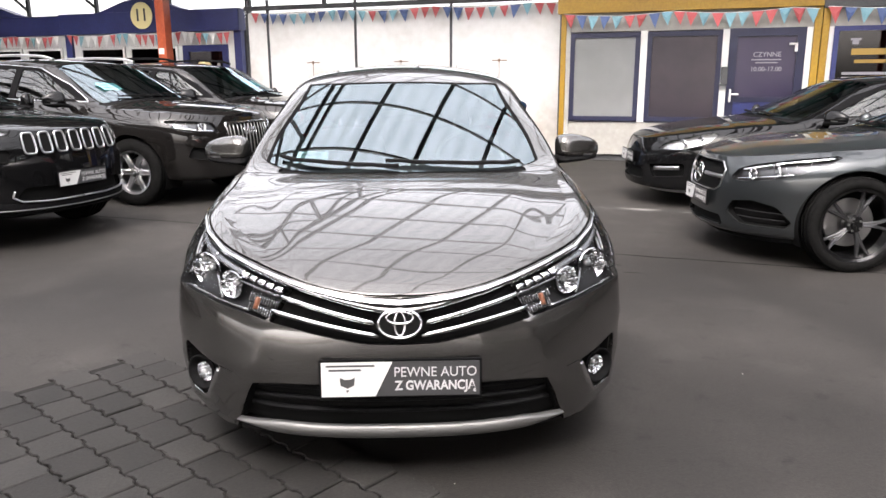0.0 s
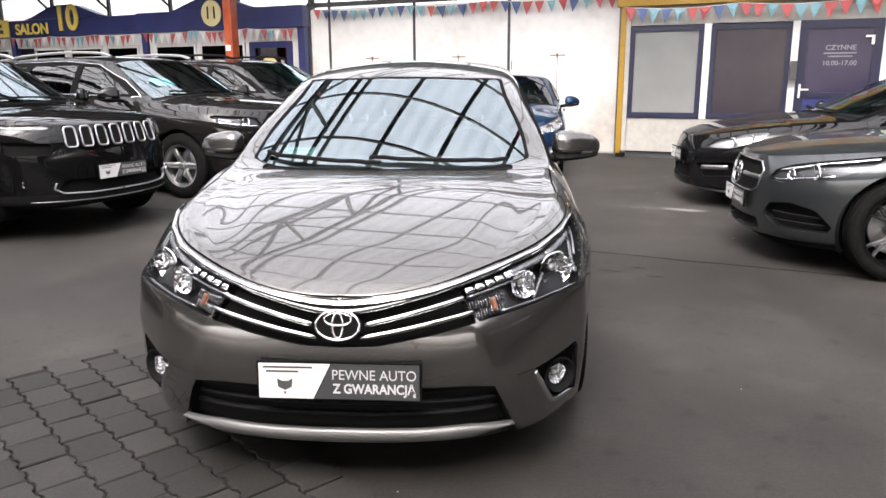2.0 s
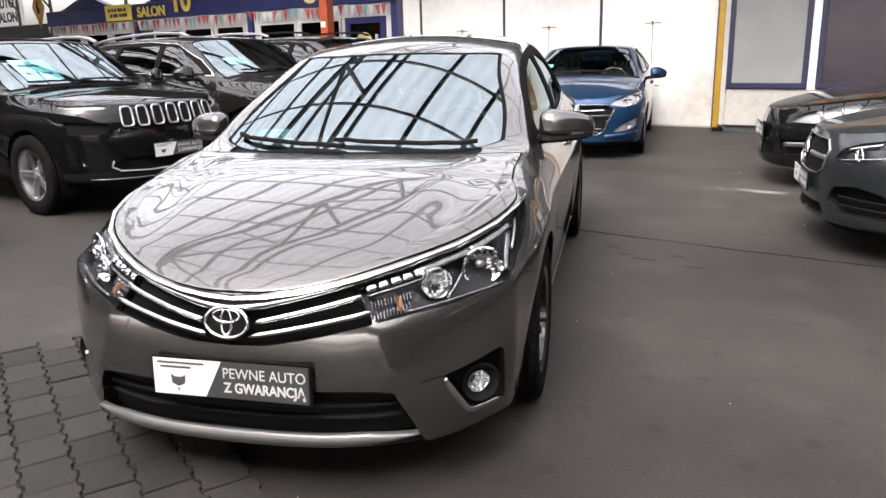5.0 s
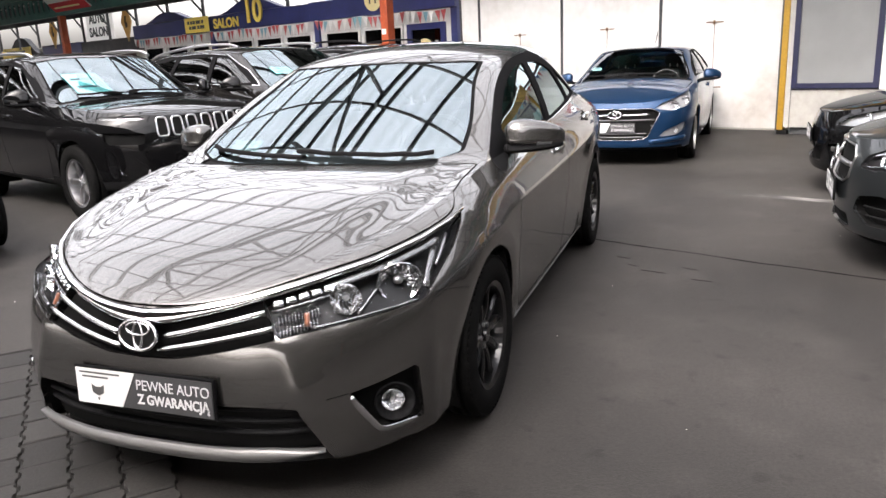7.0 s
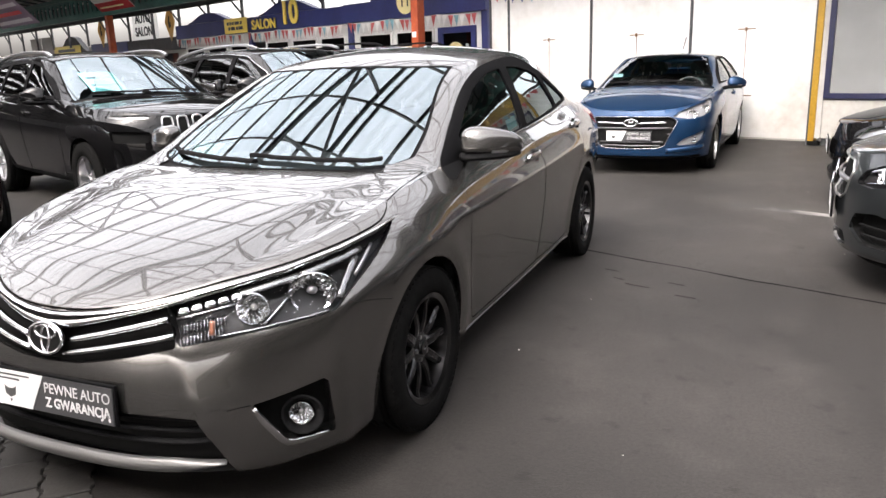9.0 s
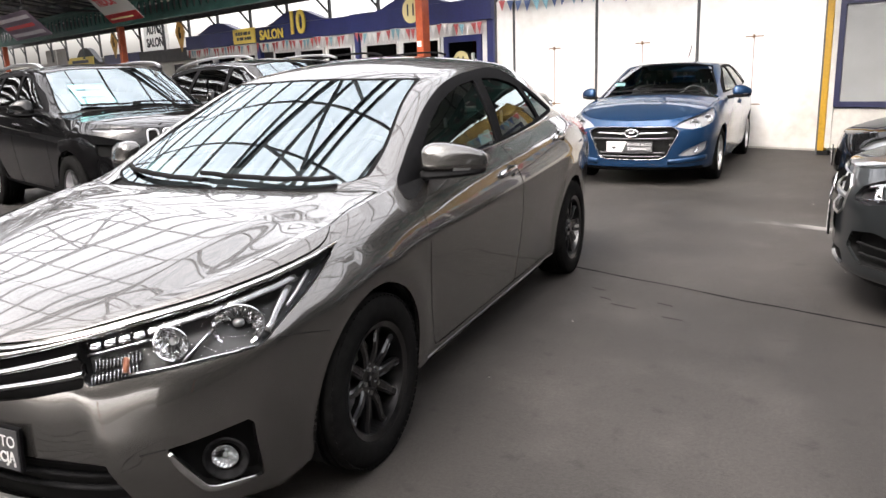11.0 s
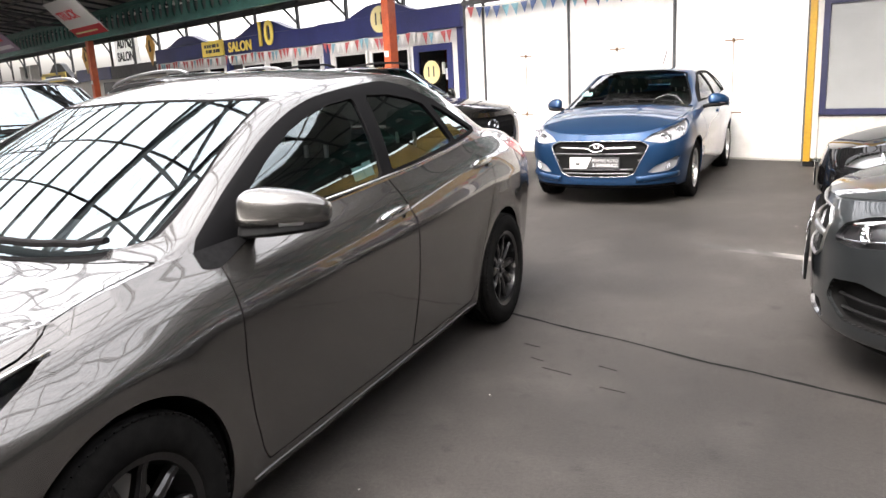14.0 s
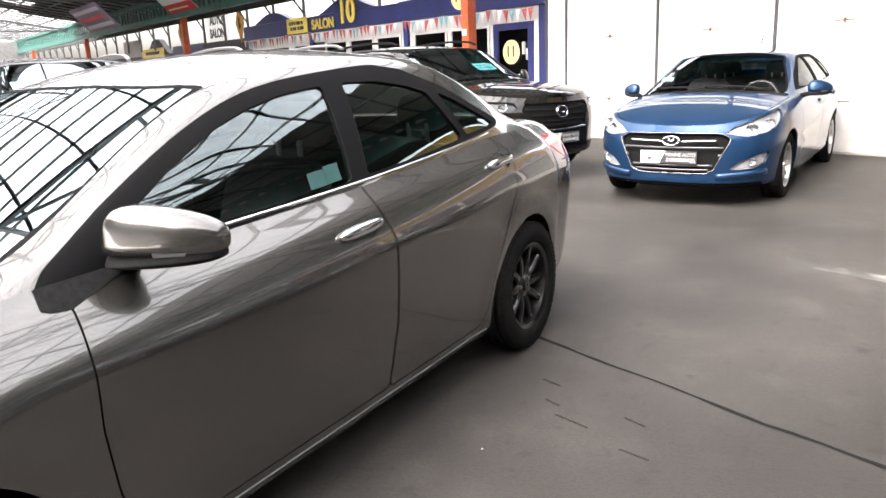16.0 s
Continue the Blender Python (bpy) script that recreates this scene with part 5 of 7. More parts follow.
def hall():
    # posts
    for k, (u, v) in enumerate(((-9.7, 11.1), (-25.7, 11.1), (-40.2, 11.1), (-54.8, 11.1), (8.4, 11.1), (-24.0, -13), (-9.2, -13), (8.2, -13), (25.6, -13), (25.6, 11.1))):
        p = structure("post", boxes((u - 0.105, u + 0.105, v - 0.105, v + 0.105, 0.0, EAVE + 0.02), bevel=0.012), "orange", "square orange painted steel post", "post")
        part("base_plate", boxes((u - 0.2, u + 0.2, v - 0.2, v + 0.2, 0.0, 0.03)), "steel_dark", p)
        if u in (-9.7, -25.7):
            part("notice", boxes((u - 0.08, u + 0.05, v - 0.113, v - 0.107, 1.92, 2.04)), "sign_white", p)
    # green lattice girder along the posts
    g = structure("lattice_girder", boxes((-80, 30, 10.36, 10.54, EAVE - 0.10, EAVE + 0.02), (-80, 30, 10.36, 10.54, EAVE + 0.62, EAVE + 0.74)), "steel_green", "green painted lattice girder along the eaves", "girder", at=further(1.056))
    bm = bmesh.new()
    u = -80.0
    zc = EAVE + 0.32
    while u < 30:                                # plate with upright oval holes
        rim, hole = [], []
        for k in range(16):
            a = (k + 0.5) * math.pi / 8
            ca, sa = math.cos(a), math.sin(a)
            far = min(0.21 / abs(ca), 0.30 / abs(sa))
            rim.append((u + far * ca, zc + far * sa))
            hole.append((u + 0.125 * ca, zc + 0.235 * sa))
        at = lambda rows, v: [bm.verts.new((p, v, z)) for p, z in rows]
        r0, h0, h1, r1 = at(rim, 10.43), at(hole, 10.43), at(hole, 10.47), at(rim, 10.47)
        for k in range(16):
            q = (k + 1) % 16
            for a, b in ((r0, h0), (h0, h1), (h1, r1)):
                bm.faces.new((a[k], a[q], b[q], b[k]))
        u += 0.42
    part("web", bm, "steel_green", g)
    # mullions and struts of the open upper wall
    bm = bmesh.new()
    u = -26.23 - 2.0 * 24
    while u < 28:
        v, low = (12.02, 2.5) if u < -7.8 else (11.56, 2.8)
        beam(bm, (u, v, low), (u, v, EAVE + 0.2), 0.07, 0.07)
        beam(bm, (u, v - 0.02, EAVE - 0.40), (u - 0.58, v - 0.02, EAVE + 0.03), 0.045, 0.045)
        u += 2.0
    box(bm, -80, -7.8, 11.97, 12.07, EAVE, EAVE + 0.10)
    box(bm, -7.8, 30, 11.51, 11.61, EAVE, EAVE + 0.10)
    structure("upper_wall_frame", bm, "steel_dark", "dark steel mullions with diagonal struts under the eaves", "frame")
    # roof: sheets over rafters, purlins and trusses
    V0, V1, MID = -13.5, 12.4, -1.0
    zr = lambda v: RIDGE + 0.75 - (RIDGE + 0.75 - EAVE - 0.75) * abs(v - MID) / (V1 - MID)
    bm = bmesh.new()
    n = 0
    rows = []
    v_list = [V0, -4.5, MID, 4.0, 8.4, V1]
    solid = bmesh.new()
    srows = []
    u = -60.0
    while u <= 30.01:                            # corrugated sheet
        rows.append((u, [bm.verts.new((u, vv, zr(vv) + (0.018 if n % 2 else 0.0))) for vv in v_list]))
        srows.append([solid.verts.new((u, vv, zr(vv) + (0.018 if n % 2 else 0.0))) for vv in v_list])
        n += 1
        u += 0.075
    for (u, a), (_, b), c, d in zip(rows, rows[1:], srows, srows[1:]):
        for i in range(5):                      # clear over the aisle, single strips elsewhere; extents set for the light let in
            if (-15 < u < 8 and 0 < i < 4) or (u < -42 and i > 0) or (-42 < u < -15 and 0 < i < 4 and int(u // 1.05) % 4 == 0):
                bm.faces.new((a[i], b[i], b[i + 1], a[i + 1]))
            else:
                solid.faces.new((c[i], d[i], d[i + 1], c[i + 1]))
    structure("roof_deck", solid, "roof_steel", "dark corrugated steel roof sheets", "roof")
    structure("roof_sheet", bm, "sheet", "translucent corrugated roof sheets", "roof")
    bm = bmesh.new()
    u = -60.0
    while u < 30:
        for a, b in ((V0, MID), (MID, V1)):
            beam(bm, (u, a, zr(a) - 0.05), (u, b, zr(b) - 0.05), 0.075, 0.06)
        u += 1.05
    structure("rafters", bm, "steel_dark", "dark steel rafters under the roof sheets", "rafter")
    bm = bmesh.new()
    v = V0 + 0.4
    while v < V1:
        beam(bm, (-60, v, zr(v) - 0.11), (30, v, zr(v) - 0.11), 0.045, 0.06)
        v += 1.1
    structure("purlins", bm, "steel_dark", "dark steel purlins along the roof", "purlin")
    for u in (-44, -26.6, -17.9, -9.2, -3.4, 2.4, 8.2, 16.9, 25.6):
        bm = bmesh.new()
        zl = EAVE + 0.62
        beam(bm, (u, V0, zl), (u, V1 - 0.9, zl), 0.08, 0.08)
        for a, b in ((V0, MID), (MID, V1 - 0.9)):
            beam(bm, (u, a, zr(a) - 0.3), (u, b, zr(b) - 0.3), 0.08, 0.08)
        v = V0
        k = 0
        while v < V1 - 2.0:
            w = v + 1.55
            a, b = ((v, zl), (w, zr(w) - 0.3)) if k % 2 else ((v, zr(v) - 0.3), (w, zl))
            beam(bm, (u, a[0], a[1]), (u, b[0], b[1]), 0.05, 0.05)
            beam(bm, (u, w, zl), (u, w, zr(w) - 0.3), 0.05, 0.05)
            v, k = w, k + 1
        structure("roof_truss", bm, "steel_dark", "dark steel lattice roof truss", "truss")
    # banners under the girder
    for u0, u1, z0, z1, back, foot in ((-22.8, -20.4, EAVE - 0.1, EAVE + 1.2, "pale_green", "red_tarp"), (-33.0, -28.6, EAVE - 0.08, EAVE + 1.1, "dusk", "dusk")):
        root = thing("banner", HALL, "hanging advertising banner under the girder", "banner", "banners")
        lean = Matrix.Translation((0, 9.7, z0)) @ Matrix.Rotation(radians(44), 4, "X") @ Matrix.Translation((0, -9.7, -z0))
        o = part("cloth", moved(boxes((u0, u1, 9.70, 9.73, z0, z1), bevel=0.004), lean), back, root)
        part("print", moved(boxes((u0, u1, 9.692, 9.697, z0, z0 + 0.32)), lean), foot, o)
        if foot == "red_tarp":
            part("print", moved(lettering("TRUCK", 0.42, 0.006, bold=0.012), lean @ pose(u0 + 0.95, 9.69, z0 + 0.78)), "red_sign", o, "red word TRUCK")
            part("print", moved(boxes((u0 + 0.2, u1 - 0.5, 9.684, 9.690, z0 + 0.12, z0 + 0.17)), lean), "sign_cream", o)
        else:
            for k in range(3):
                z = z0 + 0.14 + 0.36 * k
                part("print", moved(boxes((u0 + 0.25, u1 - 0.3 - 0.3 * (k % 2), 9.684, 9.690, z, z + 0.16)), lean), "red_sign" if k == 1 else "banner_ink", o)
        for x in (u0 + 0.05, u1 - 0.05):
            end = lean @ Vector((x, 9.715, z1))
            part("rope", boxes((x - 0.01, x + 0.01, end.y - 0.01, end.y + 0.01, end.z, end.z + 0.5)), "steel_dark", root)


hall()


def opposite_side():
    """Added plain walls close the hall behind and beside the way, shaping its light."""
    # Opening out of view, sized by the daylight it lets onto the car fronts.
    structure("wall_back", boxes((-60, -30, -13.9, -13.6, 0, 5.2), (14, 30, -13.9, -13.6, 0, 5.2), (-30, 14, -13.9, -13.6, 4.2, 5.2)), "far_wall", "added plain grey wall with an opening that lights the car fronts", "wall")
    # Unseen wall, added against sky gaps mirrored in the sedan's windows.
    structure("wall_side", boxes((7.25, 29.8, 11.3, 11.45, 0, 3.5)), "far_wall", "added plain grey wall that keeps sky out of reflections", "wall")
    # Unseen panel, added to shut a sky gap mirrored in the side windows.
    structure("eaves_panel", boxes((-1.3, 29.8, 11.62, 11.67, 3.2, 4.14)), "eaves_steel", "added dark panel that shuts a sky gap under the eaves", "panel")
    # Dark sheet added in place of the dark roof underside behind the girder.
    structure("eaves_panel", boxes((-60, -7.85, 12.1, 12.15, 3.5, 4.14), (-7.75, -1.35, 11.62, 11.67, 3.5, 4.14)), "eaves_steel", "dark panel in place of the roof underside behind the girder", "panel")
    # Added end wall keeps bright sky out of the black cars' reflections.
    structure("wall_far_end", boxes((-60.2, -60, -13.6, 11.5, 0, 4.2)), "far_wall", "added plain grey wall that blocks sky at the far end", "wall")
    # Unseen end wall, added to cut light from the side.
    structure("wall_end", boxes((29.8, 30, -13.6, 11.5, 0, 5.6)), "far_wall", "added plain grey wall that cuts the side light", "wall")


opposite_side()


# ---- marks on the ground ----
def ground_marks():
    rnd = random.Random(3)
    a, b = Vector((-8.2, 7.45, 0)), Vector((6.5, 1.49, 0))
    bm = bmesh.new()
    n, last = 150, None
    side = Vector(((b - a).y, -(b - a).x, 0)).normalized()
    off = 0.0
    for k in range(n + 1):
        off = off * 0.85 + rnd.uniform(-0.008, 0.008)
        c = a + (b - a) * k / n + side * off
        w = rnd.uniform(0.006, 0.014)
        pair = [bm.verts.new((c + side * w).to_tuple()[:2] + (0.002,)), bm.verts.new((c - side * w).to_tuple()[:2] + (0.002,))]
        if last:
            bm.faces.new((last[0], pair[0], pair[1], last[1]))
        last = pair
    tagged(part("asphalt_joint", bm, "gap", None, "dark open joint between two lanes of asphalt"), category="joint", kind="structure")
    line = vary(mat("worn_white_line", rough=0.8), 1.7, (0.025, 0.0235, 0.022), (0.15, 0.143, 0.135), detail=15, contrast=(0.45, 0.60))
    bm = bmesh.new()
    d = Vector((2.45, -0.99, 0)).normalized()
    q = Vector((-d.y, d.x, 0))
    c = Vector((-0.3, 6.62, 0.0025)) + d * 2.2
    rows = [[bm.verts.new(c + d * (4.6 * k / 40) + q * s + Vector((0, 0, 0))) for s in (-0.065, 0.065)] for k in range(41)]
    for r, t in zip(rows, rows[1:]):
        bm.faces.new((r[0], t[0], t[1], r[1]))
    tagged(part("parking_line", bm, line, None, "worn white painted parking line on asphalt"), category="line", kind="structure")
    for k, (x, y, l, turn) in enumerate(((1.33, 3.0, 0.16, -18), (1.55, 3.1, 0.10, -22), (1.12, 3.3, 0.10, -20), (1.62, 2.86, 0.12, -15), (1.2, 3.12, 0.08, -25))):
        bm = boxes((-l / 2, l / 2, -0.005, 0.005, 0.0, 0.001))
        o = part("asphalt_scratch", moved(bm, pose(x, y, 0.001, 0, 0, turn)), "dirt", None, "short dark scratch in the asphalt")
        tagged(o, category="scratch", kind="structure")
    bm = bmesh.new()
    for k in range(34):
        x, y = rnd.uniform(-2.5, 4.5), rnd.uniform(-1.6, 8)
        r = rnd.uniform(0.002, 0.005)
        bmesh.ops.create_icosphere(bm, subdivisions=1, radius=r, matrix=pose(x, y, r * 0.4, rnd.uniform(0, 90), 0, rnd.uniform(0, 360)) @ Matrix.Diagonal((1.4, 1, 0.6, 1)))
    tagged(part("grit", bm, "cream", None, "pale bits of grit and litter on the ground"), category="grit", kind="stuff")


ground_marks()


# ---- cars ----
def figures(**more):
    """Figures of an ordinary hatchback; the others change what differs."""
    s = dict(
        length=4.30, width=1.78, axles=(0.87, 3.52), wheel_r=0.315, track=1.56, tyre_w=0.205, rim_r=0.205, spokes=10, rim="alloy",
        edge=((0.0, 0.74), (0.12, 0.77), (0.4, 0.83), (0.9, 0.90), (1.3, 0.93), (2.4, 0.99), (3.6, 1.03), (4.3, 1.0)),
        sill=((0, 0.19), (4.3, 0.2)), taper=((0, 0.94), (0.8, 0.985), (1.5, 1.0), (2.6, 1.0), (3.5, 0.985), (4.3, 0.93)),
        edge_x=((0, 0.86), (0.6, 0.87), (1.3, 0.90), (2.4, 0.915), (3.5, 0.90), (4.3, 0.88)),
        bulge=(0.86, 0.94, 0.965, 0.98, 0.99, 1.0, 0.995, 0.965), nose=(0.16, 0.05, 0.03, 0.03, 0.03, 0.035, 0.045, 0.065, 0.09),
        tail=(0.2, 0.06, 0.03, 0.02, 0.02, 0.03, 0.05, 0.08, 0.12), corner=0.75, corner_r=0.5, round=2.7, round_r=3.2,
        centre=((0.0, 0.74), (0.2, 0.82), (0.6, 0.92), (1.0, 0.985), (1.07, 1.0), (1.15, 1.04), (1.95, 1.42), (2.1, 1.45), (2.6, 1.47), (3.4, 1.44), (3.75, 1.38), (4.1, 1.10), (4.3, 1.0)),
        pillar_x=((0, 0.9), (0.9, 0.9), (1.3, 0.96), (2.1, 0.74), (3.4, 0.72), (3.9, 0.78), (4.3, 0.85)),
        pillar_z=((0, 0.25), (0.9, 0.28), (1.25, 0.12), (1.35, 0.18), (2.2, 0.90), (3.3, 0.90), (3.8, 0.8), (4.3, 0.5)),
        glass_bulge=0.02, crown=2.4, hood=((0, 1.03), (0.5, 1.08), (0.8, 1.18)), cabin=(1.05, 3.6),
        glass=dict(
            ws_base=((0, 1.09), (0.4, 1.12), (0.6, 1.2), (0.9, 1.34)), ws_top=((0, 1.98), (0.6, 2.06)), rw_base=((0, 4.0), (0.7, 3.95)), rw_top=((0, 3.66), (0.7, 3.7)),
            side=((1.45, 0.985), (1.75, 1.17), (2.15, 1.37), (2.6, 1.415), (3.2, 1.39), (3.62, 1.28), (3.72, 1.12), (3.5, 1.07)),
            panes=((((1.62, 1.02), (2.15, 1.335), (2.40, 1.37), (2.44, 1.025)), "glass", "front_window"), (((2.53, 1.03), (2.5, 1.37), (3.1, 1.355), (3.3, 1.07)), "tint", "rear_door_window"), (((3.36, 1.085), (3.2, 1.34), (3.55, 1.26), (3.62, 1.12)), "tint", "quarter_window"))),
        doors=(((1.28, 1.2), (1.30, 0.9), (1.36, 0.4), (1.42, 0.27), (2.42, 0.27), (2.46, 0.7), (2.42, 1.2)), ((2.43, 1.2), (2.47, 0.7), (2.43, 0.27), (3.1, 0.27), (3.25, 0.6), (3.45, 0.8), (3.45, 1.2))),
        mirror=(0.98, 1.55, 1.0), handles=((2.28, 0.85), (3.25, 0.88)),
    )
    s.update(more)
    return s


def facing(x, y, hx, hy):
    return pose(x, y, 0, 0, 0, math.degrees(math.atan2(hx, -hy)))


SEDAN = figures(
    length=4.62, width=1.776, axles=(0.955, 3.655), wheel_r=0.314, track=1.53, tyre_w=0.205, rim_r=0.208, spokes=10, rim="dark_alloy", per=7, step=0.018, fine=52, arch_r=0.352,
    edge=((0.095, 0.668), (0.16, 0.695), (0.2, 0.712), (0.3, 0.75), (0.6, 0.83), (0.95, 0.90), (1.2, 0.935), (1.4, 0.945), (1.8, 0.957), (2.5, 0.985), (3.1, 1.02), (3.6, 1.05), (4.2, 1.04), (4.55, 0.99)),
    sill=((0, 0.15), (0.3, 0.15), (0.6, 0.168), (1.2, 0.175), (3.4, 0.175), (4.0, 0.20), (4.62, 0.26)),
    taper=((0, 0.97), (0.5, 0.982), (0.95, 0.99), (1.6, 1.0), (2.7, 1.0), (3.6, 0.985), (4.2, 0.95), (4.62, 0.9)),
    edge_x=((0.1, 0.84), (0.5, 0.85), (0.95, 0.865), (1.4, 0.872), (2.4, 0.885), (3.3, 0.855), (3.8, 0.84), (4.6, 0.83)),
    bulge=(0.895, 0.934, 0.951, 0.966, 0.982, 0.995, 1.0, 0.956), ridge=(0.010, 0.40, 0.16, 0.16),
    nose=(0.11, 0.060, 0.048, 0.046, 0.043, 0.043, 0.050, 0.068, 0.095), corner=0.80, round=(2.9, 3.0, 3.0, 2.95, 2.8, 2.6, 2.45, 2.25, 2.08),
    centre=((0.09, 0.668), (0.16, 0.71), (0.35, 0.79), (0.7, 0.878), (1.05, 0.938), (1.14, 0.944), (1.20, 0.962), (1.3, 1.019), (1.4, 1.074), (1.5, 1.1266), (1.6, 1.177), (1.7, 1.225), (1.8, 1.272), (1.9, 1.316), (1.96, 1.342), (2.05, 1.376), (2.2, 1.416), (2.5, 1.451), (2.8, 1.463), (3.1, 1.45), (3.4, 1.39), (3.7, 1.27), (3.95, 1.13), (4.03, 1.09), (4.2, 1.08), (4.5, 1.065), (4.56, 1.0)),
    pillar_x=((0, 0.9), (0.9, 0.9), (1.25, 0.965), (1.45, 0.945), (1.9, 0.815), (2.2, 0.775), (2.5, 0.755), (2.8, 0.745), (3.3, 0.775), (3.8, 0.86), (4.05, 0.9), (4.6, 0.9)),
    pillar_z=((0, 0.25), (0.9, 0.28), (1.2, 0.12), (1.32, 0.25), (1.4, 0.42), (1.5, 0.60), (1.6, 0.715), (1.7, 0.775), (1.8, 0.812), (1.9, 0.836), (2.0, 0.85), (2.2, 0.864), (2.5, 0.87), (2.8, 0.885), (3.2, 0.88), (3.6, 0.75), (3.95, 0.5), (4.1, 0.6), (4.6, 0.5)), crown=2.0, ease=24,
    hood_lip=((-0.1, 0.6605), (0.06, 0.664), (0.12, 0.667), (0.2, 0.674), (0.3, 0.689), (0.4, 0.707), (0.55, 0.736), (0.75, 0.766), (0.95, 0.800), (1.10, 0.825), (1.15, 0.836), (1.185, 0.852), (1.203, 0.870), (1.208, 0.89), (1.208, 1.0), (-0.1, 1.0)),
    hood=((0, 1.125), (0.3, 1.14), (0.55, 1.17), (0.72, 1.22), (0.9, 1.25)), cabin=(1.1, 3.55), hood_lead=0.004, scuttle_in=0.19,
    glass=dict(
        inset=0.085, ws_base=((0, 1.145), (0.3, 1.16), (0.5, 1.205), (0.6, 1.265), (0.68, 1.36), (0.74, 1.50), (0.9, 1.9)), ws_top=((0, 1.99), (0.3, 2.01), (0.5, 2.06), (0.7, 2.11)), rw_base=((0, 3.98), (0.6, 3.93)), rw_top=((0, 3.42), (0.6, 3.45)), rear_glass="tint",
        side=((1.333, 0.93), (1.342, 0.945), (1.372, 0.972), (1.45, 1.018), (1.56, 1.082), (1.76, 1.195), (1.97, 1.292), (2.2, 1.357), (2.5, 1.385), (2.8, 1.388), (3.0, 1.362), (3.25, 1.285), (3.5, 1.175), (3.64, 1.115), (3.60, 1.088), (3.42, 1.07), (2.9, 1.022), (2.2, 0.978)),
        panes=((((1.615, 0.985), (1.60, 1.045), (1.78, 1.137), (1.98, 1.226), (2.12, 1.269), (2.28, 1.301), (2.485, 1.320), (2.44, 1.008), (2.2, 0.995)), "side_glass", "front_window"),
               (((2.53, 1.018), (2.595, 1.326), (2.8, 1.323), (2.98, 1.298), (3.10, 1.268), (3.25, 1.068), (2.9, 1.04)), "side_glass", "rear_door_window"),
               (((3.29, 1.075), (3.18, 1.265), (3.30, 1.225), (3.50, 1.14), (3.58, 1.105)), "side_glass", "quarter_window"))),
    doors=(((1.38, 1.2), (1.39, 0.93), (1.375, 0.78), (1.375, 0.62), (1.40, 0.45), (1.445, 0.31), (1.475, 0.255), (2.49, 0.255), (2.53, 0.5), (2.52, 0.8), (2.47, 1.0), (2.44, 1.2)),
           ((2.442, 1.2), (2.472, 1.0), (2.522, 0.8), (2.532, 0.5), (2.492, 0.255), (3.18, 0.255), (3.24, 0.32), (3.30, 0.5), (3.40, 0.68), (3.50, 0.82), (3.54, 0.96), (3.54, 1.2))),
    side_trim=(("mirror_sail", "plastic", ((1.326, 0.897), (1.333, 0.93), (1.345, 0.99), (1.66, 0.99), (1.60, 0.948), (1.385, 0.89))),), mirror_size=(0.262, 0.130, 0.132), mirror_power=3.4, mirror=(0.908, 1.578, 1.018), handles=((2.36, 0.868), (3.40, 0.95)), creases=((((0.925, 0.70), (0.935, 0.60), (0.945, 0.42), (0.955, 0.10)), 0.030, 0.20, 0.20, 0.64), (((0.44, 0.60), (0.47, 0.50), (0.53, 0.34)), 0.015, 0.15, 0.34, 0.56)), soft_edge=5, flares=((0.955, 0.314, 0.40, 0.010), (3.655, 0.314, 0.40, 0.010)), handle_mat="chrome",
    front=(
        ("headlamp", "lens", ((0.385, 0.688), (0.55, 0.72), (0.75, 0.752), (0.95, 0.787), (1.12, 0.815), (1.235, 0.836), (1.12, 0.755), (1.0, 0.68), (0.92, 0.635), (0.80, 0.618), (0.66, 0.603), (0.45, 0.578), (0.415, 0.63)), 0.06, "lamp_black"),
        ("grille", "gap", ((-0.1, 0.655), (0.2, 0.665), (0.385, 0.688), (0.415, 0.63), (0.45, 0.578), (0.30, 0.545), (0.12, 0.515), (-0.1, 0.508)), 0.03, None),
        ("lower_grille", "gap", ((-0.1, 0.378), (0.40, 0.374), (0.505, 0.368), (0.545, 0.29), (0.635, 0.10), (-0.1, 0.10)), 0.05, None),
        ("fog_recess", "gap", ((0.66, 0.394), (0.78, 0.414), (0.905, 0.440), (0.918, 0.246), (0.76, 0.25)), 0.05, None),
    ),
    back=(("tail_lamp", "red_lens", ((0.42, 0.90), (0.8, 0.99), (1.15, 1.0), (1.05, 0.90), (0.8, 0.80), (0.45, 0.79))),),
    lamp_label="clear headlamp with chrome reflectors",
)
sedan, body = car("sedan_car", SEDAN, pose(0, 0, 0), "taupe", "taupe grey metallic four-door sedan car on asphalt")
plate(sedan, (0.0, 0.026, 0.402), -4)
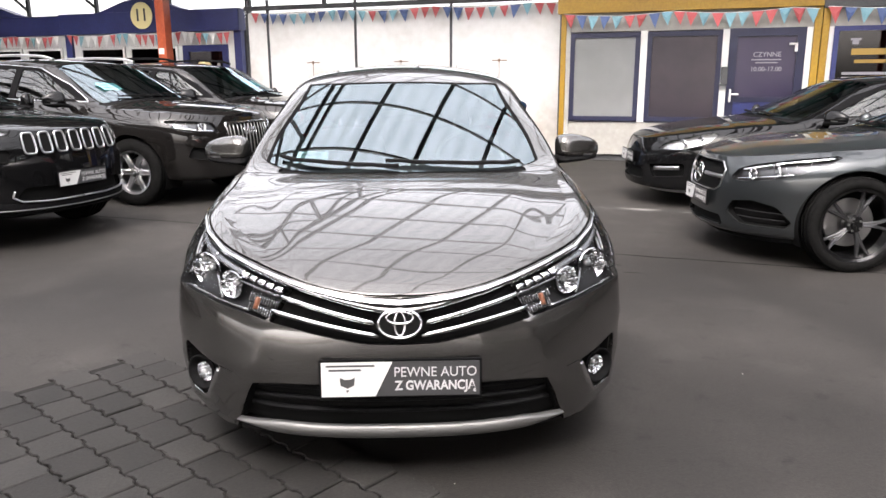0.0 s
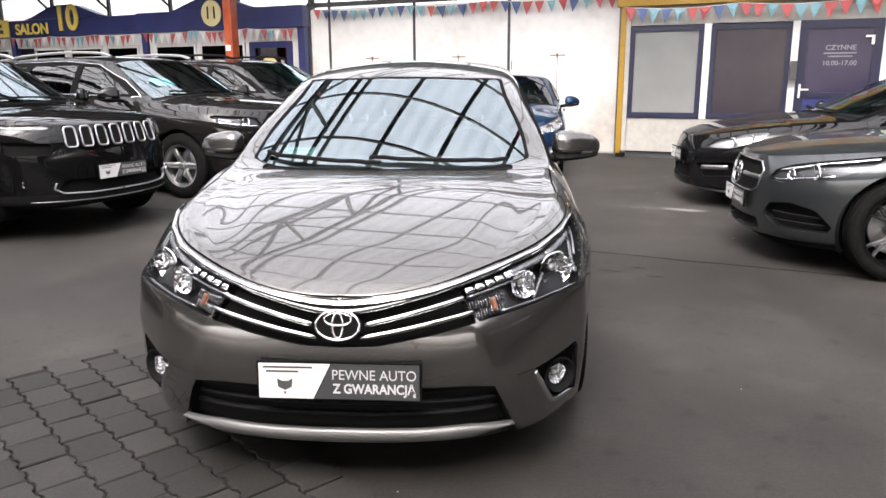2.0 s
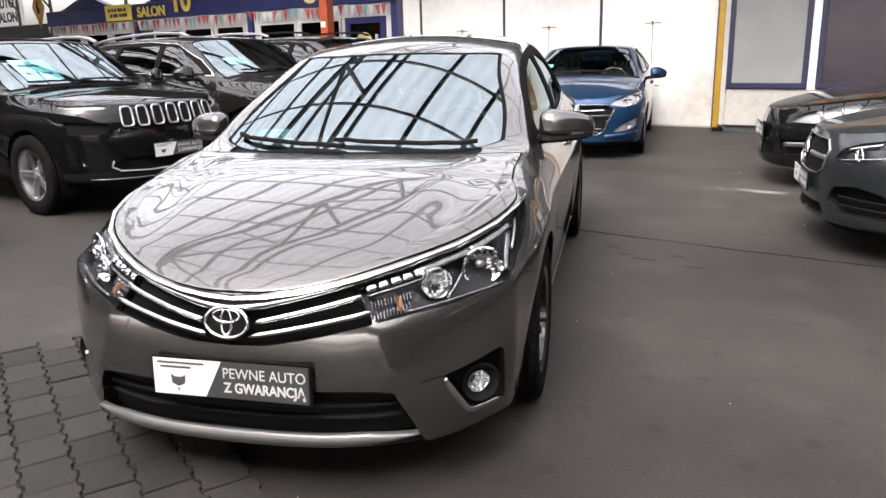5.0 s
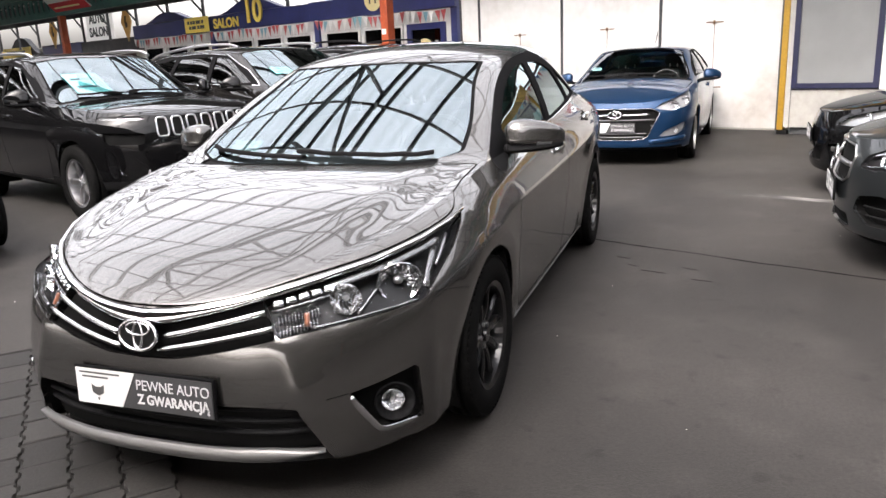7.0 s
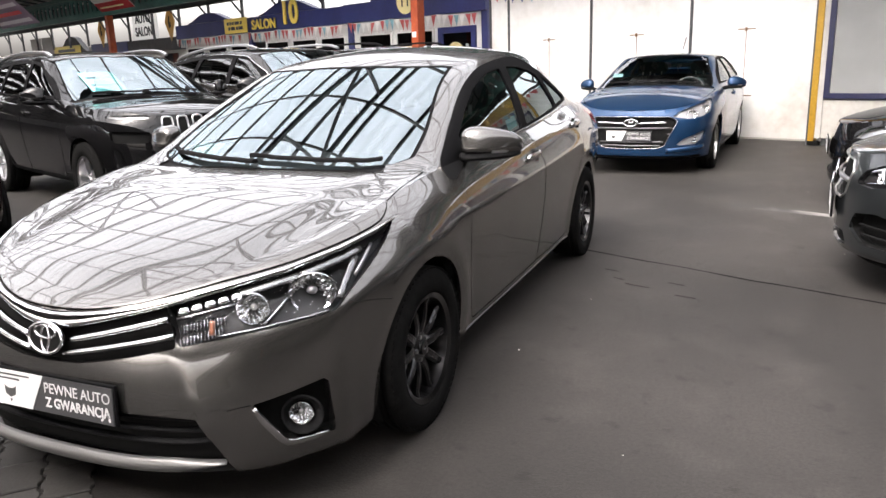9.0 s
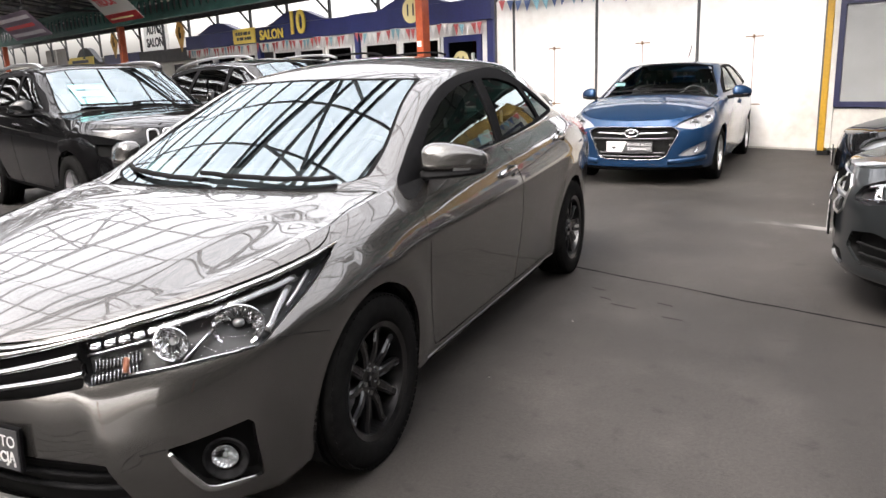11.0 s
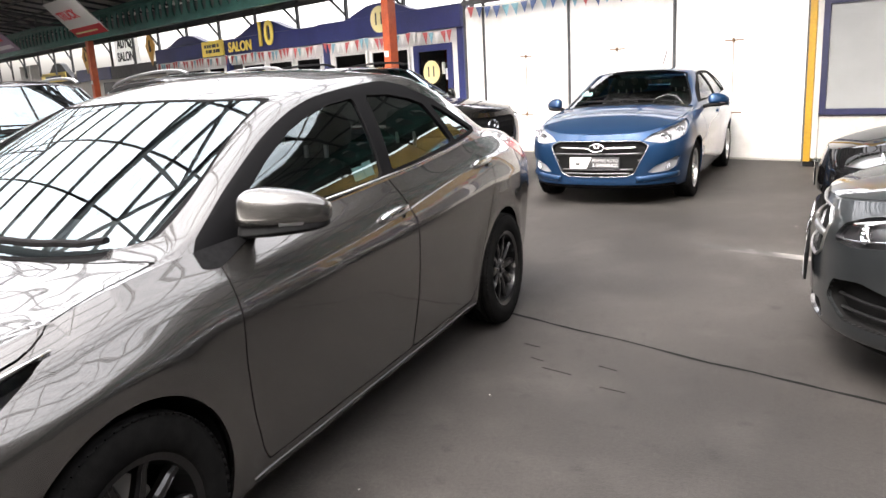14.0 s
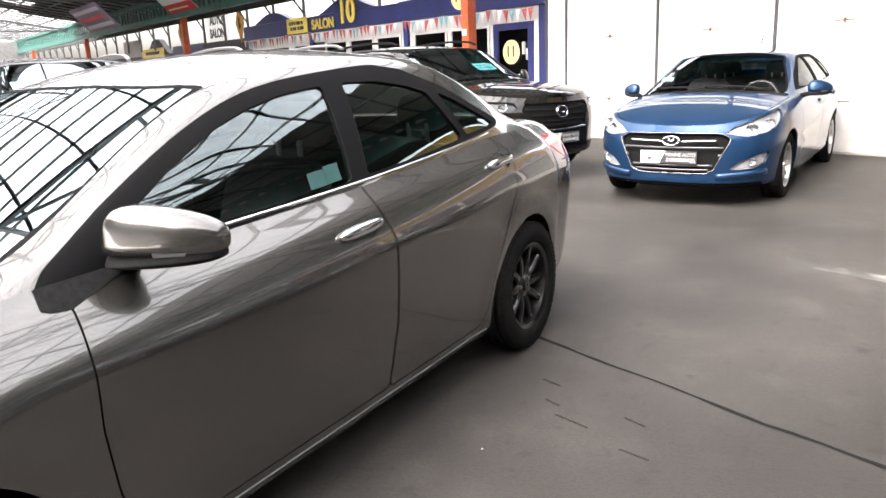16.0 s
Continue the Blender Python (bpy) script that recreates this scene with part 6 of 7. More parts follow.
SUV = dict(
    length=4.62, width=1.86, axles=(0.93, 3.63), wheel_r=0.365, track=1.60, tyre_w=0.235, rim_r=0.23, spokes=5,
    edge=((0.0, 0.93), (0.1, 0.96), (0.4, 1.01), (0.9, 1.05), (1.3, 1.07), (2.4, 1.11), (3.6, 1.15), (4.62, 1.12)),
    sill=((0, 0.27), (4.62, 0.3)), taper=((0, 0.94), (0.8, 0.985), (1.5, 1.0), (2.6, 1.0), (3.7, 0.985), (4.62, 0.94)),
    centre=((0.0, 0.93), (0.15, 0.99), (0.5, 1.06), (1.1, 1.12), (1.22, 1.135), (1.3, 1.17), (2.05, 1.58), (2.2, 1.63), (2.8, 1.68), (3.7, 1.66), (4.2, 1.58), (4.5, 1.2), (4.62, 1.12)),
    pillar_x=((0, 0.92), (0.9, 0.92), (1.35, 0.96), (2.2, 0.80), (3.6, 0.77), (4.2, 0.8), (4.62, 0.9)),
    pillar_z=((0, 0.25), (0.9, 0.28), (1.3, 0.12), (1.4, 0.18), (2.25, 0.9), (3.6, 0.9), (4.2, 0.85), (4.62, 0.5)),
    edge_x=((0, 0.86), (0.6, 0.88), (1.3, 0.91), (2.4, 0.925), (3.5, 0.91), (4.62, 0.9)),
    hood=((0, 1.16), (0.5, 1.22), (0.85, 1.32)), cabin=(1.2, 4.0), seat_up=0.38,
    glass=dict(
        ws_base=((0, 1.23), (0.4, 1.26), (0.6, 1.33), (0.9, 1.46)), ws_top=((0, 2.08), (0.7, 2.18)), rw_base=((0, 4.48), (0.7, 4.42)), rw_top=((0, 4.22), (0.7, 4.25)),
        side=((1.55, 1.12), (1.85, 1.33), (2.3, 1.55), (2.8, 1.60), (3.6, 1.585), (4.15, 1.5), (4.2, 1.3), (3.95, 1.19)),
        panes=((((1.72, 1.16), (2.25, 1.50), (2.52, 1.545), (2.55, 1.16)), "tint", "front_window"), (((2.63, 1.165), (2.6, 1.55), (3.3, 1.545), (3.42, 1.19)), "tint", "rear_door_window"), (((3.48, 1.20), (3.4, 1.54), (4.05, 1.46), (4.08, 1.31), (3.9, 1.22)), "tint", "quarter_window"))),
    doors=(((1.42, 1.4), (1.44, 1.0), (1.46, 0.5), (1.52, 0.36), (2.55, 0.36), (2.60, 0.8), (2.56, 1.4)), ((2.565, 1.4), (2.605, 0.8), (2.555, 0.36), (3.2, 0.36), (3.36, 0.7), (3.55, 0.9), (3.55, 1.4))),
    mirror=(1.05, 1.66, 1.16), mirror_size=(0.23, 0.12, 0.18), handles=((2.40, 0.98), (3.38, 1.02)), per=4,
)


SUV["centre"] = tuple((y, z if z < 1.13 else 1.13 + (z - 1.13) * 0.88) for y, z in SUV["centre"])
SUV["glass"]["side"] = tuple((y, z if z < 1.13 else 1.13 + (z - 1.13) * 0.88) for y, z in SUV["glass"]["side"])
SUV["glass"]["panes"] = tuple((tuple((y, z if z < 1.13 else 1.13 + (z - 1.13) * 0.88) for y, z in p), k, n) for p, k, n in SUV["glass"]["panes"])


def bars(root, b, rows, width, depth, material, name, n=14, lift=0.0):
    """Bars laid on the front skin, one mirrored pair a row: (arc, z) from and to."""
    for a0, z0, a1, z1 in rows:
        pts = [b.front(a0 + (a1 - a0) * t, z0 + (z1 - z0) * t) for t in np.linspace(0, 1, n)]
        places, norms = np.array([p for p, _ in pts]), np.array([q for _, q in pts])
        if a0 < 0.02:                            # one bar right across the middle
            flip = np.array([-1.0, 1, 1])
            norms[0, 0] = 0
            places, norms = np.concatenate([places[:0:-1] * flip, places]), np.concatenate([norms[:0:-1] * flip, norms])
            places[n - 1, 0] = 0.0
        bm = ribbon(places, norms, width, depth, mirror=False, lift=lift)
        left = part(name, bm, material, root)
        if a0 >= 0.02:
            part(name, moved(reversed_copy(left.data), Matrix.Diagonal((-1, 1, 1, 1))), material, root)


def along(b, rows, n=7):
    """Places and normals on the front skin along a line of (arc, z) rows."""
    out = []
    for (a0, z0), (a1, z1) in zip(rows, rows[1:]):
        out += [b.front(a0 + (a1 - a0) * t, z0 + (z1 - z0) * t) for t in np.linspace(0, 1, n)[:-1]]
    return out + [b.front(*rows[-1])]


def price_card(root, x, y, z, w, h, tilt=-62, material="paper_cyan"):
    """A price card lying against the inside of a windshield, with two dark lines of print."""
    card = part("price_card", moved(boxes((-w / 2, w / 2, 0.0, 0.003, -h / 2, h / 2)), pose(x, y, z, tilt)), material, root, "pale cyan price card behind the windshield")
    for k in (0.2, -0.2):
        part("print", moved(boxes((-w * 0.38, w * 0.36, -0.003, -0.001, h * (k - 0.05), h * (k + 0.05))), pose(x, y, z, tilt)), "ink", card)


def reversed_copy(me):
    bm = bmesh.new()
    bm.from_mesh(me)
    bmesh.ops.reverse_faces(bm, faces=bm.faces)
    return bm


def on_front(b, a, z, out=0.0):
    p, n = b.front(abs(a), z)
    m = Vector(n).to_track_quat("-Y", "Z").to_matrix().to_4x4()
    if a < 0:
        p, m = p * np.array([-1, 1, 1]), Vector(n * np.array([-1, 1, 1])).to_track_quat("-Y", "Z").to_matrix().to_4x4()
        n = n * np.array([-1, 1, 1])
    return Matrix.Translation(Vector(p + n * out)) @ m


def bowl(b, root, a, z, r, depth, out=-0.01, centre="lens", wide=1.0, turn=12, lens=False):
    """A round lamp insert: a fluted polished bowl with a bulb, facing ahead."""
    for s in (1, -1):
        m = on_front(b, s * a, z, out)
        m = Matrix.Translation(m.translation) @ pose(0, 0, 0, 0, 0, s * turn) @ Matrix.Diagonal((wide, 1, 1, 1))
        bm = bmesh.new()
        lathe(bm, [(0.0, r), (0.004, r * 1.06), (0.0, r * 1.08), (-depth * 0.4, r * 0.90), (-depth * 0.62, r * 0.72), (-depth * 0.8, r * 0.5), (-depth, r * 0.2), (-depth * 1.02, 0.001)], 30)
        bm.verts.ensure_lookup_table()
        for ring in (3, 4, 5):                   # flutes
            for k in range(30):
                bm.verts[ring * 30 + k].co.x += (0.006 if (k + ring) % 2 else -0.006) * r / 0.05
        moved(bm, Matrix.Rotation(radians(-90), 4, "Z"))
        o = part("lamp_bowl", moved(bm, m), "reflector", root)
        bm = bmesh.new()
        bmesh.ops.create_uvsphere(bm, u_segments=16, v_segments=10, radius=r * 0.24)
        part("bulb", moved(bm, m @ pose(0, depth * 0.45, 0)), "satin" if centre == "lens" else centre, o, "", smooth=True)
        if lens:
            bm = lathe(bmesh.new(), [(0.004, r), (0.009, r * 0.7), (0.012, r * 0.35), (0.013, 0.001)], 30)
            part("lens", moved(bm, m @ Matrix.Rotation(radians(-90), 4, "Z")), "lens", o, "", smooth=True).visible_shadow = False


def ring_badge(root, b, z, rx, rz, t=0.012, inner=True, material="chrome", out=0.01):
    m = on_front(b, 0.004, z, out)
    m = Matrix.Translation((0, m.translation.y, z)) @ pose(0, 0, 0, -10)
    bm = bmesh.new()

    def oval(cx, cz, ax, az, r, n=36):
        tube(bm, [(cx + ax * math.cos(2 * math.pi * k / n), 0, cz + az * math.sin(2 * math.pi * k / n)) for k in range(n)], r)

    oval(0, 0, rx, rz, t)
    if inner == "ovals":
        oval(0, rz * 0.42, rx * 0.62, rz * 0.42, t * 0.8)
        oval(0, 0, rx * 0.24, rz * 0.85, t * 0.8)
    elif inner == "star":
        for k in range(3):
            a = math.pi / 2 + 2 * math.pi * k / 3
            rod(bm, (0, 0, 0), (rx * math.cos(a), 0, rz * math.sin(a)), t * 0.8, 6, t * 0.4)
    elif inner == "wing":
        for s in (1, -1):
            rod(bm, (0, 0, -rz * 0.3), (s * rx * 0.9, 0, rz * 0.45), t * 0.8, 6, t * 0.5)
    elif inner == "bars":
        rod(bm, (-rx * 0.35, 0, -rz * 0.6), (-rx * 0.2, 0, rz * 0.6), t, 6)
        rod(bm, (rx * 0.2, 0, -rz * 0.6), (rx * 0.35, 0, rz * 0.6), t, 6)
        rod(bm, (-rx * 0.3, 0, -rz * 0.05), (rx * 0.3, 0, rz * 0.05), t, 6)
    o = part("emblem", moved(bm, m), material, root, "chrome oval emblem", smooth=True)
    return o


def sedan_details():
    b, root = body, sedan
    bars(root, b, ((0.085, 0.583, 0.405, 0.648), (0.07, 0.543, 0.435, 0.606)), 0.020, 0.014, "chrome", "grille_bar")
    rows = ((0.0, 0.632), (0.06, 0.636), (0.12, 0.643), (0.2, 0.655), (0.3, 0.672), (0.4, 0.692), (0.55, 0.722), (0.75, 0.754), (0.95, 0.789), (1.12, 0.817), (1.23, 0.836))
    pts = [b.front(max(a, 0.004), z) for a, z in rows]
    flip = np.array([-1.0, 1, 1])
    p, q = np.array([k for k, _ in pts]), np.array([k for _, k in pts])
    p[0, 0] = q[0, 0] = 0.0
    wide = np.array([0.052, 0.05, 0.043, 0.034, 0.028, 0.025, 0.022, 0.02, 0.018, 0.014, 0.008])
    part("grille_wing", ribbon(np.concatenate([p[:0:-1] * flip, p]), np.concatenate([q[:0:-1] * flip, q]), np.concatenate([wide[:0:-1], wide]), 0.011, mirror=False), "chrome", root, "chrome wing bar above the grille")
    ring_badge(root, b, 0.585, 0.070, 0.047, 0.0060, "ovals", out=0.016)
    back = prism(bmesh.new(), [(0.07 * math.cos(k * math.pi / 16), 0.047 * math.sin(k * math.pi / 16)) for k in range(32)], 0.012, Matrix.Translation((0, b.front(0.004, 0.585)[0][1] - 0.016, 0.585)) @ pose(0, 0, 0, -10))
    part("emblem_back", back, "gap", root)
    arcs = np.linspace(0.0, 0.575, 24)
    pts = [b.front(max(k, 0.004), 0.204 + 0.018 * (k / 0.55) ** 2) for k in arcs]
    p, q = np.array([k for k, _ in pts]), np.array([k for _, k in pts])
    p[0, 0] = q[0, 0] = 0.0
    wide = np.interp(arcs, (0, 0.42, 0.575), (0.050, 0.046, 0.006))
    part("lip_strip", ribbon(np.concatenate([p[:0:-1] * flip, p]), np.concatenate([q[:0:-1] * flip, q]), np.concatenate([wide[:0:-1], wide]), 0.018, mirror=False), "lip_metal", root, "dull silver strip along the bumper's lower lip")
    bars(root, b, ((0.01, 0.345, 0.50, 0.352), (0.01, 0.305, 0.52, 0.312), (0.01, 0.265, 0.54, 0.272)), 0.016, 0.012, "plastic", "lower_grille_bar", 16, -0.04)
    pts = along(b, ((0.672, 0.385), (0.70, 0.333), (0.742, 0.268), (0.757, 0.253), (0.78, 0.246), (0.84, 0.245), (0.893, 0.250)), 5)
    p, q = [k for k, _ in pts], [k for _, k in pts]
    for sd in (1, -1):
        bm = ribbon(p, q, np.interp(np.arange(len(p)), (0, 3, len(p) - 4, len(p) - 1), (0.012, 0.022, 0.018, 0.008)), 0.004, mirror=False)
        if sd < 0:
            moved(bm, Matrix.Diagonal((-1, 1, 1, 1)))
            bmesh.ops.recalc_face_normals(bm, faces=bm.faces)
        part("fog_trim", bm, "chrome", root, "chrome trim round the fog lamp")
        m = on_front(b, sd * 0.818, 0.325, -0.012)
        m = Matrix.Translation(m.translation) @ pose(0, 0, 0, 0, 0, sd * 30) @ Matrix.Rotation(radians(-90), 4, "Z")
        part("fog_surround", moved(lathe(bmesh.new(), [(0.0, 0.066), (0.006, 0.062), (0.0, 0.057), (-0.018, 0.040), (-0.03, 0.036)], 36), m), "plastic", root, "", smooth=True)
    bowl(b, root, 0.818, 0.325, 0.035, 0.024, -0.026, lens=True, turn=30)
    bars(root, b, ((0.595, 0.388, 0.664, 0.396),), 0.004, 0.001, "gap", "bumper_seam", 5)
    # headlamps: two bowls under a satin band, clear inner block with daylight lamps
    bowl(b, root, 0.850, 0.700, 0.058, 0.05, -0.026, wide=1.22, turn=36)
    bowl(b, root, 0.655, 0.672, 0.046, 0.045, -0.020, turn=27)
    bars(root, b, ((0.60, 0.709, 0.80, 0.744), (0.80, 0.744, 1.04, 0.786)), 0.024, 0.006, "lamp_band", "lamp_band", 12, -0.016)
    bars(root, b, ((0.70, 0.628, 0.77, 0.70),), 0.012, 0.006, "lamp_band", "lamp_divider", 6, -0.034)
    bars(root, b, ((0.55, 0.604, 0.91, 0.640),), 0.010, 0.006, "lamp_band", "lamp_band", 12, -0.024)
    bars(root, b, ((0.955, 0.672, 1.02, 0.770),), 0.022, 0.006, "lamp_band", "lamp_divider", 6, -0.022)
    bars(root, b, ((1.02, 0.718, 1.10, 0.795),), 0.010, 0.004, "satin", "lamp_divider", 6, -0.022)
    for k in range(5):                           # row of daylight lamps
        a = 0.418 + 0.040 * k
        bars(root, b, ((a, 0.672 + 0.0078 * k, a + 0.033, 0.6785 + 0.0078 * k),), 0.027, 0.008, "reflector", "daylight_lamp", 4, -0.018)
    bars(root, b, ((0.422, 0.652, 0.60, 0.686),), 0.009, 0.006, "lamp_band", "lamp_band", 8, -0.016)
    for k in range(13):                          # fluted clear indicator, in two rows
        a = 0.438 + 0.0105 * k
        for z0, z1 in ((0.588, 0.612), (0.619, 0.646)):
            bars(root, b, ((a + 0.006, z0 + 0.0015 * k, a - 0.002, z1 + 0.0017 * k),), 0.0062, 0.005, "lamp_band", "indicator_flute", 4, -0.040)
    bars(root, b, ((0.535, 0.612, 0.528, 0.648),), 0.016, 0.010, "amber", "indicator_bulb", 5, -0.036)
    for sd in (1, -1):
        seam = [b.side(y, z) for y, z in ((0.47, 0.645), (0.53, 0.635), (0.60, 0.62), (0.66, 0.605))]
        bm = ribbon([p for p, _ in seam], [q for _, q in seam], 0.003, 0.001, mirror=False)
        if sd < 0:
            moved(bm, Matrix.Diagonal((-1, 1, 1, 1)))
            bmesh.ops.recalc_face_normals(bm, faces=bm.faces)
        part("bumper_seam", bm, "gap", root)
    price_card(root, -0.44, 1.36, 1.0, 0.15, 0.10, -64, "paper_blue")
    # paper behind the driver's window, mud flaps, mirror indicators
    for y0, y1, z0, z1 in ((2.25, 2.33, 1.008, 1.058), (2.333, 2.405, 1.014, 1.070)):
        bm, rows = bmesh.new(), []
        for y, z in ((y0, z0), (y1, z0 + 0.004), (y1, z1 + 0.004), (y0, z1)):
            i = int(np.argmin(np.abs(b.up[0, :, 1] - y)))
            x = float(np.interp(z, b.up[:20, i, 2], b.up[:20, i, 0]))
            rows.append([bm.verts.new((x - d, y, z)) for d in (0.012, 0.0135)])
        bm.faces.new([q[0] for q in rows])
        bm.faces.new([q[1] for q in rows[::-1]])
        for p, q in zip(rows, rows[1:] + rows[:1]):
            bm.faces.new((p[0], p[1], q[1], q[0]))
        part("window_sticker", bm, "paper_blue", root, "pale cyan paper behind the front window")
    for sd in (1, -1):
        part("mud_flap", boxes((sd * 0.72 - 0.1, sd * 0.72 + 0.1, 4.005, 4.012, 0.13, 0.36), bevel=0.002), "plastic", root)
    # chrome strip under the side windows
    for sd in (1, -1):
        e = spl(*SEDAN["edge"])
        path, norm = [], []
        for y in np.linspace(1.6, 3.48, 22):
            x = float(np.interp(y, b.low[-1, 30:-12, 1], b.low[-1, 30:-12, 0]))
            path.append((x - 0.008, y, float(e(y)) + 0.014))
            norm.append((0.9, 0, 0.43))
        bm = ribbon(path, norm, 0.014, 0.008, mirror=False)
        if sd < 0:
            moved(bm, Matrix.Diagonal((-1, 1, 1, 1)))
            bmesh.ops.recalc_face_normals(bm, faces=bm.faces)
        part("belt_strip", bm, "chrome", root)
        bm = ribbon([b.side(y, 0.228)[0] for y in np.linspace(1.40, 3.24, 16)], [b.side(y, 0.228)[1] for y in np.linspace(1.40, 3.24, 16)], 0.004, 0.003, mirror=False)
        if sd < 0:
            moved(bm, Matrix.Diagonal((-1, 1, 1, 1)))
            bmesh.ops.recalc_face_normals(bm, faces=bm.faces)
        part("sill_strip", bm, "lip_metal", root)


sedan_details()


def off_road():
    s = figures(**SUV)
    s.update(front=(
        ("headlamp", "lens", ((0.54, 0.955), (0.60, 0.983), (1.02, 0.985), (1.02, 0.962), (0.62, 0.942)), 0.02, "lamp_white"),
        ("grille", "black", ((-0.1, 0.97), (0.50, 0.97), (0.47, 0.77), (-0.1, 0.765)), 0.004, None),
        ("lamp_pocket", "gap", ((0.58, 0.83), (0.98, 0.85), (0.98, 0.74), (0.62, 0.73)), 0.03, None),
        ("lower_grille", "gap", ((-0.1, 0.52), (0.52, 0.52), (0.60, 0.42), (-0.1, 0.40)), 0.04, None)), mirror_mat="black")
    s["cladding"] = lambda v: np.maximum(v[:, 2] - 0.40, -1)
    root, b = car("off_road_car", s, facing(*uv(-4.17, 2.98).xy, CG, -SG), "black", "glossy black off-road car with a seven-slot chrome grille", "car")
    for a in (0.0, 0.145, 0.29, 0.43):
        for sg in ((1,) if a == 0 else (1, -1)):
            m = on_front(b, a * sg if a else 0.004, 0.87, 0.008)
            bm = bmesh.new()
            out = rounded([(-0.05, -0.085), (0.05, -0.085), (0.046, 0.09), (-0.046, 0.09)])
            tube(bm, [(p[0], 0, p[1]) for p in out], 0.0085)
            o = part("grille_slot", moved(bm, m), "alloy", root, "chrome ring round a dark grille slot")
            part("slot_mesh", prism(bmesh.new(), out, 0.004, m), "gap", o)
    pts = along(b, ((0.01, 0.395), (0.3, 0.395), (0.55, 0.41), (0.62, 0.45), (0.6, 0.5)))
    part("bumper_trim", ribbon([p for p, _ in pts], [q for _, q in pts], 0.014, 0.012, lift=0.006), "alloy", root)
    bars(root, b, ((0.01, 0.33, 0.8, 0.345),), 0.012, 0.012, "lip_metal", "lip_strip", 14)
    bowl(b, root, 0.82, 0.50, 0.035, 0.03, 0.0)
    plate(root, tuple(on_front(b, 0.004, 0.56, 0.03).translation))
    for sd in (1, -1):
        path = [(0.64 * sd, 2.15 + 1.9 * t, 1.556 + 0.075 * math.sin(math.pi * min(max(t, 0.0), 1.0)) ** 0.4 - 0.06 * t * t) for t in np.linspace(0, 1, 16)]
        bm = sweep(path, 0.035, 0.03)
        part("roof_rail", bm, "alloy", root)
    price_card(root, -0.36, 1.62, 1.285, 0.36, 0.40)
    return root


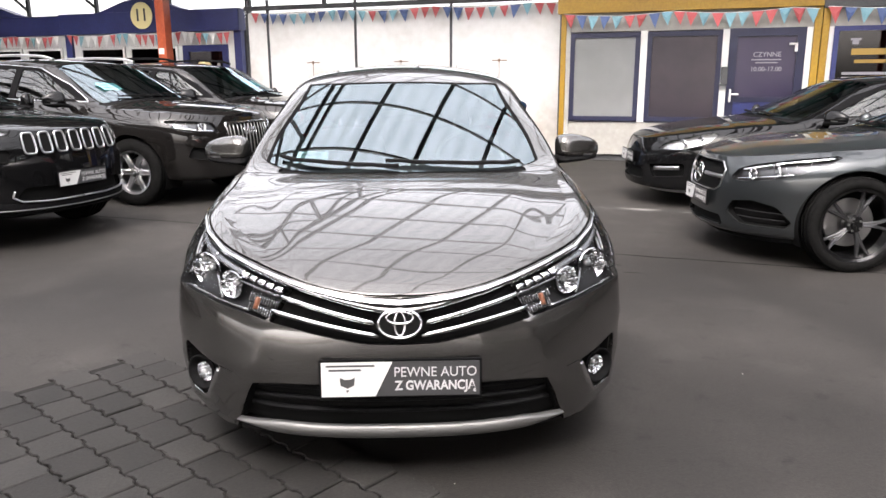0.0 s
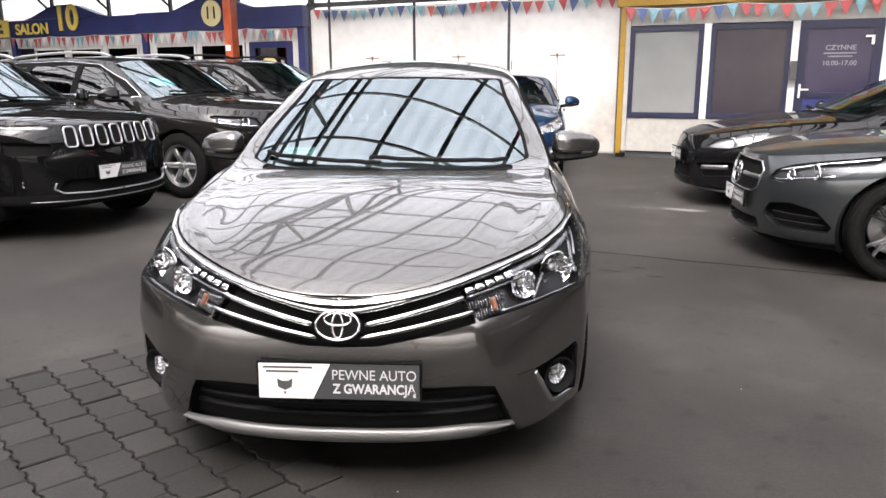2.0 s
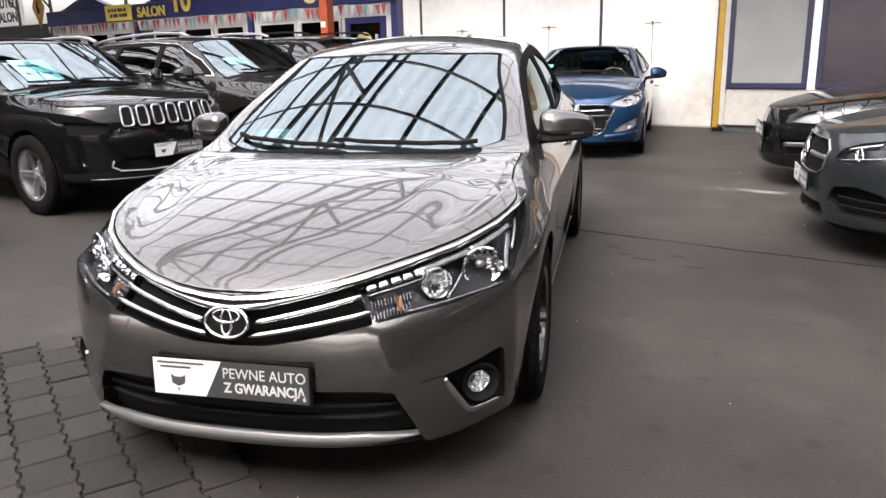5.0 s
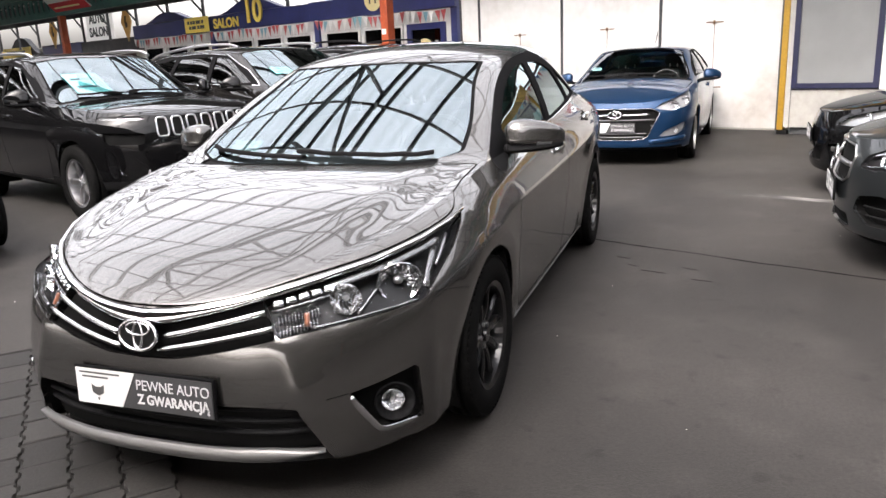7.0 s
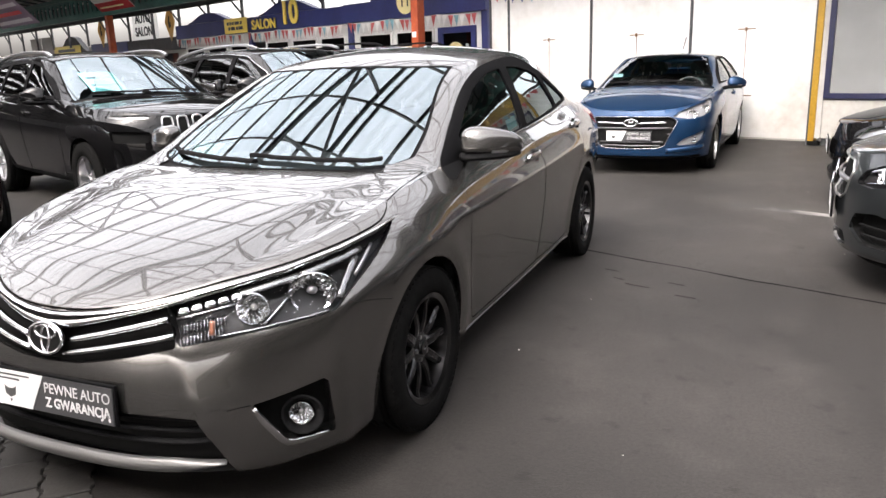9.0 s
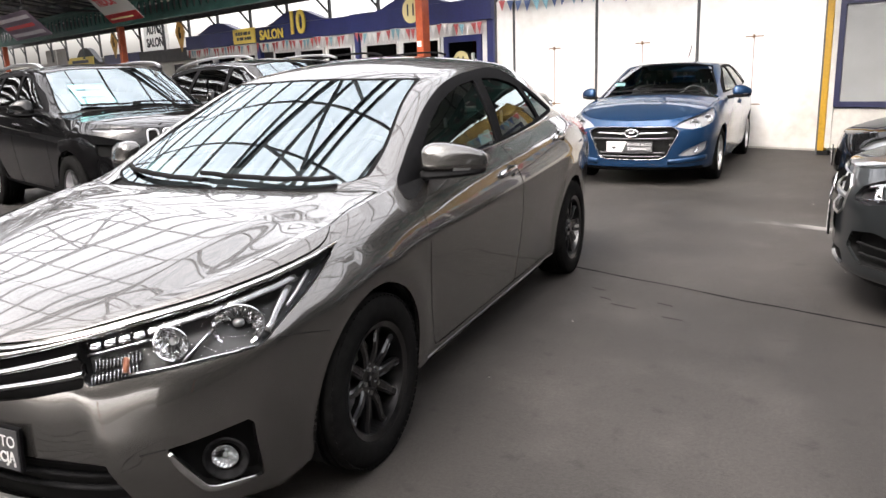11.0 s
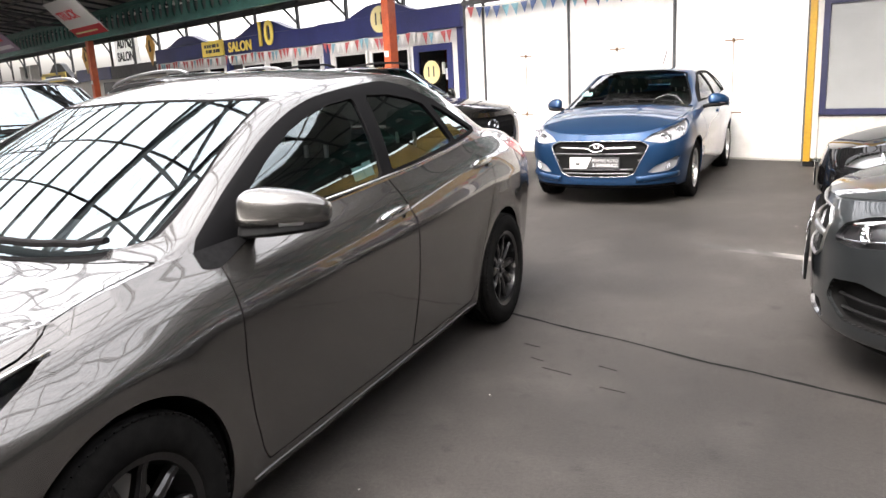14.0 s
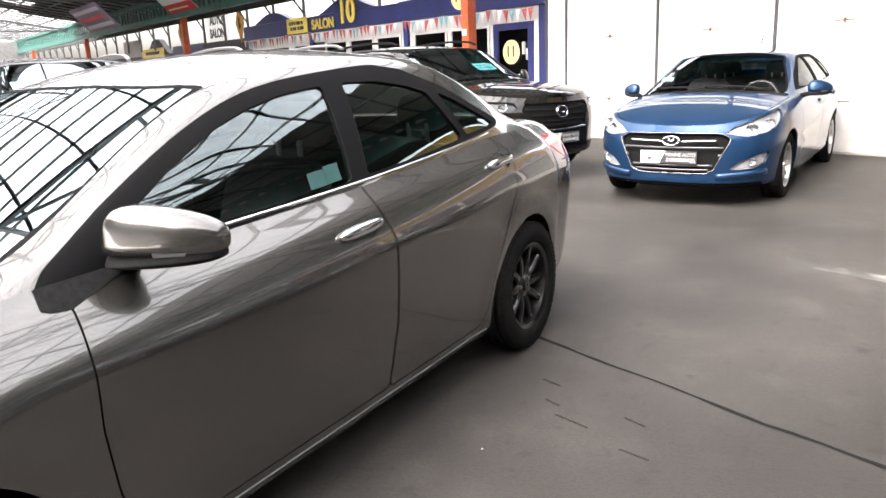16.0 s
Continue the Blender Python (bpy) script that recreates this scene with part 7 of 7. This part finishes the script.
def luxury_suv():
    s = figures(**SUV)
    s.update(length=5.08, width=1.98, axles=(0.96, 3.96), wheel_r=0.375, track=1.68, rim_r=0.24, spokes=6, per=4, cabin=(1.3, 4.3),
             mirror=(1.12, 1.78, 1.17), mirror_mat="black", front=(
        ("headlamp", "lens", ((0.50, 0.80), (0.56, 0.92), (0.95, 0.95), (1.12, 0.95), (0.98, 0.84), (0.7, 0.80)), 0.04, "lamp_grey"),
        ("grille", "gap", ((-0.1, 0.90), (0.40, 0.90), (0.36, 0.58), (0.28, 0.50), (-0.1, 0.49)), 0.02, None),
        ("lower_grille", "gap", ((0.5, 0.62), (0.85, 0.66), (0.9, 0.54), (0.55, 0.5)), 0.03, None)))
    stretch = lambda rows: tuple((y * 1.0 if y < 2.3 else 2.3 + (y - 2.3) * 1.2, z + 0.02) for y, z in rows)
    s["glass"] = dict(s["glass"], side=stretch(s["glass"]["side"]), panes=tuple((stretch(p), k, n) for p, k, n in s["glass"]["panes"]), rw_base=((0, 4.94), (0.7, 4.9)), rw_top=((0, 4.65), (0.7, 4.7)))
    s["centre"] = tuple((y if y < 2.3 else 2.3 + (y - 2.3) * 1.2, z + 0.03) for y, z in s["centre"])
    s["edge"] = tuple((y if y < 2.3 else 2.3 + (y - 2.3) * 1.2, z) for y, z in s["edge"])
    s["pillar_x"] = tuple((y if y < 2.3 else 2.3 + (y - 2.3) * 1.2, z) for y, z in s["pillar_x"])
    s["pillar_z"] = tuple((y if y < 2.3 else 2.3 + (y - 2.3) * 1.2, z) for y, z in s["pillar_z"])
    s["doors"] = tuple(tuple((y if y < 2.3 else 2.3 + (y - 2.3) * 1.15, z) for y, z in d) for d in s["doors"])
    root, b = car("luxury_suv", s, facing(*uv(-4.09, 5.52).xy, CG, -SG), "darkgrey", "dark grey luxury SUV with chrome window trim", "car")
    pts = along(b, ((0.005, 0.905), (0.2, 0.905), (0.40, 0.90), (0.38, 0.7), (0.33, 0.53), (0.26, 0.49), (0.005, 0.485)))
    part("grille_frame", ribbon([p for p, _ in pts], [q for _, q in pts], 0.025, 0.014), "chrome", root)
    bowl(b, root, 0.70, 0.880, 0.038, 0.03, -0.012, wide=1.3, turn=20)
    bars(root, b, ((0.56, 0.822, 0.75, 0.838), (0.75, 0.838, 1.02, 0.882)), 0.022, 0.006, "reflector", "daylight_lamp", 10, -0.016)
    bars(root, b, ((0.84, 0.875, 1.02, 0.915),), 0.030, 0.006, "lamp_band", "lamp_band", 8, -0.02)
    for a in (0.005, 0.07, 0.14, 0.21, 0.28, 0.34):
        bars(root, b, ((a, 0.55, a, 0.88),), 0.012, 0.006, "satin", "grille_bar", 6)
    for k in (-1.5, -0.5, 0.5, 1.5):
        bm = bmesh.new()
        tube(bm, [(0.042 * math.cos(2 * math.pi * i / 28), 0, 0.042 * math.sin(2 * math.pi * i / 28)) for i in range(28)], 0.006)
        m = on_front(b, 0.004, 0.80, 0.02)
        part("emblem_ring", moved(bm, Matrix.Translation((k * 0.06, m.translation.y, 0.80))), "chrome", root)
    for sd in (1, -1):
        path = [(0.66 * sd, 2.2 + 2.2 * t, 1.616 + 0.07 * math.sin(math.pi * t) ** 0.4 - 0.09 * t * t) for t in np.linspace(0, 1, 16)]
        bm = sweep(path, 0.035, 0.03)
        part("roof_rail", bm, "alloy", root)
        side = [p for p in s["glass"]["side"]]
        path, norm = [], []
        for (y0, z0), (y1, z1) in zip(side, side[1:] + side[:1]):
            for t in np.linspace(0, 1, 5)[:-1]:
                y, z = y0 + (y1 - y0) * t, z0 + (z1 - z0) * t
                i = int(np.argmin(np.abs(b.up[0, :, 1] - y)))
                path.append((float(np.interp(z, b.up[:20, i, 2], b.up[:20, i, 0])), y, z))
                norm.append((0.93, 0, 0.37))
        path.append(path[0])
        norm.append(norm[0])
        bm = ribbon(path, norm, 0.014, 0.010, mirror=False)
        if sd < 0:
            moved(bm, Matrix.Diagonal((-1, 1, 1, 1)))
            bmesh.ops.recalc_face_normals(bm, faces=bm.faces)
        part("window_trim", bm, "chrome", root)
    price_card(root, -0.45, 1.62, 1.31, 0.3, 0.16)
    return s


def dark_suvs(s0):
    s = dict(s0)
    s.update(spokes=5, wheel_r=0.37, mirror_mat="black", front=(
        ("headlamp", "lens", ((0.58, 0.86), (0.62, 0.93), (0.95, 0.96), (1.1, 0.95), (0.98, 0.84), (0.7, 0.82)), 0.04, "lamp_grey"),
        ("grille", "gap", ((-0.1, 0.90), (0.50, 0.91), (0.55, 0.84), (0.42, 0.62), (-0.1, 0.60)), 0.02, None)))
    root, b = car("seven_seat_suv", s, facing(*uv(-3.95, 7.65).xy, CG, -SG), "darkgrey", "dark grey seven-seat SUV with a five-point grille", "car")
    bars(root, b, ((0.01, 0.82, 0.5, 0.84), (0.01, 0.76, 0.46, 0.77), (0.01, 0.70, 0.44, 0.70), (0.01, 0.65, 0.42, 0.65)), 0.02, 0.004, "gloss_black", "grille_bar")
    bars(root, b, ((0.01, 0.595, 0.42, 0.61),), 0.03, 0.014, "chrome", "grille_wing")
    ring_badge(root, b, 0.80, 0.085, 0.065, 0.008, "wing", out=0.03)
    bowl(b, root, 0.76, 0.885, 0.042, 0.03, -0.012, wide=1.3, turn=24)
    for sd in (1, -1):
        path = [(0.66 * sd, 2.3 + 2.1 * t, 1.634 + 0.07 * math.sin(math.pi * t) ** 0.4 - 0.09 * t * t) for t in np.linspace(0, 1, 16)]
        bm = sweep(path, 0.03, 0.03)
        part("roof_rail", bm, "gloss_black", root)
    price_card(root, 0.30, 1.70, 1.33, 0.32, 0.18)
    plate(root, tuple(on_front(b, 0.004, 0.50, 0.03).translation))


def hatchback():
    s = figures(length=4.30, width=1.78, spokes=10, front=(
        ("headlamp", "lens", ((0.455, 0.675), (0.54, 0.735), (0.76, 0.80), (1.16, 0.865), (1.14, 0.81), (0.98, 0.715), (0.84, 0.675), (0.66, 0.645)), 0.035, "lamp_white"),
        ("grille", "gap", ((-0.1, 0.672), (0.43, 0.672), (0.515, 0.63), (0.50, 0.59), (0.38, 0.35), (0.31, 0.315), (-0.1, 0.31)), 0.035, None),
        ("fog_recess", "lens", ((0.50, 0.345), (0.60, 0.425), (0.84, 0.505), (0.90, 0.495), (0.86, 0.41), (0.74, 0.36)), 0.02, "lamp_white"),
        ("lower_lip", "plastic", ((-0.1, 0.225), (0.55, 0.23), (0.85, 0.24), (0.85, 0.13), (-0.1, 0.13)), 0.012, None)), track=1.50, tyre_w=0.195, arch_r=0.348, sill=((0, 0.165), (0.6, 0.18), (4.3, 0.2)), corner=0.70, round=2.9)
    s["bulge"] = (0.92, 0.945, 0.96, 0.975, 0.985, 1.0, 0.995, 0.96)
    s["glass"] = dict(s["glass"], inset=0.055, front_glass="clear_glass", rear_glass="clear_glass")
    lower = lambda rows: tuple((y, z if z < 0.98 else 0.98 + (z - 0.98) * 0.84) for y, z in rows)
    s["centre"], s["rim"] = lower(s["centre"]), "satin"
    s["glass"].update(side=lower(s["glass"]["side"]), panes=tuple((lower(p), "clear_glass", n) for p, k, n in s["glass"]["panes"]))
    s["edge"] = ((0.0, 0.705), (0.12, 0.75), (0.4, 0.825)) + s["edge"][3:]
    s["centre"] = ((0.0, 0.70), (0.2, 0.795), (0.6, 0.91)) + s["centre"][3:]
    root, b = car("hatchback_car", s, pose(0.56, 7.40, 0, 0, 0, -4), "blue", "metallic blue five-door hatchback with a wide dark grille", "car")
    bars(root, b, ((0.08, 0.602, 0.40, 0.612),), 0.017, 0.012, "chrome", "grille_bar")
    bars(root, b, ((0.005, 0.545, 0.46, 0.55), (0.005, 0.385, 0.37, 0.39), (0.42, 0.48, 0.44, 0.482), (0.005, 0.345, 0.34, 0.35)), 0.018, 0.008, "lamp_grey", "grille_bar")
    pts = along(b, ((0.005, 0.312), (0.2, 0.313), (0.31, 0.318), (0.385, 0.352), (0.44, 0.47), (0.505, 0.59), (0.518, 0.63), (0.435, 0.674), (0.3, 0.676), (0.005, 0.676)))
    part("grille_frame", ribbon([p for p, _ in pts], [q for _, q in pts], 0.009, 0.006), "lamp_band", root)
    ring_badge(root, b, 0.61, 0.075, 0.04, 0.007, "bars", out=0.03)
    bowl(b, root, 0.70, 0.705, 0.050, 0.03, -0.01, wide=1.1)
    bowl(b, root, 0.90, 0.755, 0.042, 0.03, -0.01, wide=1.1)
    bowl(b, root, 0.72, 0.418, 0.034, 0.02, -0.006, lens=True)
    plate(root, (-0.02, tuple(on_front(b, 0.004, 0.46, 0.02).translation)[1], 0.46))
    bars(root, b, ((0.40, 0.285, 0.88, 0.325),), 0.06, 0.020, "blue", "bumper_ridge", 12)
    price_card(root, -0.5, 1.38, 1.12, 0.12, 0.07, -58, "paper_blue")
    bm = rod(bmesh.new(), (0, 3.3, 1.44), (0, 3.55, 1.62), 0.006, 6)
    part("antenna", bm, "plastic", root)


LOW = dict(
    length=4.94, width=1.88, axles=(0.86, 3.74), wheel_r=0.345, track=1.62, tyre_w=0.255, rim_r=0.262, spokes=5, spoke_style="pair", rim="dark_alloy", spoke_mat="lamp_grey",
    edge=((0.0, 0.70), (0.12, 0.73), (0.4, 0.79), (0.9, 0.86), (1.4, 0.90), (2.4, 0.95), (3.6, 1.0), (4.94, 0.94)), sill=((0, 0.19), (4.94, 0.2)),
    taper=((0, 0.92), (0.8, 0.985), (1.5, 1.0), (2.6, 1.0), (3.7, 1.0), (4.94, 0.9)), corner=0.85, round=2.5,
    edge_x=((0, 0.84), (0.6, 0.86), (1.3, 0.89), (2.4, 0.90), (3.5, 0.89), (4.94, 0.86)),
    centre=((0.0, 0.70), (0.15, 0.76), (0.6, 0.87), (1.2, 0.95), (1.38, 0.965), (1.46, 0.99), (2.3, 1.33), (2.5, 1.38), (2.9, 1.41), (3.5, 1.37), (4.2, 1.14), (4.6, 1.02), (4.94, 0.94)),
    pillar_x=((0, 0.9), (1.1, 0.9), (1.55, 0.96), (2.4, 0.74), (3.4, 0.72), (4.2, 0.8), (4.94, 0.88)),
    pillar_z=((0, 0.25), (1.1, 0.28), (1.5, 0.12), (1.6, 0.18), (2.4, 0.88), (3.4, 0.88), (4.0, 0.7), (4.94, 0.5)),
    hood=((0, 1.33), (0.5, 1.39), (0.85, 1.5)), cabin=(1.4, 3.8), seat_up=0.22, seat_tall=0.55,
    glass=dict(
        ws_base=((0, 1.40), (0.4, 1.43), (0.6, 1.5), (0.9, 1.63)), ws_top=((0, 2.32), (0.7, 2.42)), rw_base=((0, 4.3), (0.7, 4.25)), rw_top=((0, 3.6), (0.7, 3.65)),
        side=((1.72, 0.96), (2.05, 1.15), (2.5, 1.30), (2.95, 1.335), (3.5, 1.27), (3.95, 1.10), (3.9, 1.05)),
        panes=((((1.9, 0.985), (2.45, 1.25), (2.72, 1.295), (2.75, 0.995)), "tint", "front_window"), (((2.80, 1.0), (2.77, 1.30), (3.4, 1.25), (3.8, 1.08)), "tint", "rear_door_window"))),
    doors=(((1.6, 1.2), (1.62, 0.85), (1.66, 0.4), (1.72, 0.25), (2.74, 0.25), (2.80, 0.6), (2.75, 1.2)), ((2.752, 1.2), (2.802, 0.6), (2.742, 0.25), (3.25, 0.25), (3.4, 0.55), (3.6, 0.75), (3.6, 1.2))),
    mirror=(1.0, 1.85, 0.98), handles=((2.6, 0.82), (3.5, 0.86)),
)


def right_row():
    s = figures(**LOW)
    s.update(front=(
        ("headlamp", "lens", ((0.45, 0.625), (0.50, 0.70), (0.62, 0.745), (0.85, 0.79), (1.22, 0.84), (1.15, 0.775), (0.98, 0.69), (0.78, 0.64), (0.6, 0.615)), 0.035, "lamp_grey"),
        ("grille", "gap", ((-0.1, 0.735), (0.31, 0.735), (0.385, 0.68), (0.355, 0.55), (0.28, 0.515), (-0.1, 0.515)), 0.03, None),
        ("side_intake", "gap", ((0.45, 0.37), (0.50, 0.46), (0.68, 0.485), (0.86, 0.45), (0.97, 0.34), (0.93, 0.29), (0.58, 0.295)), 0.07, None),
        ("lower_grille", "gap", ((-0.1, 0.33), (0.38, 0.33), (0.42, 0.25), (-0.1, 0.24)), 0.04, None)), fine=44)
    lift = lambda rows: tuple((y, z + 0.05 * max(0.0, 1 - y / 1.1)) for y, z in rows)
    s["edge"], s["centre"] = lift(s["edge"]), lift(s["centre"])
    s["glass"] = dict(s["glass"], inset=0.06)
    root, b = car("grey_coupe", s, facing(2.39, 3.75, -math.cos(radians(3.5)), math.sin(radians(3.5))), "steelgrey", "steel grey four-door coupe with black twin-spoke wheels", "car")
    pts = along(b, ((0.005, 0.738), (0.2, 0.738), (0.31, 0.735), (0.38, 0.68), (0.355, 0.55), (0.28, 0.512), (0.005, 0.508)))
    part("grille_frame", ribbon([p for p, _ in pts], [q for _, q in pts], 0.010, 0.010), "satin", root)
    bars(root, b, ((0.07, 0.625, 0.37, 0.625),), 0.03, 0.012, "satin", "grille_bar")
    ring_badge(root, b, 0.625, 0.08, 0.08, 0.006, "star", out=0.03)
    bars(root, b, ((0.01, 0.19, 0.95, 0.20),), 0.022, 0.03, "plastic", "lip_strip", 20)
    bars(root, b, ((0.52, 0.40, 0.93, 0.39), (0.54, 0.345, 0.92, 0.34)), 0.012, 0.01, "plastic", "intake_bar", 10, -0.03)
    bowl(b, root, 0.80, 0.71, 0.05, 0.03, -0.01, wide=1.2)
    bowl(b, root, 0.64, 0.68, 0.038, 0.03, -0.01, wide=1.2)
    bars(root, b, ((0.52, 0.70, 0.84, 0.778), (0.84, 0.778, 1.15, 0.822)), 0.018, 0.004, "reflector", "daylight_lamp", 12, -0.012)
    bars(root, b, ((0.48, 0.628, 0.95, 0.692),), 0.010, 0.004, "reflector", "lamp_rim", 12, -0.012)
    plate(root, tuple(on_front(b, 0.004, 0.45, 0.03).translation))
    s = figures(**LOW)
    s.update(front=(
        ("headlamp", "lens", ((0.60, 0.64), (0.70, 0.72), (1.0, 0.80), (1.22, 0.83), (1.15, 0.72), (0.9, 0.64)), 0.03, "satin"),
        ("lower_grille", "gap", ((-0.1, 0.42), (0.40, 0.42), (0.44, 0.30), (-0.1, 0.29)), 0.04, None),
        ("side_intake", "gap", ((0.52, 0.47), (0.95, 0.50), (0.95, 0.36), (0.58, 0.33)), 0.05, None)), rim="alloy", mirror_mat="black")
    root, b = car("black_sports_saloon", s, facing(2.52, 6.25, -math.cos(radians(3)), math.sin(radians(3))), "black", "glossy black low sports saloon", "car")
    bars(root, b, ((0.60, 0.43, 0.90, 0.45),), 0.04, 0.01, "satin", "daylight_lamp", 8)
    bowl(b, root, 0.88, 0.71, 0.045, 0.03, -0.008, wide=1.2)
    bowl(b, root, 1.04, 0.755, 0.036, 0.03, -0.008, wide=1.2)
    bars(root, b, ((0.01, 0.17, 0.95, 0.18),), 0.03, 0.02, "satin", "lip_strip", 16)
    plate(root, tuple(on_front(b, 0.004, 0.52, 0.03).translation))


off_road()
SUV2 = luxury_suv()
dark_suvs(SUV2)
hatchback()
right_row()
s = figures(front=(("headlamp", "lens", ((0.52, 0.68), (0.58, 0.78), (0.85, 0.82), (1.05, 0.84), (0.98, 0.72), (0.7, 0.66)), 0.03, "satin"), ("grille", "gap", ((-0.1, 0.52), (0.5, 0.50), (0.55, 0.30), (-0.1, 0.30)), 0.03, None)))
car("maroon_car", s, facing(*uv(-3.85, 0.3).xy, CG, -SG), "maroon", "dark maroon hatchback at the end of the parked row", "car")


# ---- pavers ----
def pavers():
    """Interlocking concrete pavers with open joints beside the asphalt."""
    me = bpy.data.meshes.new("paver")
    bm = bmesh.new()
    half_l, half_w, nip = 0.0978, 0.0780, 0.011
    wave = [(k + s, h) for k in (0.0, 0.5) for s, h in ((0.0, 0), (0.10, 0), (0.17, nip), (0.33, nip), (0.40, 0))] + [(1.0, 0)]
    out = [(half_l * (2 * s - 1), -half_w + h) for s, h in wave] + [(half_l * (2 * s - 1), half_w + h) for s, h in wave[::-1]]
    low = [bm.verts.new((x, y, -0.004)) for x, y in out]
    mid = [bm.verts.new((x, y, 0.004)) for x, y in out]
    top = [bm.verts.new((x * 0.955, y * 0.955, 0.008)) for x, y in out]
    for a, b in ((low, mid), (mid, top)):
        for k in range(len(out)):
            bm.faces.new((a[k - 1], a[k], b[k], b[k - 1]))
    bm.faces.new(top)
    bm.to_mesh(me)
    bm.free()
    tint = M["paver"].copy()
    n, l = tint.node_tree.nodes, tint.node_tree.links
    base = n["Principled BSDF"].inputs["Base Color"]
    src = base.links[0].from_socket
    info, mul, rng = n.new("ShaderNodeObjectInfo"), n.new("ShaderNodeVectorMath"), n.new("ShaderNodeMapRange")
    rng.inputs["To Min"].default_value, rng.inputs["To Max"].default_value = 0.72, 1.28
    mul.operation = "SCALE"
    l.new(info.outputs["Random"], rng.inputs["Value"])
    l.new(src, mul.inputs[0])
    l.new(rng.outputs["Result"], mul.inputs["Scale"])
    l.new(mul.outputs["Vector"], base)
    me.materials.append(tint)
    bed = bmesh.new()
    bed.faces.new([bed.verts.new((x, y, 0.0025)) for x, y in ((-4.4, -1.95), (1.9, -1.95), (-1.36, 1.32))])
    bed = part("pavement", bed, "dirt", None, "grey interlocking concrete paving beside the asphalt")
    tagged(bed, category="pavement", kind="structure")
    rnd = random.Random(9)
    turn = Matrix.Rotation(radians(-44), 4, "Z")
    spots = []
    for i in range(-22, 23):
        for j in range(-26, 27):
            c = turn @ Vector(((i + (j % 2) * 0.5) * 0.203, j * 0.164, 0.006))
            if c.x + c.y < 0.06 + 0.05 * math.sin(c.x * 9) and c.y > -2.2 and (c.x + 1.35) * -0.70 + (c.y - 1.27) * 0.71 < 0.0:
                spots.append(c)
    spots.sort(key=lambda c: (c - Vector((-0.9, 0.3, 0))).length)
    verts, faces = [], []
    for c in spots[299:]:
        m = Matrix.Translation(c) @ turn
        k = len(verts)
        verts += [m @ v.co for v in me.vertices]
        faces += [[i + k for i in f.vertices] for f in me.polygons]
    rest = bpy.data.meshes.new("paver_rest")
    rest.from_pydata(verts, [], faces)
    rest.materials.append(M["paver"])
    ob = new("far_pavers", rest)
    ob.parent = bed
    tagged(ob, kind="stuff")
    for c in spots[:299]:
        ob = new("paver", me)
        ob.parent = bed
        ob.matrix_basis = Matrix.Translation(c) @ turn @ pose(0, 0, rnd.uniform(-0.0035, 0.0015), rnd.uniform(-0.8, 0.8), rnd.uniform(-0.8, 0.8), rnd.uniform(-1.4, 1.4))


pavers()
